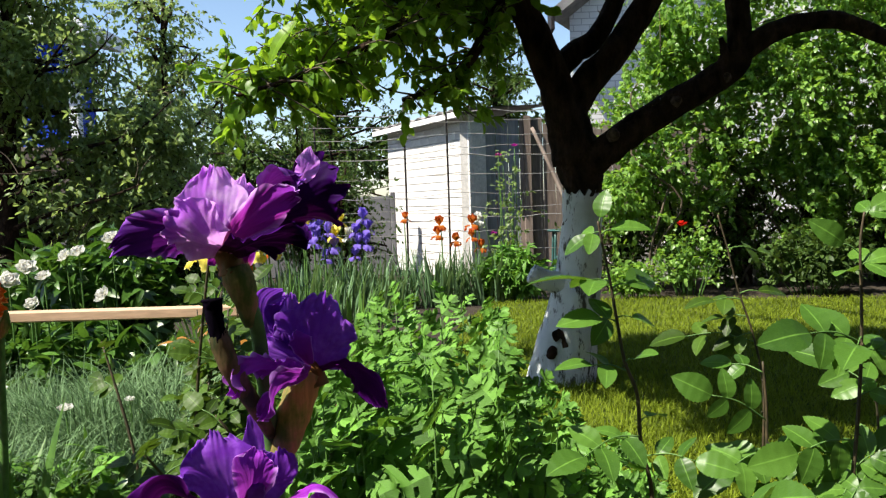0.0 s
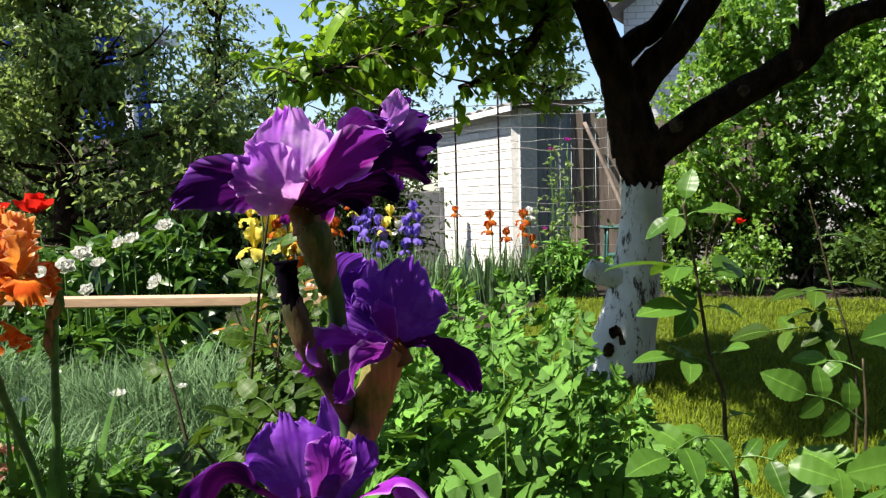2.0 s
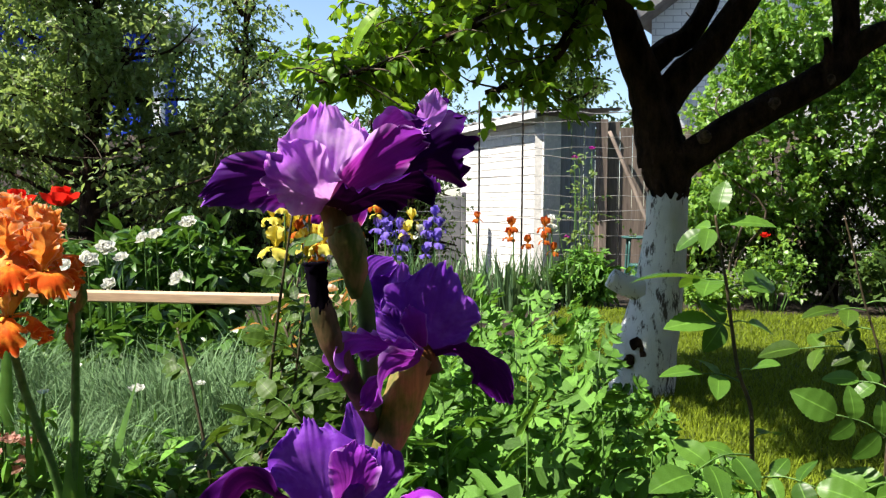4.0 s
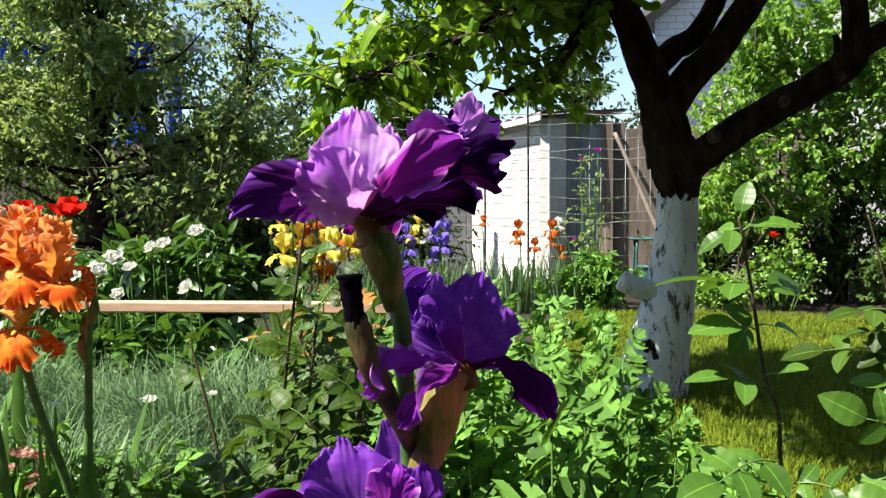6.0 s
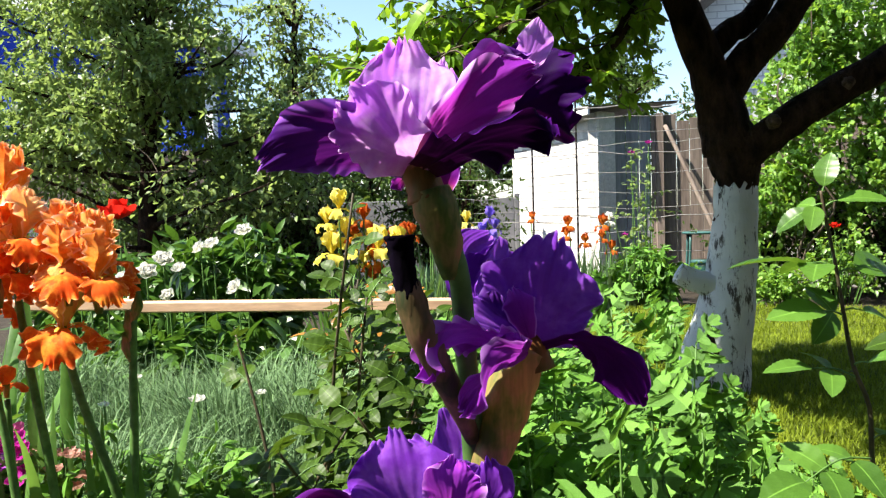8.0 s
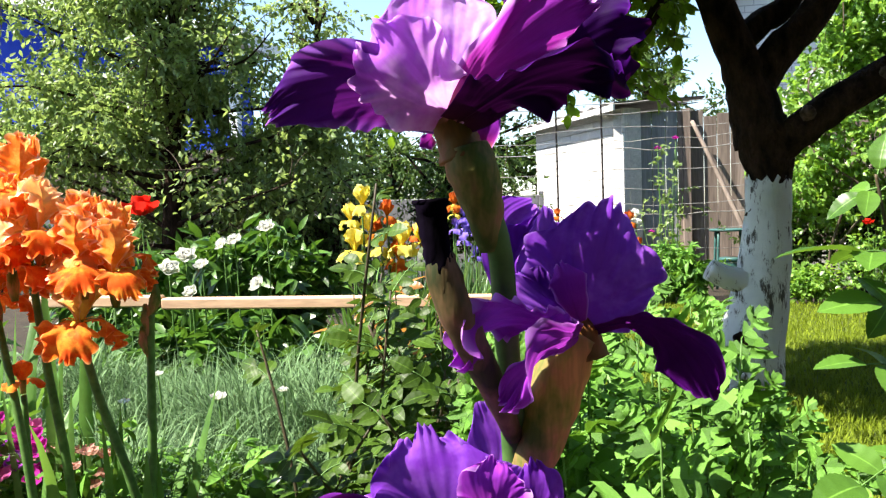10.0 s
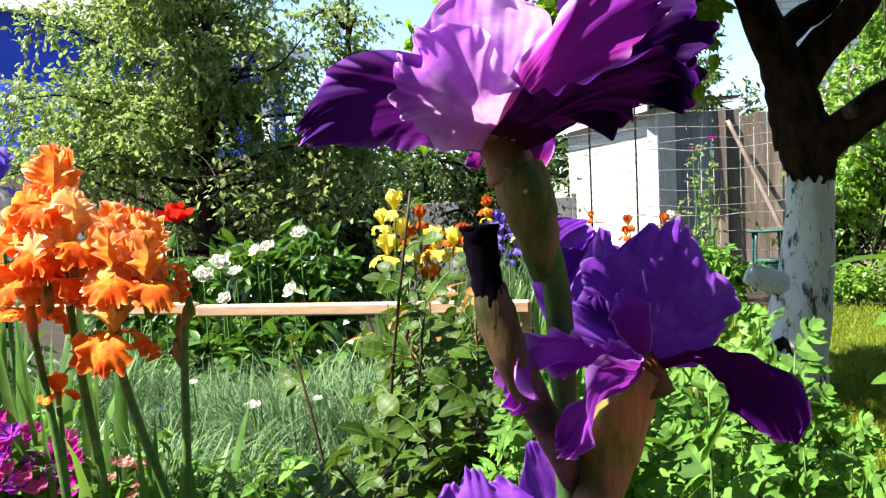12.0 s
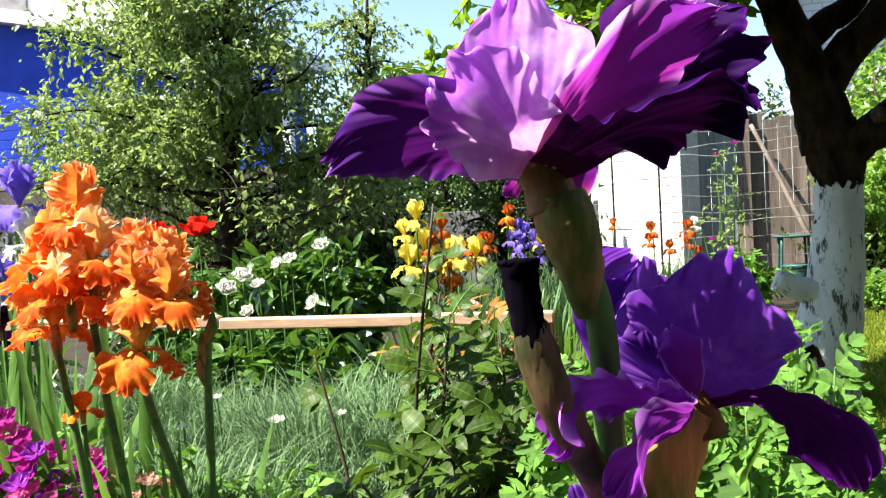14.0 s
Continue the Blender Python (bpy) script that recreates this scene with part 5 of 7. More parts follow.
def draped_petal(spine, widths, across, cup, ruffle, waves, lobes, depth, pleat, seed, nu=72, nv=96):
    """A petal hung on a curved midrib: half widths along it, the way it lies across (start, end), a lobed and crimped rim, soft pleats that fan out."""
    rng = np.random.default_rng(seed)
    ph = rng.uniform(0, 6.28, 8)
    v = np.linspace(0, 1, nv + 1)
    c = spline(spine, v)
    tang = np.gradient(c, axis=0)
    tang /= np.linalg.norm(tang, axis=1)[:, None]
    ac = arr(across[0])[None] * (1 - v[:, None]) + arr(across[1])[None] * v[:, None]
    ac -= tang * (ac * tang).sum(1)[:, None]
    ac /= np.linalg.norm(ac, axis=1)[:, None]
    nrm = np.cross(ac, tang)
    w = spline([(x, 0, 0) for x in widths], v)[:, 0]
    cap = np.clip((v - 0.70) / 0.30, 0, 1)
    w = w * (1 - 0.42 * cap ** 2.5)
    half = max(widths)
    u = np.linspace(-1, 1, nu + 1)
    U, V = np.meshgrid(u, v)
    W = w[:, None]
    edge = np.maximum(np.abs(U) ** 1.2, np.clip((V - 0.66) / 0.34, 0, 1))
    grow = smooth01((V - 0.05) / 0.3)
    turn = np.arctan2(U * 1.15, (V - 0.25) * 1.5)
    fan = np.arctan2(U * 0.9, V + 0.18)
    slow = 0.6 * np.sin(1.7 * turn + ph[0]) + 0.3 * np.sin(3.1 * turn + ph[6])
    lobe = np.abs(np.sin(0.5 * lobes * turn + ph[1] + slow)) ** 0.7 - 0.6 + 0.15 * np.sin(lobes * 1.9 * turn + ph[7] + 2 * slow)
    ripple = np.sin(waves * 1.9 * turn + ph[2] + slow) + 0.35 * np.sin(waves * 3.3 * turn + ph[3] + 2 * slow)
    crimp = np.sin(waves * 9.5 * turn + ph[4] + 4 * slow) * (0.6 + 0.4 * np.sin(2.7 * turn + ph[5]))
    grown = 1 + edge ** 2.5 * grow * (depth * lobe + 0.10 * depth * edge ** 2 * crimp)
    folds = np.sin(fan * 11 + ph[5] + slow) + 0.6 * np.sin(fan * 23 + ph[6] + slow) + 0.35 * np.sin(fan * 47 + ph[0])
    off = grow * (ruffle * (0.8 * edge ** 1.7 * ripple + 0.42 * edge ** 3 * crimp) + 0.028 * half * pleat * folds * (0.3 + 0.9 * edge))
    off += cup * W * U ** 2 + 0.06 * half * np.sin(3 * U + 4 * V + ph[3]) * grow
    off -= 0.05 * half * np.exp(-(U / 0.07) ** 2) * (1 - V)
    lat = W * U * grown * (1 - 0.15 * min(1.0, abs(cup)) * U ** 2)
    push = half * (grown - 1) * np.clip((V - 0.5) / 0.5, 0, 1) * 1.1 - 0.42 * half * np.abs(U) ** 2.4 * np.clip((V - 0.45) / 0.55, 0, 1)
    pts = c[:, None] + lat[:, :, None] * ac[:, None] + off[:, :, None] * nrm[:, None] + push[:, :, None] * tang[:, None]
    uv = np.stack([U * 0.5 + 0.5, V], 2).reshape(-1, 2)
    k = nu + 1
    f = [[i * k + j, i * k + j + 1, (i + 1) * k + j + 1, (i + 1) * k + j] for i in range(nv) for j in range(nu)]
    return pts.reshape(-1, 3), f, uv


# petal, colour, midrib, half widths, way across, cup, ruffle, waves, lobes, lobe depth, pleats, seed
UPPER_BLOOM = [
    ("standard", "purple_std", [(-0.1401, 0.498, 0.9174), (-0.1422, 0.488, 0.936), (-0.1436, 0.484, 0.9567), (-0.1436, 0.49, 0.9797)], (0.014, 0.029, 0.029, 0.023), ((1, -0.25, 0.1), (1, 0.1, 0.1)), 0.1, 0.00713, 3, 7, 0.18, 0.7, 1),
    ("standard", "purple_std", [(-0.141, 0.494, 0.9184), (-0.1505, 0.48, 0.93), (-0.1615, 0.474, 0.9424), (-0.17, 0.478, 0.9522)], (0.01, 0.022, 0.022, 0.017), ((0.55, -0.35, 0.75), (0.8, -0.1, 0.6)), 0.25, 0.00759, 3, 7, 0.2, 0.7, 2),
    ("standard", "purple_std", [(-0.1401, 0.505, 0.9199), (-0.134, 0.51, 0.9423), (-0.1308, 0.512, 0.9602), (-0.1271, 0.51, 0.9715)], (0.008, 0.016, 0.018, 0.014), ((1, 0.25, 0.1), (1, 0.3, -0.2)), 0.2, 0.00575, 3, 7, 0.22, 0.6, 3),
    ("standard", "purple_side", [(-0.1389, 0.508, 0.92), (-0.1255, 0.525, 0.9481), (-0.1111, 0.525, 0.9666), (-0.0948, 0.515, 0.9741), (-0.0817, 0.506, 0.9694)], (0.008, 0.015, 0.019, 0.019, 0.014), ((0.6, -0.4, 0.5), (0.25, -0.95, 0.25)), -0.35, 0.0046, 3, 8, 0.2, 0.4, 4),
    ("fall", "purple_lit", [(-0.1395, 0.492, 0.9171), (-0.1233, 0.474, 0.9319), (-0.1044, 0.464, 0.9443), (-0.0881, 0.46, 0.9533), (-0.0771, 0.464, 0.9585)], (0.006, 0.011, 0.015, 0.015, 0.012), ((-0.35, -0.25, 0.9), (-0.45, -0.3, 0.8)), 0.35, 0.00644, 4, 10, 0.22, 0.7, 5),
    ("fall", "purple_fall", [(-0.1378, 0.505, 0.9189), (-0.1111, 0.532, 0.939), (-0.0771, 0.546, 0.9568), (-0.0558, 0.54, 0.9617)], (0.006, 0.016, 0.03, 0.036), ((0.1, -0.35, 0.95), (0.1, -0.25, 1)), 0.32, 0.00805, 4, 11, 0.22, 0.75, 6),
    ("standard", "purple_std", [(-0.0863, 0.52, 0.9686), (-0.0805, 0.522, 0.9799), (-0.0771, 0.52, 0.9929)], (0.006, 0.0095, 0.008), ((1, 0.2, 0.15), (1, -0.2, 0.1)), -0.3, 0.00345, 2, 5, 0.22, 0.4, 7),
    # seen from below; its shade is in the petal colour
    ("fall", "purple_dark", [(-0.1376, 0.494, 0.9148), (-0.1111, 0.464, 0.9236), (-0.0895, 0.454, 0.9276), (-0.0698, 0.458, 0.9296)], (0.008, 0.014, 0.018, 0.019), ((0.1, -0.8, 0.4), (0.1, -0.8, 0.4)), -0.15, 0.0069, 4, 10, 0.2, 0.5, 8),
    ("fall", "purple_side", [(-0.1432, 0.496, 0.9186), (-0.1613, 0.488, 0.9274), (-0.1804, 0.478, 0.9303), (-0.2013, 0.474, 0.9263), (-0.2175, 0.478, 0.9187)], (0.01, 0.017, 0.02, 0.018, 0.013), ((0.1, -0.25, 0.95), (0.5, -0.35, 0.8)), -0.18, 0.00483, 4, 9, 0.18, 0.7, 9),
    ("style_arm", "purple_rear", [(-0.1269, 0.506, 0.9046), (-0.1246, 0.506, 0.9126), (-0.1228, 0.508, 0.9232)], (0.004, 0.0056, 0.005), ((1, 0, 0), (1, 0, 0)), 0.4, 0.00069, 2, 3, 0.05, 0.1, 10),
    ("style_arm", "purple_rear", [(-0.1508, 0.508, 0.9106), (-0.1535, 0.506, 0.9082), (-0.1564, 0.505, 0.9059)], (0.003, 0.0045, 0.003), ((0.4, 0, 1), (0.3, 0, 1)), 0.4, 0.00069, 2, 3, 0.05, 0.1, 11),
]
MIDDLE_BLOOM = [
    ("standard", "violet_std", [(-0.087, 0.552, 0.814), (-0.0989, 0.558, 0.8404), (-0.1065, 0.556, 0.8623), (-0.1042, 0.552, 0.8756)], (0.012, 0.018, 0.02, 0.017), ((0.9, 0.1, 0.3), (0.9, 0.2, 0.2)), 0.2, 0.00396, 3, 10, 0.14, 1.0, 21),
    ("standard", "violet_std", [(-0.0833, 0.542, 0.8157), (-0.0822, 0.528, 0.8374), (-0.0785, 0.524, 0.8563), (-0.0734, 0.532, 0.8779)], (0.02, 0.03, 0.0325, 0.029), ((1, -0.2, 0), (0.95, 0.15, 0.12)), -0.1, 0.00432, 3, 13, 0.14, 1.3, 22),
    ("standard", "violet_std", [(-0.0938, 0.548, 0.8193), (-0.1162, 0.552, 0.828), (-0.1261, 0.555, 0.8494), (-0.1218, 0.552, 0.8694), (-0.1082, 0.55, 0.878)], (0.008, 0.01, 0.009, 0.0135, 0.015), ((0.3, -0.2, 0.9), (0.75, 0.1, -0.6)), 0.25, 0.0027, 3, 8, 0.14, 0.8, 23),
    ("standard", "violet_std", [(-0.0875, 0.54, 0.8186), (-0.1036, 0.533, 0.829), (-0.1156, 0.532, 0.8365), (-0.1216, 0.535, 0.8407)], (0.008, 0.0135, 0.016, 0.013), ((0.45, -0.2, 0.85), (0.45, 0.1, 0.85)), 0.2, 0.00288, 3, 9, 0.14, 0.8, 24),
    ("standard", "violet_curl", [(-0.0872, 0.534, 0.8209), (-0.0894, 0.524, 0.8333), (-0.092, 0.52, 0.8431), (-0.0951, 0.523, 0.8498)], (0.004, 0.0085, 0.0105, 0.009), ((1, -0.2, 0.2), (1, 0.2, 0.35)), -0.4, 0.0018, 2, 5, 0.24, 0.4, 25),
    ("fall", "violet_fall", [(-0.0813, 0.54, 0.8161), (-0.0632, 0.53, 0.8215), (-0.0483, 0.524, 0.8172), (-0.0359, 0.522, 0.8045), (-0.0277, 0.526, 0.7869)], (0.0034, 0.004, 0.0105, 0.018, 0.016), ((0.05, -0.6, 0.75), (0.85, -0.25, -0.3)), -0.25, 0.00324, 3, 7, 0.24, 0.5, 26),
    ("fall", "violet_curl", [(-0.0881, 0.532, 0.8149), (-0.1035, 0.514, 0.8223), (-0.1186, 0.502, 0.8255), (-0.1312, 0.496, 0.82), (-0.1394, 0.499, 0.8051)], (0.006, 0.009, 0.0125, 0.0145, 0.0125), ((0.0, -0.75, 0.6), (0.7, -0.45, 0.65)), -0.45, 0.00594, 5, 11, 0.2, 1.5, 27),
    ("fall", "violet_curl", [(-0.0871, 0.53, 0.8146), (-0.0918, 0.508, 0.8155), (-0.1025, 0.5, 0.811), (-0.1109, 0.499, 0.8), (-0.1182, 0.502, 0.7857)], (0.006, 0.011, 0.013, 0.0125, 0.0105), ((0.0, -0.65, 0.75), (0.8, -0.45, 0.35)), -0.45, 0.00558, 5, 10, 0.2, 1.5, 28),
    ("style_arm", "violet_curl", [(-0.0926, 0.52, 0.8155), (-0.0943, 0.512, 0.8229), (-0.093, 0.512, 0.828)], (0.004, 0.008, 0.006), ((1, -0.2, 0.1), (1, 0.2, 0)), -0.5, 0.00144, 2, 5, 0.2, 0.3, 29),
    ("style_arm", "violet_curl", [(-0.1345, 0.506, 0.8179), (-0.1382, 0.502, 0.8225), (-0.1396, 0.502, 0.8261)], (0.004, 0.0068, 0.006), ((1, -0.2, 0.2), (1, 0.2, 0)), -0.4, 0.00126, 2, 5, 0.2, 0.3, 30),
]
LOWER_BLOOM = [
    ("standard", "violet_std", [(-0.1524, 0.52, 0.7099), (-0.1528, 0.51, 0.7329), (-0.1568, 0.508, 0.7545), (-0.1619, 0.516, 0.7714)], (0.0238, 0.0356, 0.0378, 0.0313), ((1, -0.2, 0), (1, 0.15, 0.05)), -0.12, 0.00504, 4, 9, 0.16, 0.8, 41),
    ("standard", "violet_curl", [(-0.1358, 0.516, 0.7159), (-0.1284, 0.504, 0.7395), (-0.1272, 0.502, 0.7534), (-0.1265, 0.506, 0.7617)], (0.0086, 0.0151, 0.0184, 0.0151), ((1, 0.35, 0.1), (1, 0.3, -0.2)), 0.25, 0.00306, 3, 6, 0.18, 0.6, 42),
    ("standard", "violet_std", [(-0.1395, 0.533, 0.7177), (-0.1305, 0.538, 0.7426), (-0.128, 0.54, 0.7602), (-0.1348, 0.54, 0.7801)], (0.0151, 0.0194, 0.0205, 0.0162), ((1, 0.1, 0.2), (1, 0.2, 0.3)), 0.15, 0.00288, 3, 7, 0.2, 0.6, 43),
    ("standard", "violet_std", [(-0.1293, 0.522, 0.712), (-0.1144, 0.516, 0.7322), (-0.1084, 0.515, 0.7462), (-0.1097, 0.518, 0.7581)], (0.0086, 0.0119, 0.0119, 0.0097), ((1, 0.2, 0.3), (1, 0.2, 0.2)), 0.35, 0.00252, 3, 6, 0.24, 0.5, 44),
    ("fall", "violet_fall", [(-0.1594, 0.524, 0.7022), (-0.1809, 0.51, 0.7203), (-0.199, 0.506, 0.7288), (-0.2176, 0.508, 0.708), (-0.2255, 0.512, 0.6825)], (0.0054, 0.0119, 0.0205, 0.0216, 0.0151), ((0.1, -0.8, 0.5), (0.9, -0.3, 0.4)), -0.3, 0.00306, 3, 8, 0.2, 0.5, 45),
    ("fall", "violet_curl", [(-0.1301, 0.526, 0.7026), (-0.1, 0.51, 0.7224), (-0.0803, 0.504, 0.7328), (-0.0675, 0.506, 0.7182), (-0.0621, 0.51, 0.6902)], (0.0043, 0.0097, 0.0146, 0.0162, 0.013), ((0.1, -0.85, 0.4), (0.85, -0.3, -0.2)), -0.35, 0.00306, 4, 8, 0.22, 0.7, 46),
    ("fall", "violet_fall", [(-0.1489, 0.538, 0.6994), (-0.1474, 0.568, 0.7054), (-0.1464, 0.593, 0.6923), (-0.1464, 0.603, 0.657)], (0.0054, 0.013, 0.0194, 0.0173), ((1, 0, 0), (1, 0, 0)), -0.3, 0.0027, 3, 7, 0.2, 0.5, 47),
]


def purple_iris():
    iris = thing("purple_iris", "tall bearded iris with ruffled lavender and dark violet flowers, in bloom", "iris", (-0.121, 0.55, 0))
    part("stem", tube([(-0.121, 0.55, -0.02), (-0.118, 0.55, 0.35), (-0.120, 0.545, 0.70), (-0.1205, 0.522, 0.80), (-0.121, 0.507, 0.855), (-0.127, 0.505, 0.878)], (0.0085, 0.008, 0.0068, 0.0062, 0.0058, 0.006), 12), "stem", iris)
    part("spathe", tube([(-0.1245, 0.506, 0.858), (-0.1265, 0.504, 0.870), (-0.1290, 0.502, 0.884), (-0.1320, 0.50, 0.895), (-0.1345, 0.50, 0.904)], (0.0055, 0.0078, 0.0103, 0.0118, 0.0106), 22, 0.07, 3), "spathe_green", iris, "papery brown-green spathe")
    part("spathe", tube([(-0.1195, 0.530, 0.765), (-0.127, 0.510, 0.795), (-0.1365, 0.492, 0.824), (-0.1435, 0.488, 0.846), (-0.145, 0.487, 0.858)], (0.0042, 0.0064, 0.0080, 0.0080, 0.0058), 16, 0.07, 5), "spathe", iris, "dry brown spathe")
    part("wilted_flower", tube([(-0.1445, 0.487, 0.850), (-0.1465, 0.486, 0.862), (-0.148, 0.486, 0.873), (-0.1485, 0.486, 0.8815)], (0.0065, 0.0062, 0.0066, 0.0078), 14, 0.12, 6), "wilted", iris, "shrivelled black spent flower")
    part("spathe", tube([(-0.119, 0.540, 0.735), (-0.112, 0.536, 0.750), (-0.102, 0.538, 0.780), (-0.094, 0.541, 0.803), (-0.088, 0.543, 0.814)], (0.005, 0.0105, 0.014, 0.0135, 0.012), 14, 0.05, 7), "spathe_green", iris, "green-brown spathe")
    part("spathe", tube([(-0.119, 0.545, 0.50), (-0.1307, 0.5360, 0.6086), (-0.1427, 0.5260, 0.6636), (-0.1487, 0.5240, 0.7026)], (0.006, 0.010, 0.0125, 0.009), 14, 0.05, 8), "spathe_green", iris, "green-brown spathe")
    for petals, hub, r in ((UPPER_BLOOM, (-0.1405, 0.50, 0.915), 0.0095), (MIDDLE_BLOOM, (-0.087, 0.542, 0.818), 0.008), (LOWER_BLOOM, (-0.1487, 0.5240, 0.7086), 0.0085)):
        a = arr(hub)
        base = part("bloom", tube([a + (0.005, 0, -0.016), a + (0.003, 0, -0.008), a, a + (0, 0, 0.006)], (r * 1.15, r, r * 0.9, r * 0.5), 16, 0.08, 4), "throat", iris, "ribbed red-brown throat of the flower")
        for kind, material, *shape in petals:
            part(kind, draped_petal(*shape), material, base)


purple_iris()


# ---------- orange irises ----------
def orange_irises():
    stalks = [
        ([(-1.02, 1.47, 0), (-1.05, 1.46, 0.40), (-1.075, 1.45, 0.60), (-1.10, 1.45, 0.80), (-1.108, 1.45, 0.925)], [((-1.108, 1.45, 0.935), 0.10, 1), ((-1.135, 1.43, 0.855), 0.105, 2), ((-1.06, 1.42, 0.86), 0.095, 3), ((-1.10, 1.40, 0.80), 0.09, 9)]),
        ([(-0.86, 1.50, 0), (-0.92, 1.47, 0.36), (-0.975, 1.45, 0.56), (-1.00, 1.45, 0.67), (-0.985, 1.45, 0.78), (-0.955, 1.45, 0.82)], [((-0.985, 1.45, 0.825), 0.100, 4), ((-0.945, 1.47, 0.815), 0.090, 5), ((-0.975, 1.42, 0.80), 0.095, 10), ((-0.915, 1.42, 0.785), 0.085, 11), ((-0.985, 1.42, 0.70), 0.10, 6)]),
        ([(-1.06, 1.42, 0), (-1.10, 1.42, 0.40), (-1.14, 1.43, 0.60), (-1.17, 1.44, 0.72)], [((-1.17, 1.44, 0.745), 0.085, 7), ((-1.20, 1.46, 0.82), 0.09, 8)]),
        ([(-0.90, 1.44, 0), (-0.875, 1.45, 0.43), (-0.868, 1.45, 0.62), (-0.862, 1.45, 0.715)], []),
    ]
    for i, (pts, flowers) in enumerate(stalks):
        iris = thing("orange_iris", "ruffled orange bearded iris on a green stalk" if flowers else "iris stalk with brown buds past flowering", "iris", pts[0], "orange irises")
        part("stem", tube(pts, np.linspace(0.0095, 0.006, len(pts)), 10), "stem", iris)
        for at, size, seed in flowers:
            part("spathe", tube([(at[0] + 0.004, at[1], at[2] - 0.06), (at[0] + 0.002, at[1], at[2] - 0.03), at], (0.006, 0.011, 0.007), 10, 0.04, seed), "spathe_green", iris)
            bloom(iris, at, usual_petals(size * 1.25, 100 + seed, 0.24, 2.6, 0.5), dict(standard="orange_petal" if seed % 3 else "peach_petal", fall="orange_fall" if seed % 4 else "orange_petal"), nu=40, nv=44)
        if not flowers:
            for dx, z in ((-0.012, 0.66), (0.012, 0.735), (-0.006, 0.70)):
                part("bud", tube([(-0.866, 1.45, z - 0.03), (-0.866 + dx, 1.45, z), (-0.866 + dx * 1.3, 1.45, z + 0.028)], (0.006, 0.0105, 0.003), 8, 0.05, 3), "spathe_green", iris, "dry brown bud")
    red = thing("orange_iris", "low iris bud opening dark orange", "iris", (-1.10, 1.46, 0), "orange irises")
    part("stem", tube([(-1.10, 1.46, 0), (-1.125, 1.455, 0.35), (-1.13, 1.45, 0.56)], (0.008, 0.007, 0.006), 8), "stem", red)
    bloom(red, (-1.13, 1.45, 0.585), usual_petals(0.05, 140, 0.1), dict(standard="orange_fall", fall="orange_fall"), nu=8, nv=10)


orange_irises()


def sword_clump(name, label, at, spread, n, height, width, seed, material="sword", group="", broad=False):
    rng = np.random.default_rng(seed)
    t = thing(name, label, "iris leaves", (at[0], at[1], 0), group)
    th = rng.uniform(0, 2 * math.pi, n)
    r = np.sqrt(rng.random(n))
    b = np.stack([at[0] + spread[0] * r * np.cos(th), at[1] + spread[1] * r * np.sin(th), np.full(n, -0.02)], 1)
    hd = np.stack([np.cos(th), np.sin(th) * 0.6, 0 * th], 1) + rng.normal(0, 0.3, (n, 3)) * (1, 1, 0)
    if broad:
        hd = np.stack([rng.normal(0, 0.35, n), np.where(rng.random(n) < 0.5, 1.0, -1.0), np.zeros(n)], 1)
    lean = hd * rng.uniform(0.03, 0.2 if broad else 0.35, n)[:, None]
    part("leaf_clump", blades(b, lean, height * rng.uniform(0.6, 1.1, n), width * rng.uniform(0.7, 1.2, n), rng.uniform(0, 0.35, n) * (rng.random(n) > 0.4), 7, 0.12), material, t, kind="stuff")
    return t


sword_clump("iris_leaves", "fan of broad upright green iris leaves", (-1.44, 1.68), (0.26, 0.08), 46, 0.80, 0.044, 71, "sword_green", "", True)
sword_clump("iris_leaves", "fan of broad upright green iris leaves", (-1.10, 1.58), (0.18, 0.06), 18, 0.62, 0.040, 72, "sword_green", "", True)
for k, (x, y, h) in enumerate(((-1.00, 1.44, 0.46), (-0.87, 1.43, 0.48), (-1.12, 1.40, 0.50))):
    sword_clump("iris_leaves", "broad folded iris leaves at a stalk's foot", (x, y), (0.02, 0.01), 4, h, 0.052, 76 + k, "sword_green", "", True)
for k, (x, y, h) in enumerate(((-0.60, 1.02, 0.50), (-0.47, 0.98, 0.47), (-0.42, 1.12, 0.55))):
    sword_clump("iris_leaves", "pointed young iris leaves", (x, y), (0.03, 0.02), 3, h, 0.028, 80 + k, "sword_green")


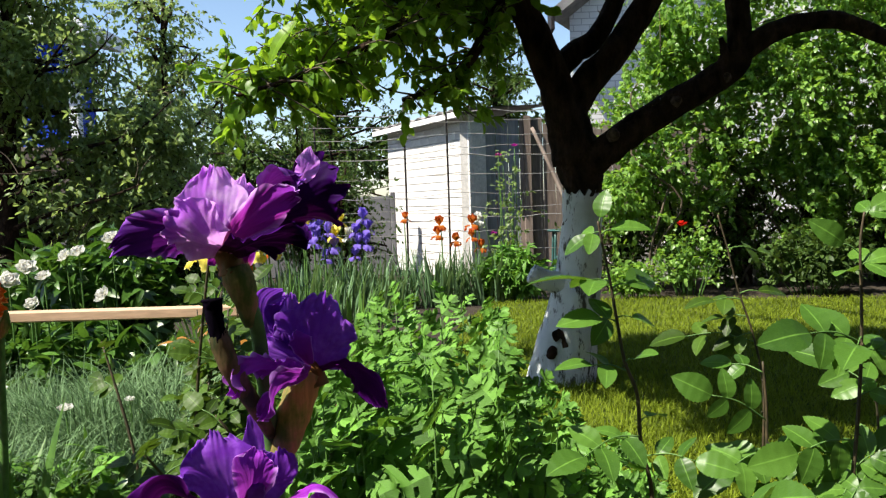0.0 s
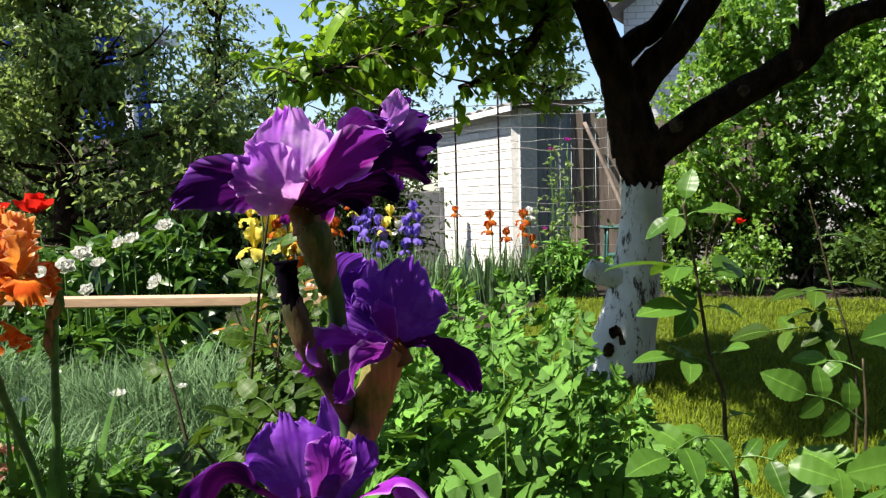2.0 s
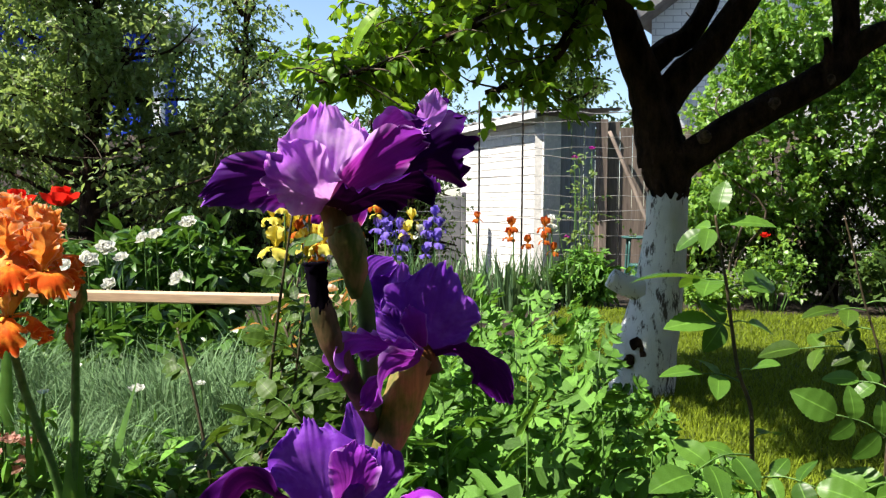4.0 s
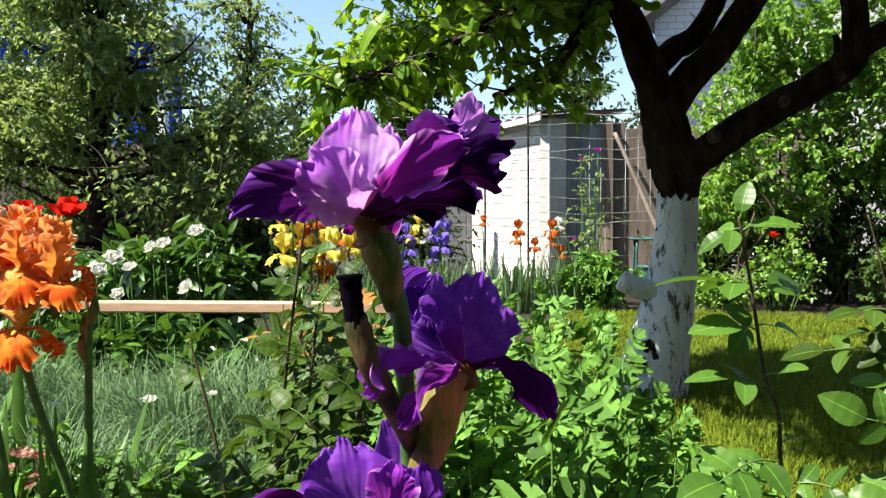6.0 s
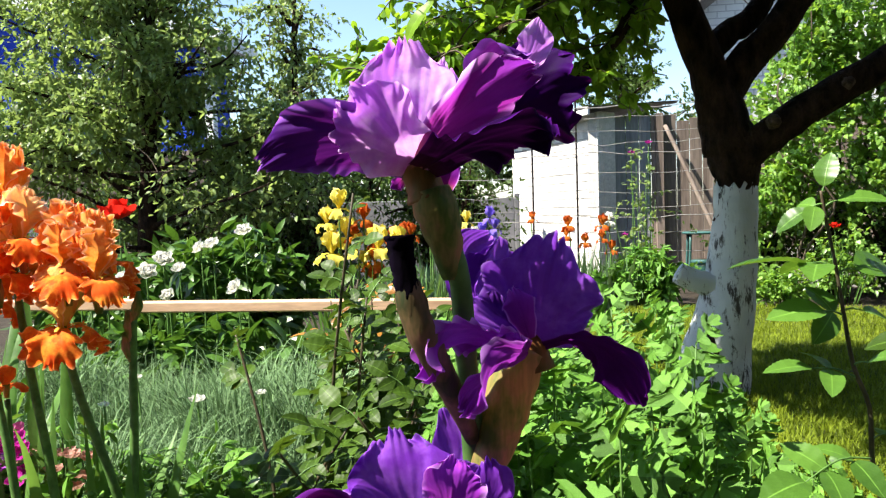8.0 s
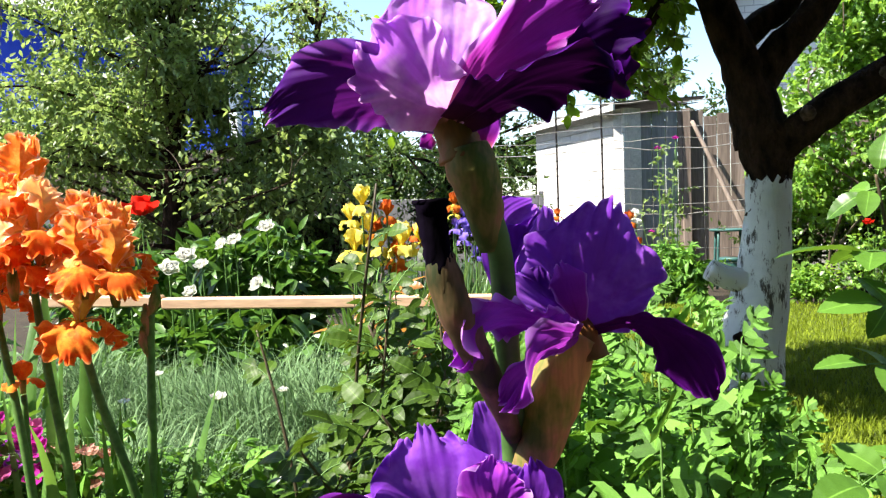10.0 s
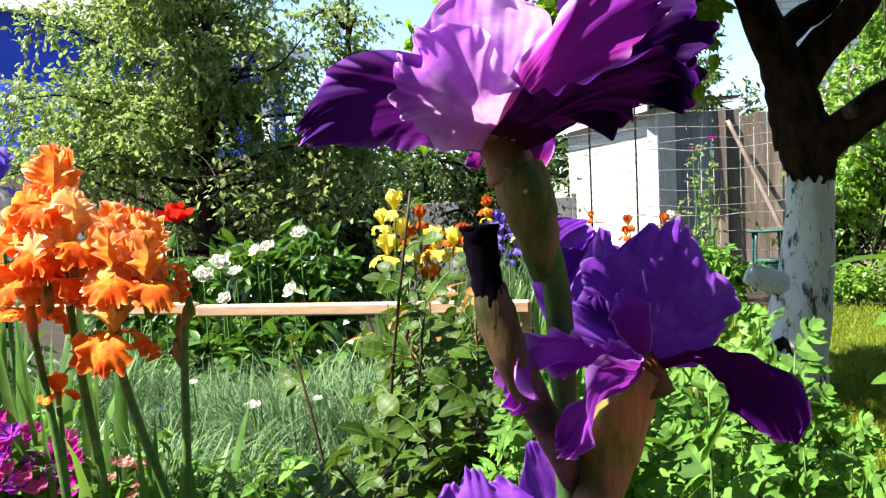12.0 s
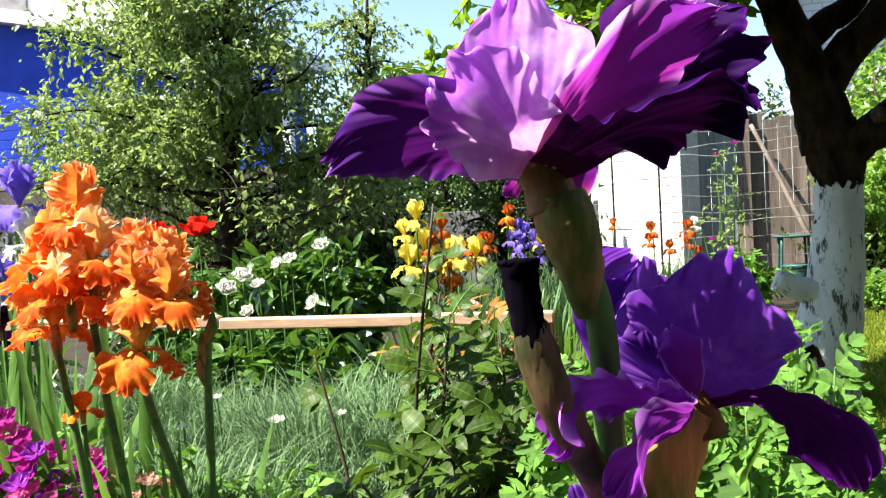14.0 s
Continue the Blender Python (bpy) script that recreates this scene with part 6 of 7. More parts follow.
# ---------- flowers further off ----------
def far_iris(name, label, at, height, size, material, seed, blooms=1, group="", leaves=7, sword="sword", fine=8):
    rng = np.random.default_rng(seed)
    base = (at[0], at[1], 0)
    t = thing(name, label, "iris", base, group)
    part("stem", tube([base, (at[0] + 0.01, at[1], height * 0.5), (at[0], at[1], height)], (0.008, 0.007, 0.005), 6), "stem", t)
    for k in range(blooms):
        z = height - k * size * 1.05 * rng.uniform(0.8, 1.2)
        dx = rng.uniform(-0.25, 0.25) * size if k == 0 else rng.choice((-1, 1)) * size * rng.uniform(0.25, 0.6)
        bloom(t, (at[0] + dx, at[1] - 0.01, z), usual_petals(size * rng.uniform(0.8, 1.15), seed + k, 0.22, 2.4, 1.0), dict(standard=material, fall=material), 0.005, fine, fine + 1, False)
    if leaves:
        th = rng.uniform(0, 6.28, leaves)
        b = np.stack([at[0] + 0.05 * np.cos(th), at[1] + 0.04 * np.sin(th), np.zeros(leaves)], 1)
        part("leaf_clump", blades(b, np.stack([np.cos(th), np.sin(th), 0 * th], 1) * rng.uniform(0.05, 0.3, leaves)[:, None], height * rng.uniform(0.5, 0.85, leaves), np.full(leaves, 0.026), rng.uniform(0, 0.3, leaves), 6, 0.12), sword, t)
    return t


for i, (x, z, b) in enumerate(((-0.443, 0.80, 1), (-0.104, 0.73, 2), (0.023, 0.58, 1), (0.21, 0.73, 3))):
    far_iris("rust_iris", "rust-orange iris in front of the white shed", (x, 7.4), z, 0.10, "rust", 200 + i * 5, b, "rust irises")
far_iris("white_iris", "white iris beside the rust irises", (0.25, 7.5), 0.76, 0.09, "white_petal", 230, 1)
for i, (x, z, m, b) in enumerate(((-1.098, 0.74, "lilac", 3), (-1.0, 0.72, "lilac", 2), (-0.913, 0.80, "yellow", 2), (-0.742, 0.83, "lilac", 4), (-0.843, 0.69, "white_petal", 1), (-0.80, 0.72, "lilac", 2))):
    far_iris("lilac_iris" if m == "lilac" else "pale_iris", {"lilac": "lilac-blue iris spike in the flower bed", "yellow": "yellow iris in the flower bed", "white_petal": "white iris in the flower bed"}[m], (x, 6.5), z, 0.10, m, 240 + i * 6, b, "bed irises")
for i, (x, z, m, b) in enumerate(((-1.403, 0.925, "yellow", 1), (-1.475, 0.84, "yellow", 1), (-1.375, 0.755, "yellow", 1), (-1.468, 0.665, "yellow", 1), (-1.27, 0.86, "rust", 4), (-1.25, 0.70, "yellow", 2), (-1.16, 0.69, "yellow", 1), (-1.31, 0.68, "yellow", 1), (-1.09, 0.70, "yellow", 1))):
    far_iris("yellow_iris" if m == "yellow" else "rust_iris", "yellow iris with several open flowers" if m == "yellow" else "rust-brown iris beside the yellow ones", (x, 4.6 + 0.05 * (i % 3)), z, 0.135 if b == 1 else 0.105, m, 300 + i * 6, b, "yellow irises", 9, "sword_green")
for i, (x, z, m, b) in enumerate(((-1.13, 0.92, "rust", 1), (-1.115, 0.85, "yellow", 1), (-1.05, 0.83, "lilac", 2), (-0.97, 0.80, "lilac", 2), (-1.33, 0.73, "rust", 2), (-1.42, 0.70, "rust", 1), (-1.25, 0.72, "rust", 1))):
    far_iris("mixed_iris", {"rust": "rust-orange iris in the back bed", "yellow": "golden iris in the back bed", "lilac": "violet-blue iris in the back bed"}[m], (x, 6.0), z, 0.10, m, 360 + i * 6, b, "back bed irises")
for i, (x, z, m) in enumerate(((-1.66, 1.00, "lilac"), (-1.69, 0.80, "lilac"), (-1.63, 0.90, "white_petal"), (-1.72, 0.68, "purple_fall"))):
    far_iris("lilac_iris", "pale lilac and white iris beside the orange ones", (x, 1.9), z, 0.10, m, 420 + i, 1, "lilac irises", 5, "sword_green", 26)

for i, (x, y, sx, sy, n, h, w) in enumerate(((-1.35, 7.3, 0.45, 0.3, 120, 0.52, 0.028), (-0.75, 7.2, 0.45, 0.3, 140, 0.55, 0.028), (-0.2, 7.35, 0.4, 0.3, 130, 0.58, 0.028), (0.3, 7.4, 0.3, 0.25, 90, 0.55, 0.026), (-1.0, 6.2, 0.5, 0.3, 110, 0.5, 0.026), (-1.2, 4.9, 0.35, 0.3, 110, 0.55, 0.026), (-0.7, 5.2, 0.3, 0.3, 60, 0.45, 0.026))):
    sword_clump("iris_leaves", "dense clump of grey-green iris leaves", (x, y), (sx, sy), n, h, w, 500 + i, "sword" if i < 5 else "sword_green", "iris clumps")


def round_flower(parent, at, size, material, seed, layers=3, name="flower", label="", tilt=0.0):
    """A many-petalled round flower: rings of cupped petals, tighter toward the heart."""
    rng = np.random.default_rng(seed)
    sh = []
    for k in range(layers):
        n = 5 + k
        for i in range(n):
            el = (12 if layers < 4 else -5) + (68 if layers < 4 else 80) * k / max(1, layers - 1)
            sh.append(set_petal(petal(size * (0.55 - 0.05 * k), size * 0.28, el, el + 60, 0.7, size * 0.03, 2, seed + i + 9 * k, 4, 5, 0.35, 0.6), at, i * 360 / n + k * 31 + rng.uniform(-9, 9)))
    c = Matrix.Translation(at)
    lean = c @ Matrix.Rotation(radians(tilt) * rng.uniform(0.4, 1.0), 4, Vector((rng.uniform(0.2, 1), rng.uniform(-0.6, 0.6), 0)).normalized()) @ c.inverted()
    return part(name, moved(join(sh), lean), material, parent, label)


def flower_on_stem(name, label, category, at, size, material, seed, group="", layers=3, tilt=0.0):
    t = thing(name, label, category, (at[0], at[1], 0), group)
    part("stem", tube([(at[0], at[1], 0), (at[0] + 0.01, at[1], at[2] * 0.6), (at[0], at[1], at[2])], (0.005, 0.004, 0.003), 6), "stem", t)
    round_flower(t, at, size, material, seed, layers, tilt=tilt)
    return t


flower_on_stem("red_poppy", "scarlet poppy above the orange irises", "poppy", (-2.18, 3.6, 0.90), 0.21, "scarlet", 600, "poppies")
flower_on_stem("red_poppy", "scarlet poppy above the orange irises", "poppy", (-2.40, 3.6, 0.89), 0.20, "scarlet", 601, "poppies")
flower_on_stem("red_rose", "deep red rose beside the yellow irises", "rose", (-1.20, 4.62, 0.76), 0.085, "scarlet", 602)
flower_on_stem("red_rose", "scarlet rose in front of the vine", "rose", (2.13, 7.42, 0.66), 0.11, "scarlet", 603)
for i, (x, y, z) in enumerate(((0.46, 7.65, 1.37), (0.40, 7.75, 0.62), (0.62, 7.7, 1.46))):
    flower_on_stem("pink_rose", "small magenta rose on the wire fence", "rose", (x, y, z), 0.07, "magenta", 610 + i, "fence roses", 2)


# ---------- peony ----------
def leafy_bush(name, label, category, at, radius, height, shoots, material, leaf, size, seed, per=9, low=0.3):
    rng = np.random.default_rng(seed)
    t = thing(name, label, category, (at[0], at[1], 0))
    org, d = [], []
    stems = []
    for i in range(shoots):
        th, r = rng.uniform(0, 6.28), math.sqrt(rng.random())
        top = arr((at[0] + radius[0] * r * math.cos(th), at[1] + radius[1] * r * math.sin(th), height * (1 - 0.35 * r * r) * rng.uniform(0.8, 1.05)))
        b = arr((at[0] + 0.4 * radius[0] * r * math.cos(th), at[1] + 0.4 * radius[1] * r * math.sin(th), 0))
        stems.append(tube([b, (b + top) / 2 + (0, 0, 0.03), top], (0.005, 0.004, 0.002), 5))
        for k in range(8):
            s = low + (1 - low) * k / 7
            org.append(b * (1 - s) + top * s)
            a = th + k * 2.4
            d.append((math.cos(a), math.sin(a), 0.25 + 0.5 * s))
    shape, _ = twig_foliage(rng, arr(org), arr(d), rng.uniform(0.08, 0.2, len(org)), per, size, leaf, 0.5, 0.6)
    part("stem", join(stems), "stem", t, kind="stuff")
    part("foliage", shape, material, t, kind="stuff")
    return t


lance = leaf_shape(0.34, 0.2, 0.35, 3)
leafy_bush("peony_bush", "peony bush with glossy dark green divided leaves", "peony", (-1.85, 4.0), (0.52, 0.35), 0.84, 46, "peony", lance, 0.12, 620)
leafy_bush("peony_bush", "peony bush with glossy dark green divided leaves", "peony", (-2.6, 4.1), (0.45, 0.35), 0.70, 36, "peony", lance, 0.11, 621)
for i, (x, y, z) in enumerate(((-1.882, 3.45, 0.70), (-1.70, 3.45, 0.755), (-1.644, 3.45, 0.765), (-2.072, 3.45, 0.615), (-1.836, 3.4, 0.55), (-1.516, 3.5, 0.82), (-1.95, 3.42, 0.65), (-2.20, 3.5, 0.69), (-1.47, 3.3, 0.59), (-2.25, 3.45, 0.61), (-1.79, 3.42, 0.665))):
    flower_on_stem("white_peony", "white peony flower above its dark leaves", "peony flower", (x, y, z), (0.105, 0.075, 0.09)[i % 3], "white_petal", 640 + i * 20, "white peonies", 3, 60)
leafy_bush("peony_bush", "peony bush with dark leaves along the rail", "peony", (-1.75, 3.5), (0.75, 0.22), 0.36, 30, "peony", lance, 0.11, 628)
leafy_bush("bed_shrub", "leafy green perennial in the shade of the rail", "perennial", (-2.6, 2.75), (0.3, 0.12), 0.50, 12, "peony", lance, 0.10, 629)
leafy_bush("bed_shrub", "leafy green perennial behind the orange irises", "perennial", (-2.5, 2.2), (0.3, 0.35), 0.50, 30, "peony", lance, 0.10, 630)
leafy_bush("bed_shrub", "low leafy green perennial at the bed's edge", "perennial", (0.55, 7.35), (0.3, 0.2), 0.5, 30, "mum", lance, 0.09, 622)
leafy_bush("bed_shrub", "low leafy green perennial under the vine", "perennial", (1.65, 7.3), (0.3, 0.2), 0.30, 20, "vine", leaf_shape(0.6, 0.2, 0.2, 2), 0.05, 623)
leafy_bush("bed_shrub", "dark leafy shrub under the vine", "shrub", (3.3, 7.3), (0.5, 0.3), 0.55, 40, "shrub", leaf_shape(0.6, 0.2, 0.2, 2), 0.06, 624)
leafy_bush("bed_shrub", "leafy stems beneath the red rose", "shrub", (2.2, 7.45), (0.35, 0.25), 0.62, 26, "vine", leaf_shape(0.6, 0.2, 0.2, 2), 0.05, 625, 5)
leafy_bush("fence_rose", "thin climbing rose on the wire fence", "rose", (0.55, 7.7), (0.28, 0.1), 1.45, 9, "pear", leaf_shape(0.6, 0.2, 0.2, 2), 0.05, 626, 6)


# ---------- rail, grey-green tuft, small flowers ----------
rail = thing("wooden_rail", "pale wooden plank rail on short posts along the bed", "rail", (-1.2, 2.97, 0))
part("plank", box(-1.72, -0.44, 2.945, 2.995, 0.535, 0.578, 0.006), "wood", rail, "", False)
part("plank", box(-3.0, -1.725, 2.945, 2.995, 0.545, 0.588, 0.006), "wood", rail, "", False)
for x in (-2.98, -0.485):
    part("post", box(x, x + 0.04, 2.998, 3.03, -0.02, 0.55, 0.004), "wood", rail, "", False)


def tuft():
    """Many small cushions whose thin leaves splay out from each heart, with dark hollows between them."""
    rng = np.random.default_rng(700)
    m = 620
    cx, cy = rng.uniform(-2.3, -0.72, m), rng.uniform(1.65, 2.9, m)
    k = ~((cx > -0.95) & (cy < 1.95))
    cx, cy = cx[k], cy[k]
    tall = (0.36 + 0.06 * np.sin(cx * 5) + 0.05 * np.sin(cy * 7 + cx * 3)) * rng.uniform(0.75, 1.12, len(cx))
    pick = rng.integers(len(cx), size=38000)
    n = len(pick)
    th = rng.uniform(0, 6.28, n)
    r = 0.05 * np.sqrt(rng.random(n))
    head = np.stack([np.cos(th), np.sin(th), 0 * th], 1)
    base = np.stack([cx[pick], cy[pick], tall[pick] * rng.uniform(0.0, 0.65, n)], 1) + head * r[:, None]
    return blades(base, head * rng.uniform(0.1, 0.7, n)[:, None], tall[pick] * rng.uniform(0.3, 0.6, n), rng.uniform(0.0028, 0.0055, n), rng.uniform(0, 0.8, n), 4, 0.1)


single("pinks_foliage", tuft(), "pinks", "soft mass of thin grey-green pinks leaves", "perennial", "stuff")
for i, (x, y, z) in enumerate(((-1.10, 2.16, 0.385), (-1.36, 2.3, 0.42), (-1.28, 2.0, 0.41), (-0.93, 2.2, 0.40))):
    flower_on_stem("white_pink", "small white flower over grey-green leaves", "flower", (x, y, z), 0.05 if i == 0 else 0.03, "white_petal", 720 + i, "white pinks", 2)


def petunias():
    rng = np.random.default_rng(730)
    t = leafy_bush("petunia_plant", "low plant thick with magenta and violet flowers", "petunia", (-1.42, 1.62), (0.18, 0.12), 0.44, 30, "mum", leaf_shape(0.5, 0.2, 0.2, 2), 0.045, 731, 6)
    for i in range(64):
        a, r = rng.uniform(0, 6.28), math.sqrt(rng.random())
        at = (-1.40 + 0.24 * r * math.cos(a), 1.54 + 0.11 * r * math.sin(a), 0.51 - 0.10 * r + rng.uniform(-0.08, 0.04))
        round_flower(t, at, rng.uniform(0.045, 0.065), ("magenta", "magenta", "violet_curl", "magenta", "pink_petal")[i % 5], 740 + i, 1, tilt=50)
    t = leafy_bush("faded_plant", "small plant with faded pink flower heads", "perennial", (-1.14, 1.62), (0.10, 0.08), 0.42, 16, "mum", leaf_shape(0.4, 0.2, 0.2, 2), 0.04, 732, 5)
    for i in range(12):
        a, r = rng.uniform(0, 6.28), math.sqrt(rng.random())
        round_flower(t, (-1.14 + 0.1 * r * math.cos(a), 1.58 + 0.07 * r * math.sin(a), 0.46 - 0.1 * r + rng.uniform(-0.05, 0.04)), 0.04, "faded", 790 + i, 1)


petunias()
for k, (x, y, rx, h) in enumerate(((-1.15, 1.72, 0.25, 0.30), (-0.85, 1.55, 0.2, 0.30), (-0.95, 1.85, 0.2, 0.28))):
    leafy_bush("bed_weed", "low yellow-green leafy growth in the flower bed", "weed", (x, y), (rx, 0.16), h, 20, "mum" if k in (0, 2) else "peony", leaf_shape(0.5, 0.2, 0.3, 2), 0.05, 735 + k, 6)


# ---------- chrysanthemum foliage ----------
LOBED = [mesh_data("leaf", lobed_leaf(s), "mum") for s in range(3)]
ROSE_LEAF = {m: [mesh_data("leaflet", toothed_leaf(0.60 + 0.05 * s, 0.16, 0.25 + 0.1 * s, 11, s), m) for s in range(3)] for m in ("rose", "rose_dark", "rose_red")}


def frame_of(at, along, up, size):
    y = Vector(along).normalized()
    x = y.cross(Vector(up)).normalized()
    z = x.cross(y)
    m = Matrix((x, y, z)).transposed().to_4x4()
    return Matrix.Translation(at) @ m @ Matrix.Scale(size, 4)


def leaf_object(name, mesh, parent, m):
    ob = new(name, mesh)
    ob.parent = parent
    ob.matrix_local = Matrix.Translation(-Vector(ORIGIN[parent])) @ m
    return ob


def mums():
    rng = np.random.default_rng(800)
    spots = []
    for i in range(48):
        x, y = rng.uniform(-0.24, 0.46), rng.uniform(1.12, 2.0)
        spots.append((x, y, 0.60 + 0.13 * math.sin(3 * x + 1.2) + 0.03 * (y - 1.2) + rng.uniform(-0.08, 0.06)))
    spots += [(0.07, 1.30, 0.76), (-0.01, 1.32, 0.73), (0.20, 1.30, 0.64), (-0.19, 1.3, 0.69), (-0.10, 1.25, 0.68), (0.14, 1.26, 0.60), (0.02, 1.18, 0.60)]
    for i, (x, y, h) in enumerate(spots):
        h = min(h, float(np.interp(x, [-0.4, 0.02, 0.10, 0.18, 0.24, 0.30, 0.46], [0.72, 0.72, 0.68, 0.60, 0.50, 0.40, 0.34])) + rng.uniform(-0.05, 0.02))
        t = thing("chrysanthemum", "leafy chrysanthemum shoot with bright green lobed leaves, not in flower", "chrysanthemum", (x, y, 0), "chrysanthemum shoots")
        lx, ly = rng.normal(0, 0.03, 2)
        part("stem", tube([(x, y, -0.01), (x + lx * 0.5, y + ly * 0.5, h * 0.5), (x + lx, y + ly, h)], (0.0028, 0.0024, 0.001), 6), "stem", t)
        near = y < 1.5
        P, A, U, S = [], [], [], []
        for k in range(20):
            s = 0.34 + 0.66 * k / 19
            az = k * 2.4 + i
            el = -0.40 + 0.50 * s + (1.5 * (s - 0.8) / 0.2 if s > 0.8 else 0) + rng.normal(0, 0.28)
            size = 0.092 * (1.0 - 0.45 * max(0, (s - 0.75) / 0.25)) * rng.uniform(0.8, 1.15)
            at = (x + lx * s, y + ly * s, h * s)
            along = (math.cos(az), math.sin(az), el)
            up = (rng.normal(-0.4, 0.5), rng.normal(-0.55, 0.5), 0.85)
            if near:
                leaf_object("leaf", LOBED[k % 3], t, frame_of(at, along, up, size))
            else:
                P.append(at), A.append(along), U.append(up), S.append(size)
        if P:
            part("foliage", scattered(lobed_leaf(i % 3), arr(P), arr(A), arr(U), arr(S)), "mum", t, kind="stuff")


mums()


# ---------- roses ----------
def compound_leaf(parent, at, tip, size, material, rng, leaflets=5, face=0.45):
    """A rose leaf: a thin stalk that arches out, leaflets in pairs and one at the tip; face: how far it turns to the path."""
    at, tip = Vector(at), Vector(tip)
    hd = (tip - at).normalized()
    length = (tip - at).length
    mid = (at + tip) / 2 + Vector((0, 0, 0.10 * length))
    stalk = part("leaf_stalk", tube([at, mid, tip], (0.0016, 0.0013, 0.0009), 5), "stem", parent)
    n = Vector((rng.normal(-0.28, 0.15), -face * 0.9, 1.1 - face))
    n = (n - hd * n.dot(hd)).normalized()
    side = hd.cross(n)
    spots = [(1.0, 0)] + [(s, sg) for s in ((0.72, 0.30) if leaflets == 5 else (0.6,) if leaflets == 3 else (0.78, 0.5, 0.26)) for sg in (-1, 1)]
    for s, sg in spots[:leaflets]:
        p = at * (1 - s) ** 2 + mid * 2 * s * (1 - s) + tip * s * s
        d = hd * (1.0 if sg == 0 else 0.45) + side * sg * 0.95 + Vector((rng.normal(0, 0.12), rng.normal(0, 0.12), -0.08 + rng.normal(0, 0.10)))
        up = n + Vector((rng.normal(0, 0.22), rng.normal(0, 0.22), rng.normal(0, 0.15)))
        leaf_object("leaflet", ROSE_LEAF[material][int(rng.integers(3))], stalk, frame_of(p, d, up, size * (1.15 if sg == 0 else 0.85) * rng.uniform(0.85, 1.12)))


def rose_cane(name, label, pts, seed, material="rose", spacing=0.065, start=0.45, size=0.064, length=0.08, chosen=(), group="", r=0.0042):
    """chosen: leaves set one by one, (x, z) at the cane, (x, z) at the stalk's end, size, leaflets, face, step back."""
    rng = np.random.default_rng(seed)
    t = thing(name, label, "rose", pts[0], group)
    cane = part("cane", tube(pts, np.linspace(r, r * 0.45, len(pts)), 8, 0.08, seed), "cane", t)
    p = arr(pts)
    seg = np.linalg.norm(np.diff(p, axis=0), axis=1)
    total, cum = seg.sum(), np.concatenate([[0], np.cumsum(seg)])

    def point(s):
        return [float(np.interp(s, cum, p[:, k])) for k in range(3)]

    s, k = total * start, 0
    for x0, z0, x1, z1, sz, nl, face, back in chosen:
        y = float(np.interp(z0, p[:, 2], p[:, 1]))
        x0 = float(np.interp(z0, p[:, 2], p[:, 0]))
        compound_leaf(cane, (x0, y, z0), (x1, y + back, z1), sz, material, rng, nl, face)
    if spacing:
        while s < total:
            a, ln = seed + k * 2.4 + rng.uniform(-0.3, 0.3), length * rng.uniform(0.8, 1.3)
            q = Vector(point(s))
            compound_leaf(cane, q, q + Vector((math.cos(a), math.sin(a), 0.25 + 0.5 * (s / total > 0.9) + rng.normal(0, 0.15))) * ln, size * rng.uniform(0.8, 1.15), material, rng, 5 if rng.random() < 0.75 else 7)
            s, k = s + spacing * rng.uniform(0.8, 1.2), k + 1
    for j in range(int(total / 0.05)):
        q = arr(point(total * rng.uniform(0.1, 0.95)))
        a = rng.uniform(0, 6.28)
        part("thorn", tube([q, q + (0.004 * math.cos(a), 0.004 * math.sin(a), -0.001), q + (0.008 * math.cos(a), 0.008 * math.sin(a), -0.003)], (0.0018, 0.0011, 0.0002), 4), "cane", cane)
    return t


LBL = "rose cane with matt green toothed leaves, no flowers"
rose_cane("rose_cane", LBL, [(0.38, 1.29, 0), (0.365, 1.28, 0.40), (0.345, 1.28, 0.513), (0.340, 1.28, 0.603), (0.319, 1.28, 0.663), (0.306, 1.28, 0.742), (0.297, 1.28, 0.801), (0.284, 1.28, 0.87), (0.278, 1.28, 0.907)], 901, "rose", 0, 0, chosen=(
    (0.346, 0.531, 0.232, 0.526, 0.074, 5, 0.70, -0.09), (0.349, 0.555, 0.362, 0.560, 0.056, 1, 0.7, 0.02), (0.348, 0.495, 0.424, 0.501, 0.060, 5, 0.6, -0.05),
    (0.323, 0.645, 0.262, 0.660, 0.066, 3, 0.35, -0.01), (0.314, 0.663, 0.332, 0.671, 0.045, 1, 0.4, -0.02), (0.305, 0.732, 0.280, 0.740, 0.066, 3, 0.6, -0.01),
    (0.310, 0.740, 0.336, 0.738, 0.05, 1, 0.3, 0.01), (0.297, 0.801, 0.255, 0.806, 0.080, 3, 0.12, -0.01), (0.302, 0.791, 0.330, 0.795, 0.075, 1, 0.6, 0.02), (0.281, 0.889, 0.262, 0.882, 0.048, 3, 0.4, 0.0), (0.280, 0.900, 0.282, 0.913, 0.045, 1, 0.8, 0.0), (0.283, 0.884, 0.300, 0.893, 0.055, 1, 0.5, 0.0)), group="rose canes")
rose_cane("rose_cane", LBL, [(0.58, 1.31, 0), (0.572, 1.30, 0.407), (0.57, 1.30, 0.49), (0.57, 1.30, 0.572), (0.564, 1.30, 0.652)], 902, "rose", 0, 0, chosen=(
    (0.565, 0.547, 0.472, 0.597, 0.062, 5, 0.75, -0.01), (0.569, 0.491, 0.500, 0.470, 0.075, 5, 0.6, -0.02), (0.569, 0.460, 0.530, 0.425, 0.065, 3, 0.6, -0.03), (0.569, 0.501, 0.605, 0.480, 0.06, 3, 0.6, -0.02), (0.566, 0.632, 0.520, 0.643, 0.05, 3, 0.3, 0.03)), group="rose canes")
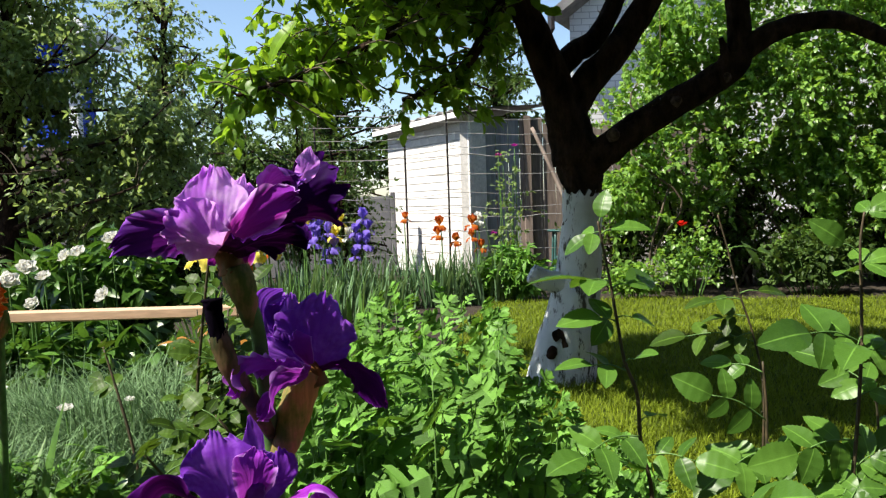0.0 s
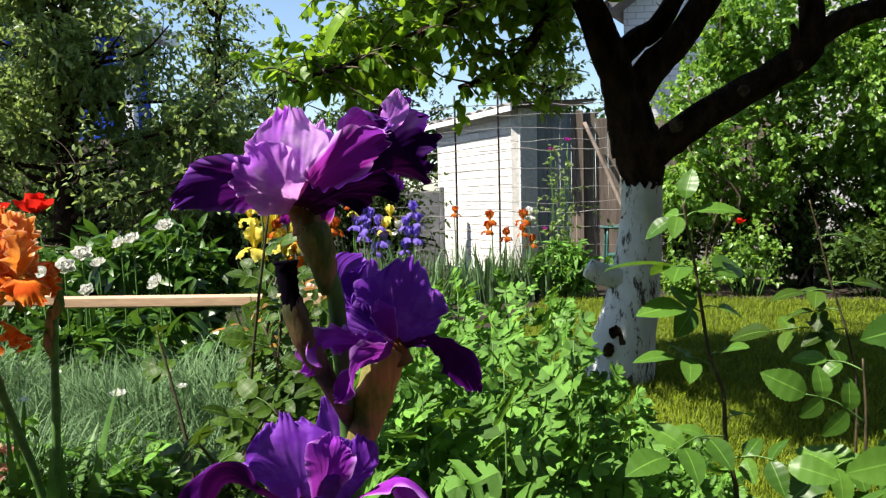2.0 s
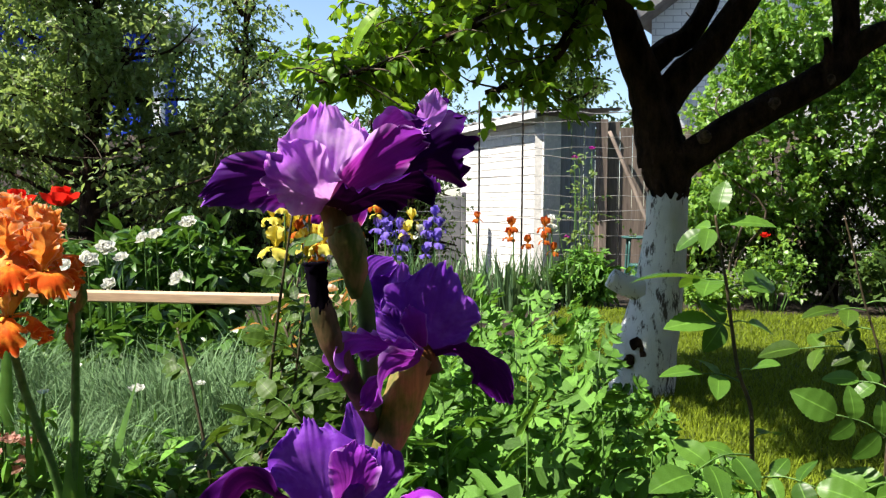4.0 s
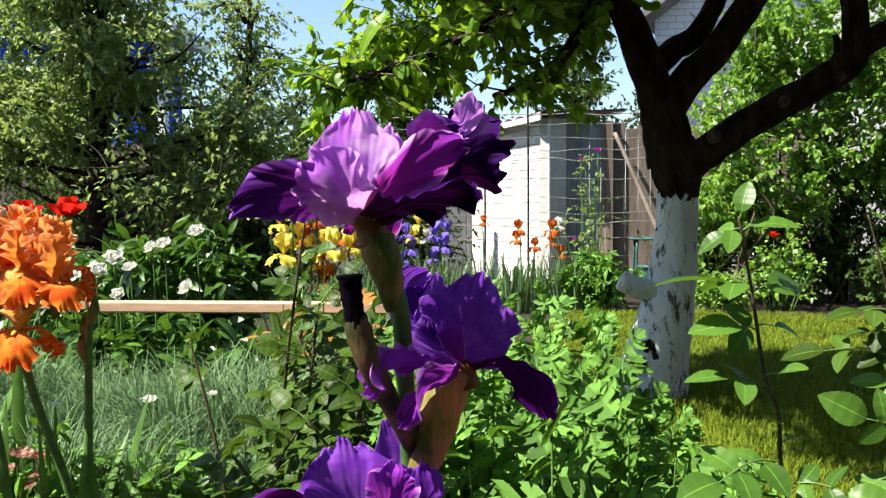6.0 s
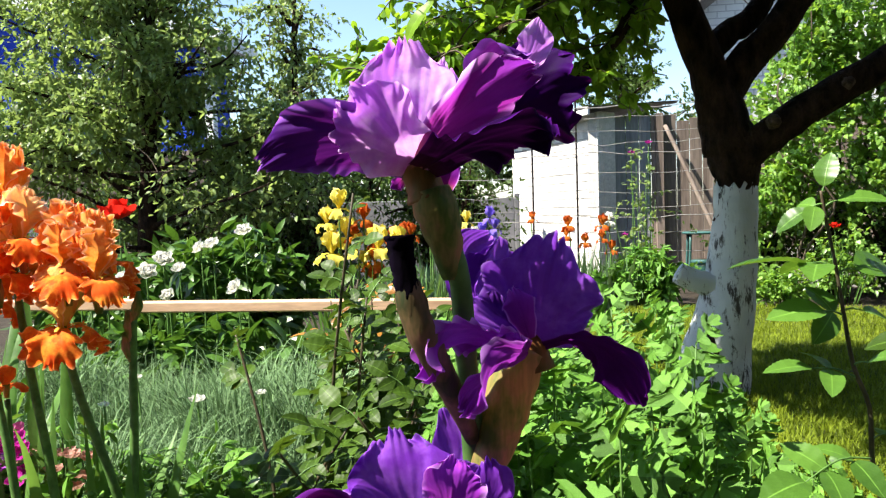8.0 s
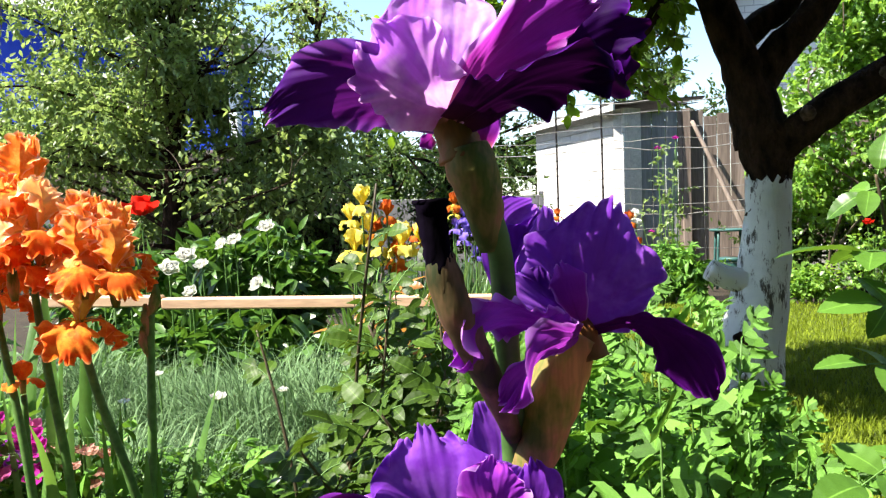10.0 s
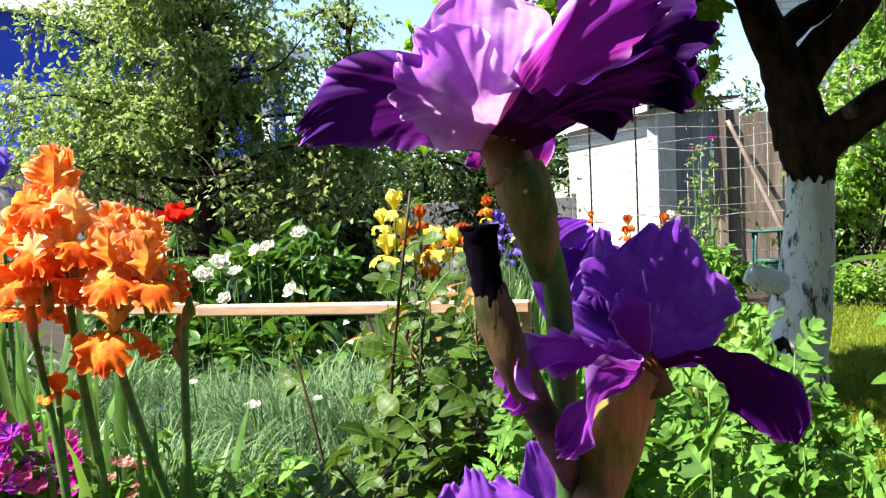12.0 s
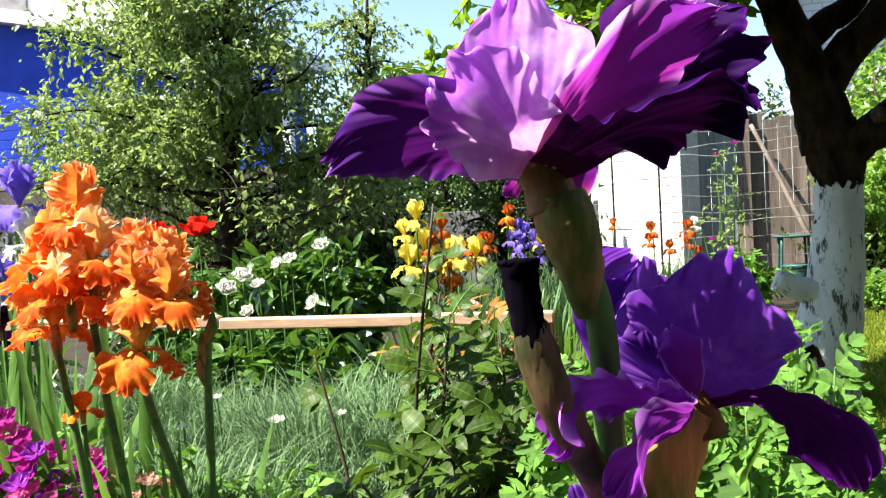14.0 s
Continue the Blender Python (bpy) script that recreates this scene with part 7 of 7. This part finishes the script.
rose_cane("rose_cane", "thin arching rose cane with a few dark leaves", [(0.65, 1.5, 0), (0.637, 1.5, 0.33), (0.641, 1.5, 0.541), (0.623, 1.5, 0.656), (0.591, 1.5, 0.759), (0.569, 1.5, 0.85), (0.553, 1.5, 0.906)], 903, "rose_dark", 0, 0, chosen=(
    (0.596, 0.736, 0.546, 0.735, 0.058, 3, 0.15, 0.0), (0.607, 0.702, 0.568, 0.697, 0.055, 3, 0.5, 0.02), (0.612, 0.668, 0.584, 0.657, 0.05, 3, 0.5, 0.0), (0.596, 0.748, 0.632, 0.752, 0.05, 1, 0.2, 0.0), (0.623, 0.650, 0.500, 0.656, 0.06, 5, 0.45, 0.05), (0.575, 0.838, 0.640, 0.830, 0.055, 3, 0.55, 0.02)), group="rose canes", r=0.003)
rose_cane("rose_cane", LBL, [(0.69, 1.26, 0), (0.695, 1.25, 0.423), (0.70, 1.25, 0.503), (0.707, 1.25, 0.60), (0.711, 1.25, 0.696), (0.710, 1.25, 0.792), (0.709, 1.25, 0.858), (0.716, 1.25, 0.91)], 904, "rose", 0, 0, chosen=(
    (0.71, 0.839, 0.682, 0.858, 0.066, 1, 0.5, 0.0), (0.71, 0.811, 0.695, 0.812, 0.066, 1, 0.35, -0.01), (0.71, 0.820, 0.722, 0.826, 0.066, 3, 0.45, 0.0), (0.711, 0.690, 0.617, 0.712, 0.086, 5, 0.6, -0.02), (0.701, 0.523, 0.600, 0.506, 0.078, 5, 0.72, -0.01),
    (0.711, 0.700, 0.690, 0.692, 0.070, 1, 0.7, -0.03), (0.711, 0.677, 0.735, 0.676, 0.064, 3, 0.6, 0.0), (0.699, 0.474, 0.735, 0.500, 0.070, 5, 0.6, 0.0), (0.697, 0.454, 0.665, 0.440, 0.068, 5, 0.6, -0.03), (0.707, 0.600, 0.735, 0.606, 0.060, 3, 0.35, 0.0), (0.701, 0.493, 0.580, 0.478, 0.074, 5, 0.55, 0.05), (0.716, 0.90, 0.728, 0.915, 0.05, 3, 0.4, 0.0)), group="rose canes")
rose_cane("rose_cane", LBL, [(0.50, 1.19, 0), (0.49, 1.19, 0.26), (0.47, 1.19, 0.44)], 905, "rose", 0.06, 0.66, 0.066, group="rose canes")
rose_cane("rose_cane", LBL, [(0.80, 1.36, 0), (0.80, 1.36, 0.40), (0.79, 1.36, 0.60)], 906, "rose", 0.07, 0.6, 0.070, group="rose canes")
rose_cane("rose_cane", LBL, [(0.66, 1.18, 0), (0.65, 1.18, 0.24), (0.64, 1.18, 0.43)], 907, "rose", 0.06, 0.66, 0.070, group="rose canes")
LBL2 = "rose bush cane with dark glossy leaves"
for k, (x, y, h, lx) in enumerate(((-0.70, 1.78, 0.70, -0.15), (-0.60, 1.75, 0.95, 0.0), (-0.52, 1.70, 0.72, 0.04), (-0.50, 1.85, 0.70, 0.03), (-0.44, 1.65, 0.66, 0.02), (-0.56, 1.62, 0.60, -0.02), (-0.54, 1.95, 0.72, 0.0), (-0.42, 1.9, 0.70, 0.05), (-0.62, 1.95, 0.74, -0.03), (-0.36, 1.75, 0.60, 0.04), (-0.52, 1.55, 0.55, 0.0), (-0.40, 1.80, 0.66, 0.0), (-0.48, 1.72, 0.62, 0.0), (-0.60, 1.82, 0.58, 0.02), (-0.38, 1.62, 0.52, 0.0), (-0.58, 1.70, 0.52, 0.0), (-0.30, 1.85, 0.62, 0.0), (-0.46, 2.0, 0.74, 0.0), (-0.34, 1.50, 0.42, 0.0), (-0.44, 1.45, 0.40, 0.0), (-0.30, 1.62, 0.50, 0.0), (-0.26, 1.70, 0.56, 0.0), (-0.50, 2.12, 0.70, 0.0), (-0.36, 2.10, 0.66, 0.0))):
    rose_cane("rose_cane", LBL2, [(x, y, 0), (x + lx * 0.4 + 0.03 * math.sin(k * 2.3), y + 0.03 * math.cos(k * 3.1), h * 0.5), (x + lx + 0.10 * math.sin(k * 1.7), y + 0.08 * math.cos(k * 2.9), h * (0.9 + 0.1 * math.sin(k)))], 920 + k, "rose_dark", 0.029 if k > 1 else 0.075, 0.40 if k else 0.8, 0.047 if k != 1 else 0.035, 0.055 if k != 1 else 0.045, group="dark rose canes", r=0.0055)
for k, (x, y, h) in enumerate(((-0.72, 2.2, 0.66), (-0.62, 2.25, 0.70), (-0.50, 2.2, 0.68))):
    rose_cane("rose_cane", "young rose shoot with coppery red leaves", [(x, y, 0), (x + 0.01, y, h * 0.5), (x, y, h)], 950 + k, "rose_red", 0.06, 0.75, 0.05, 0.06, group="coppery rose shoots")
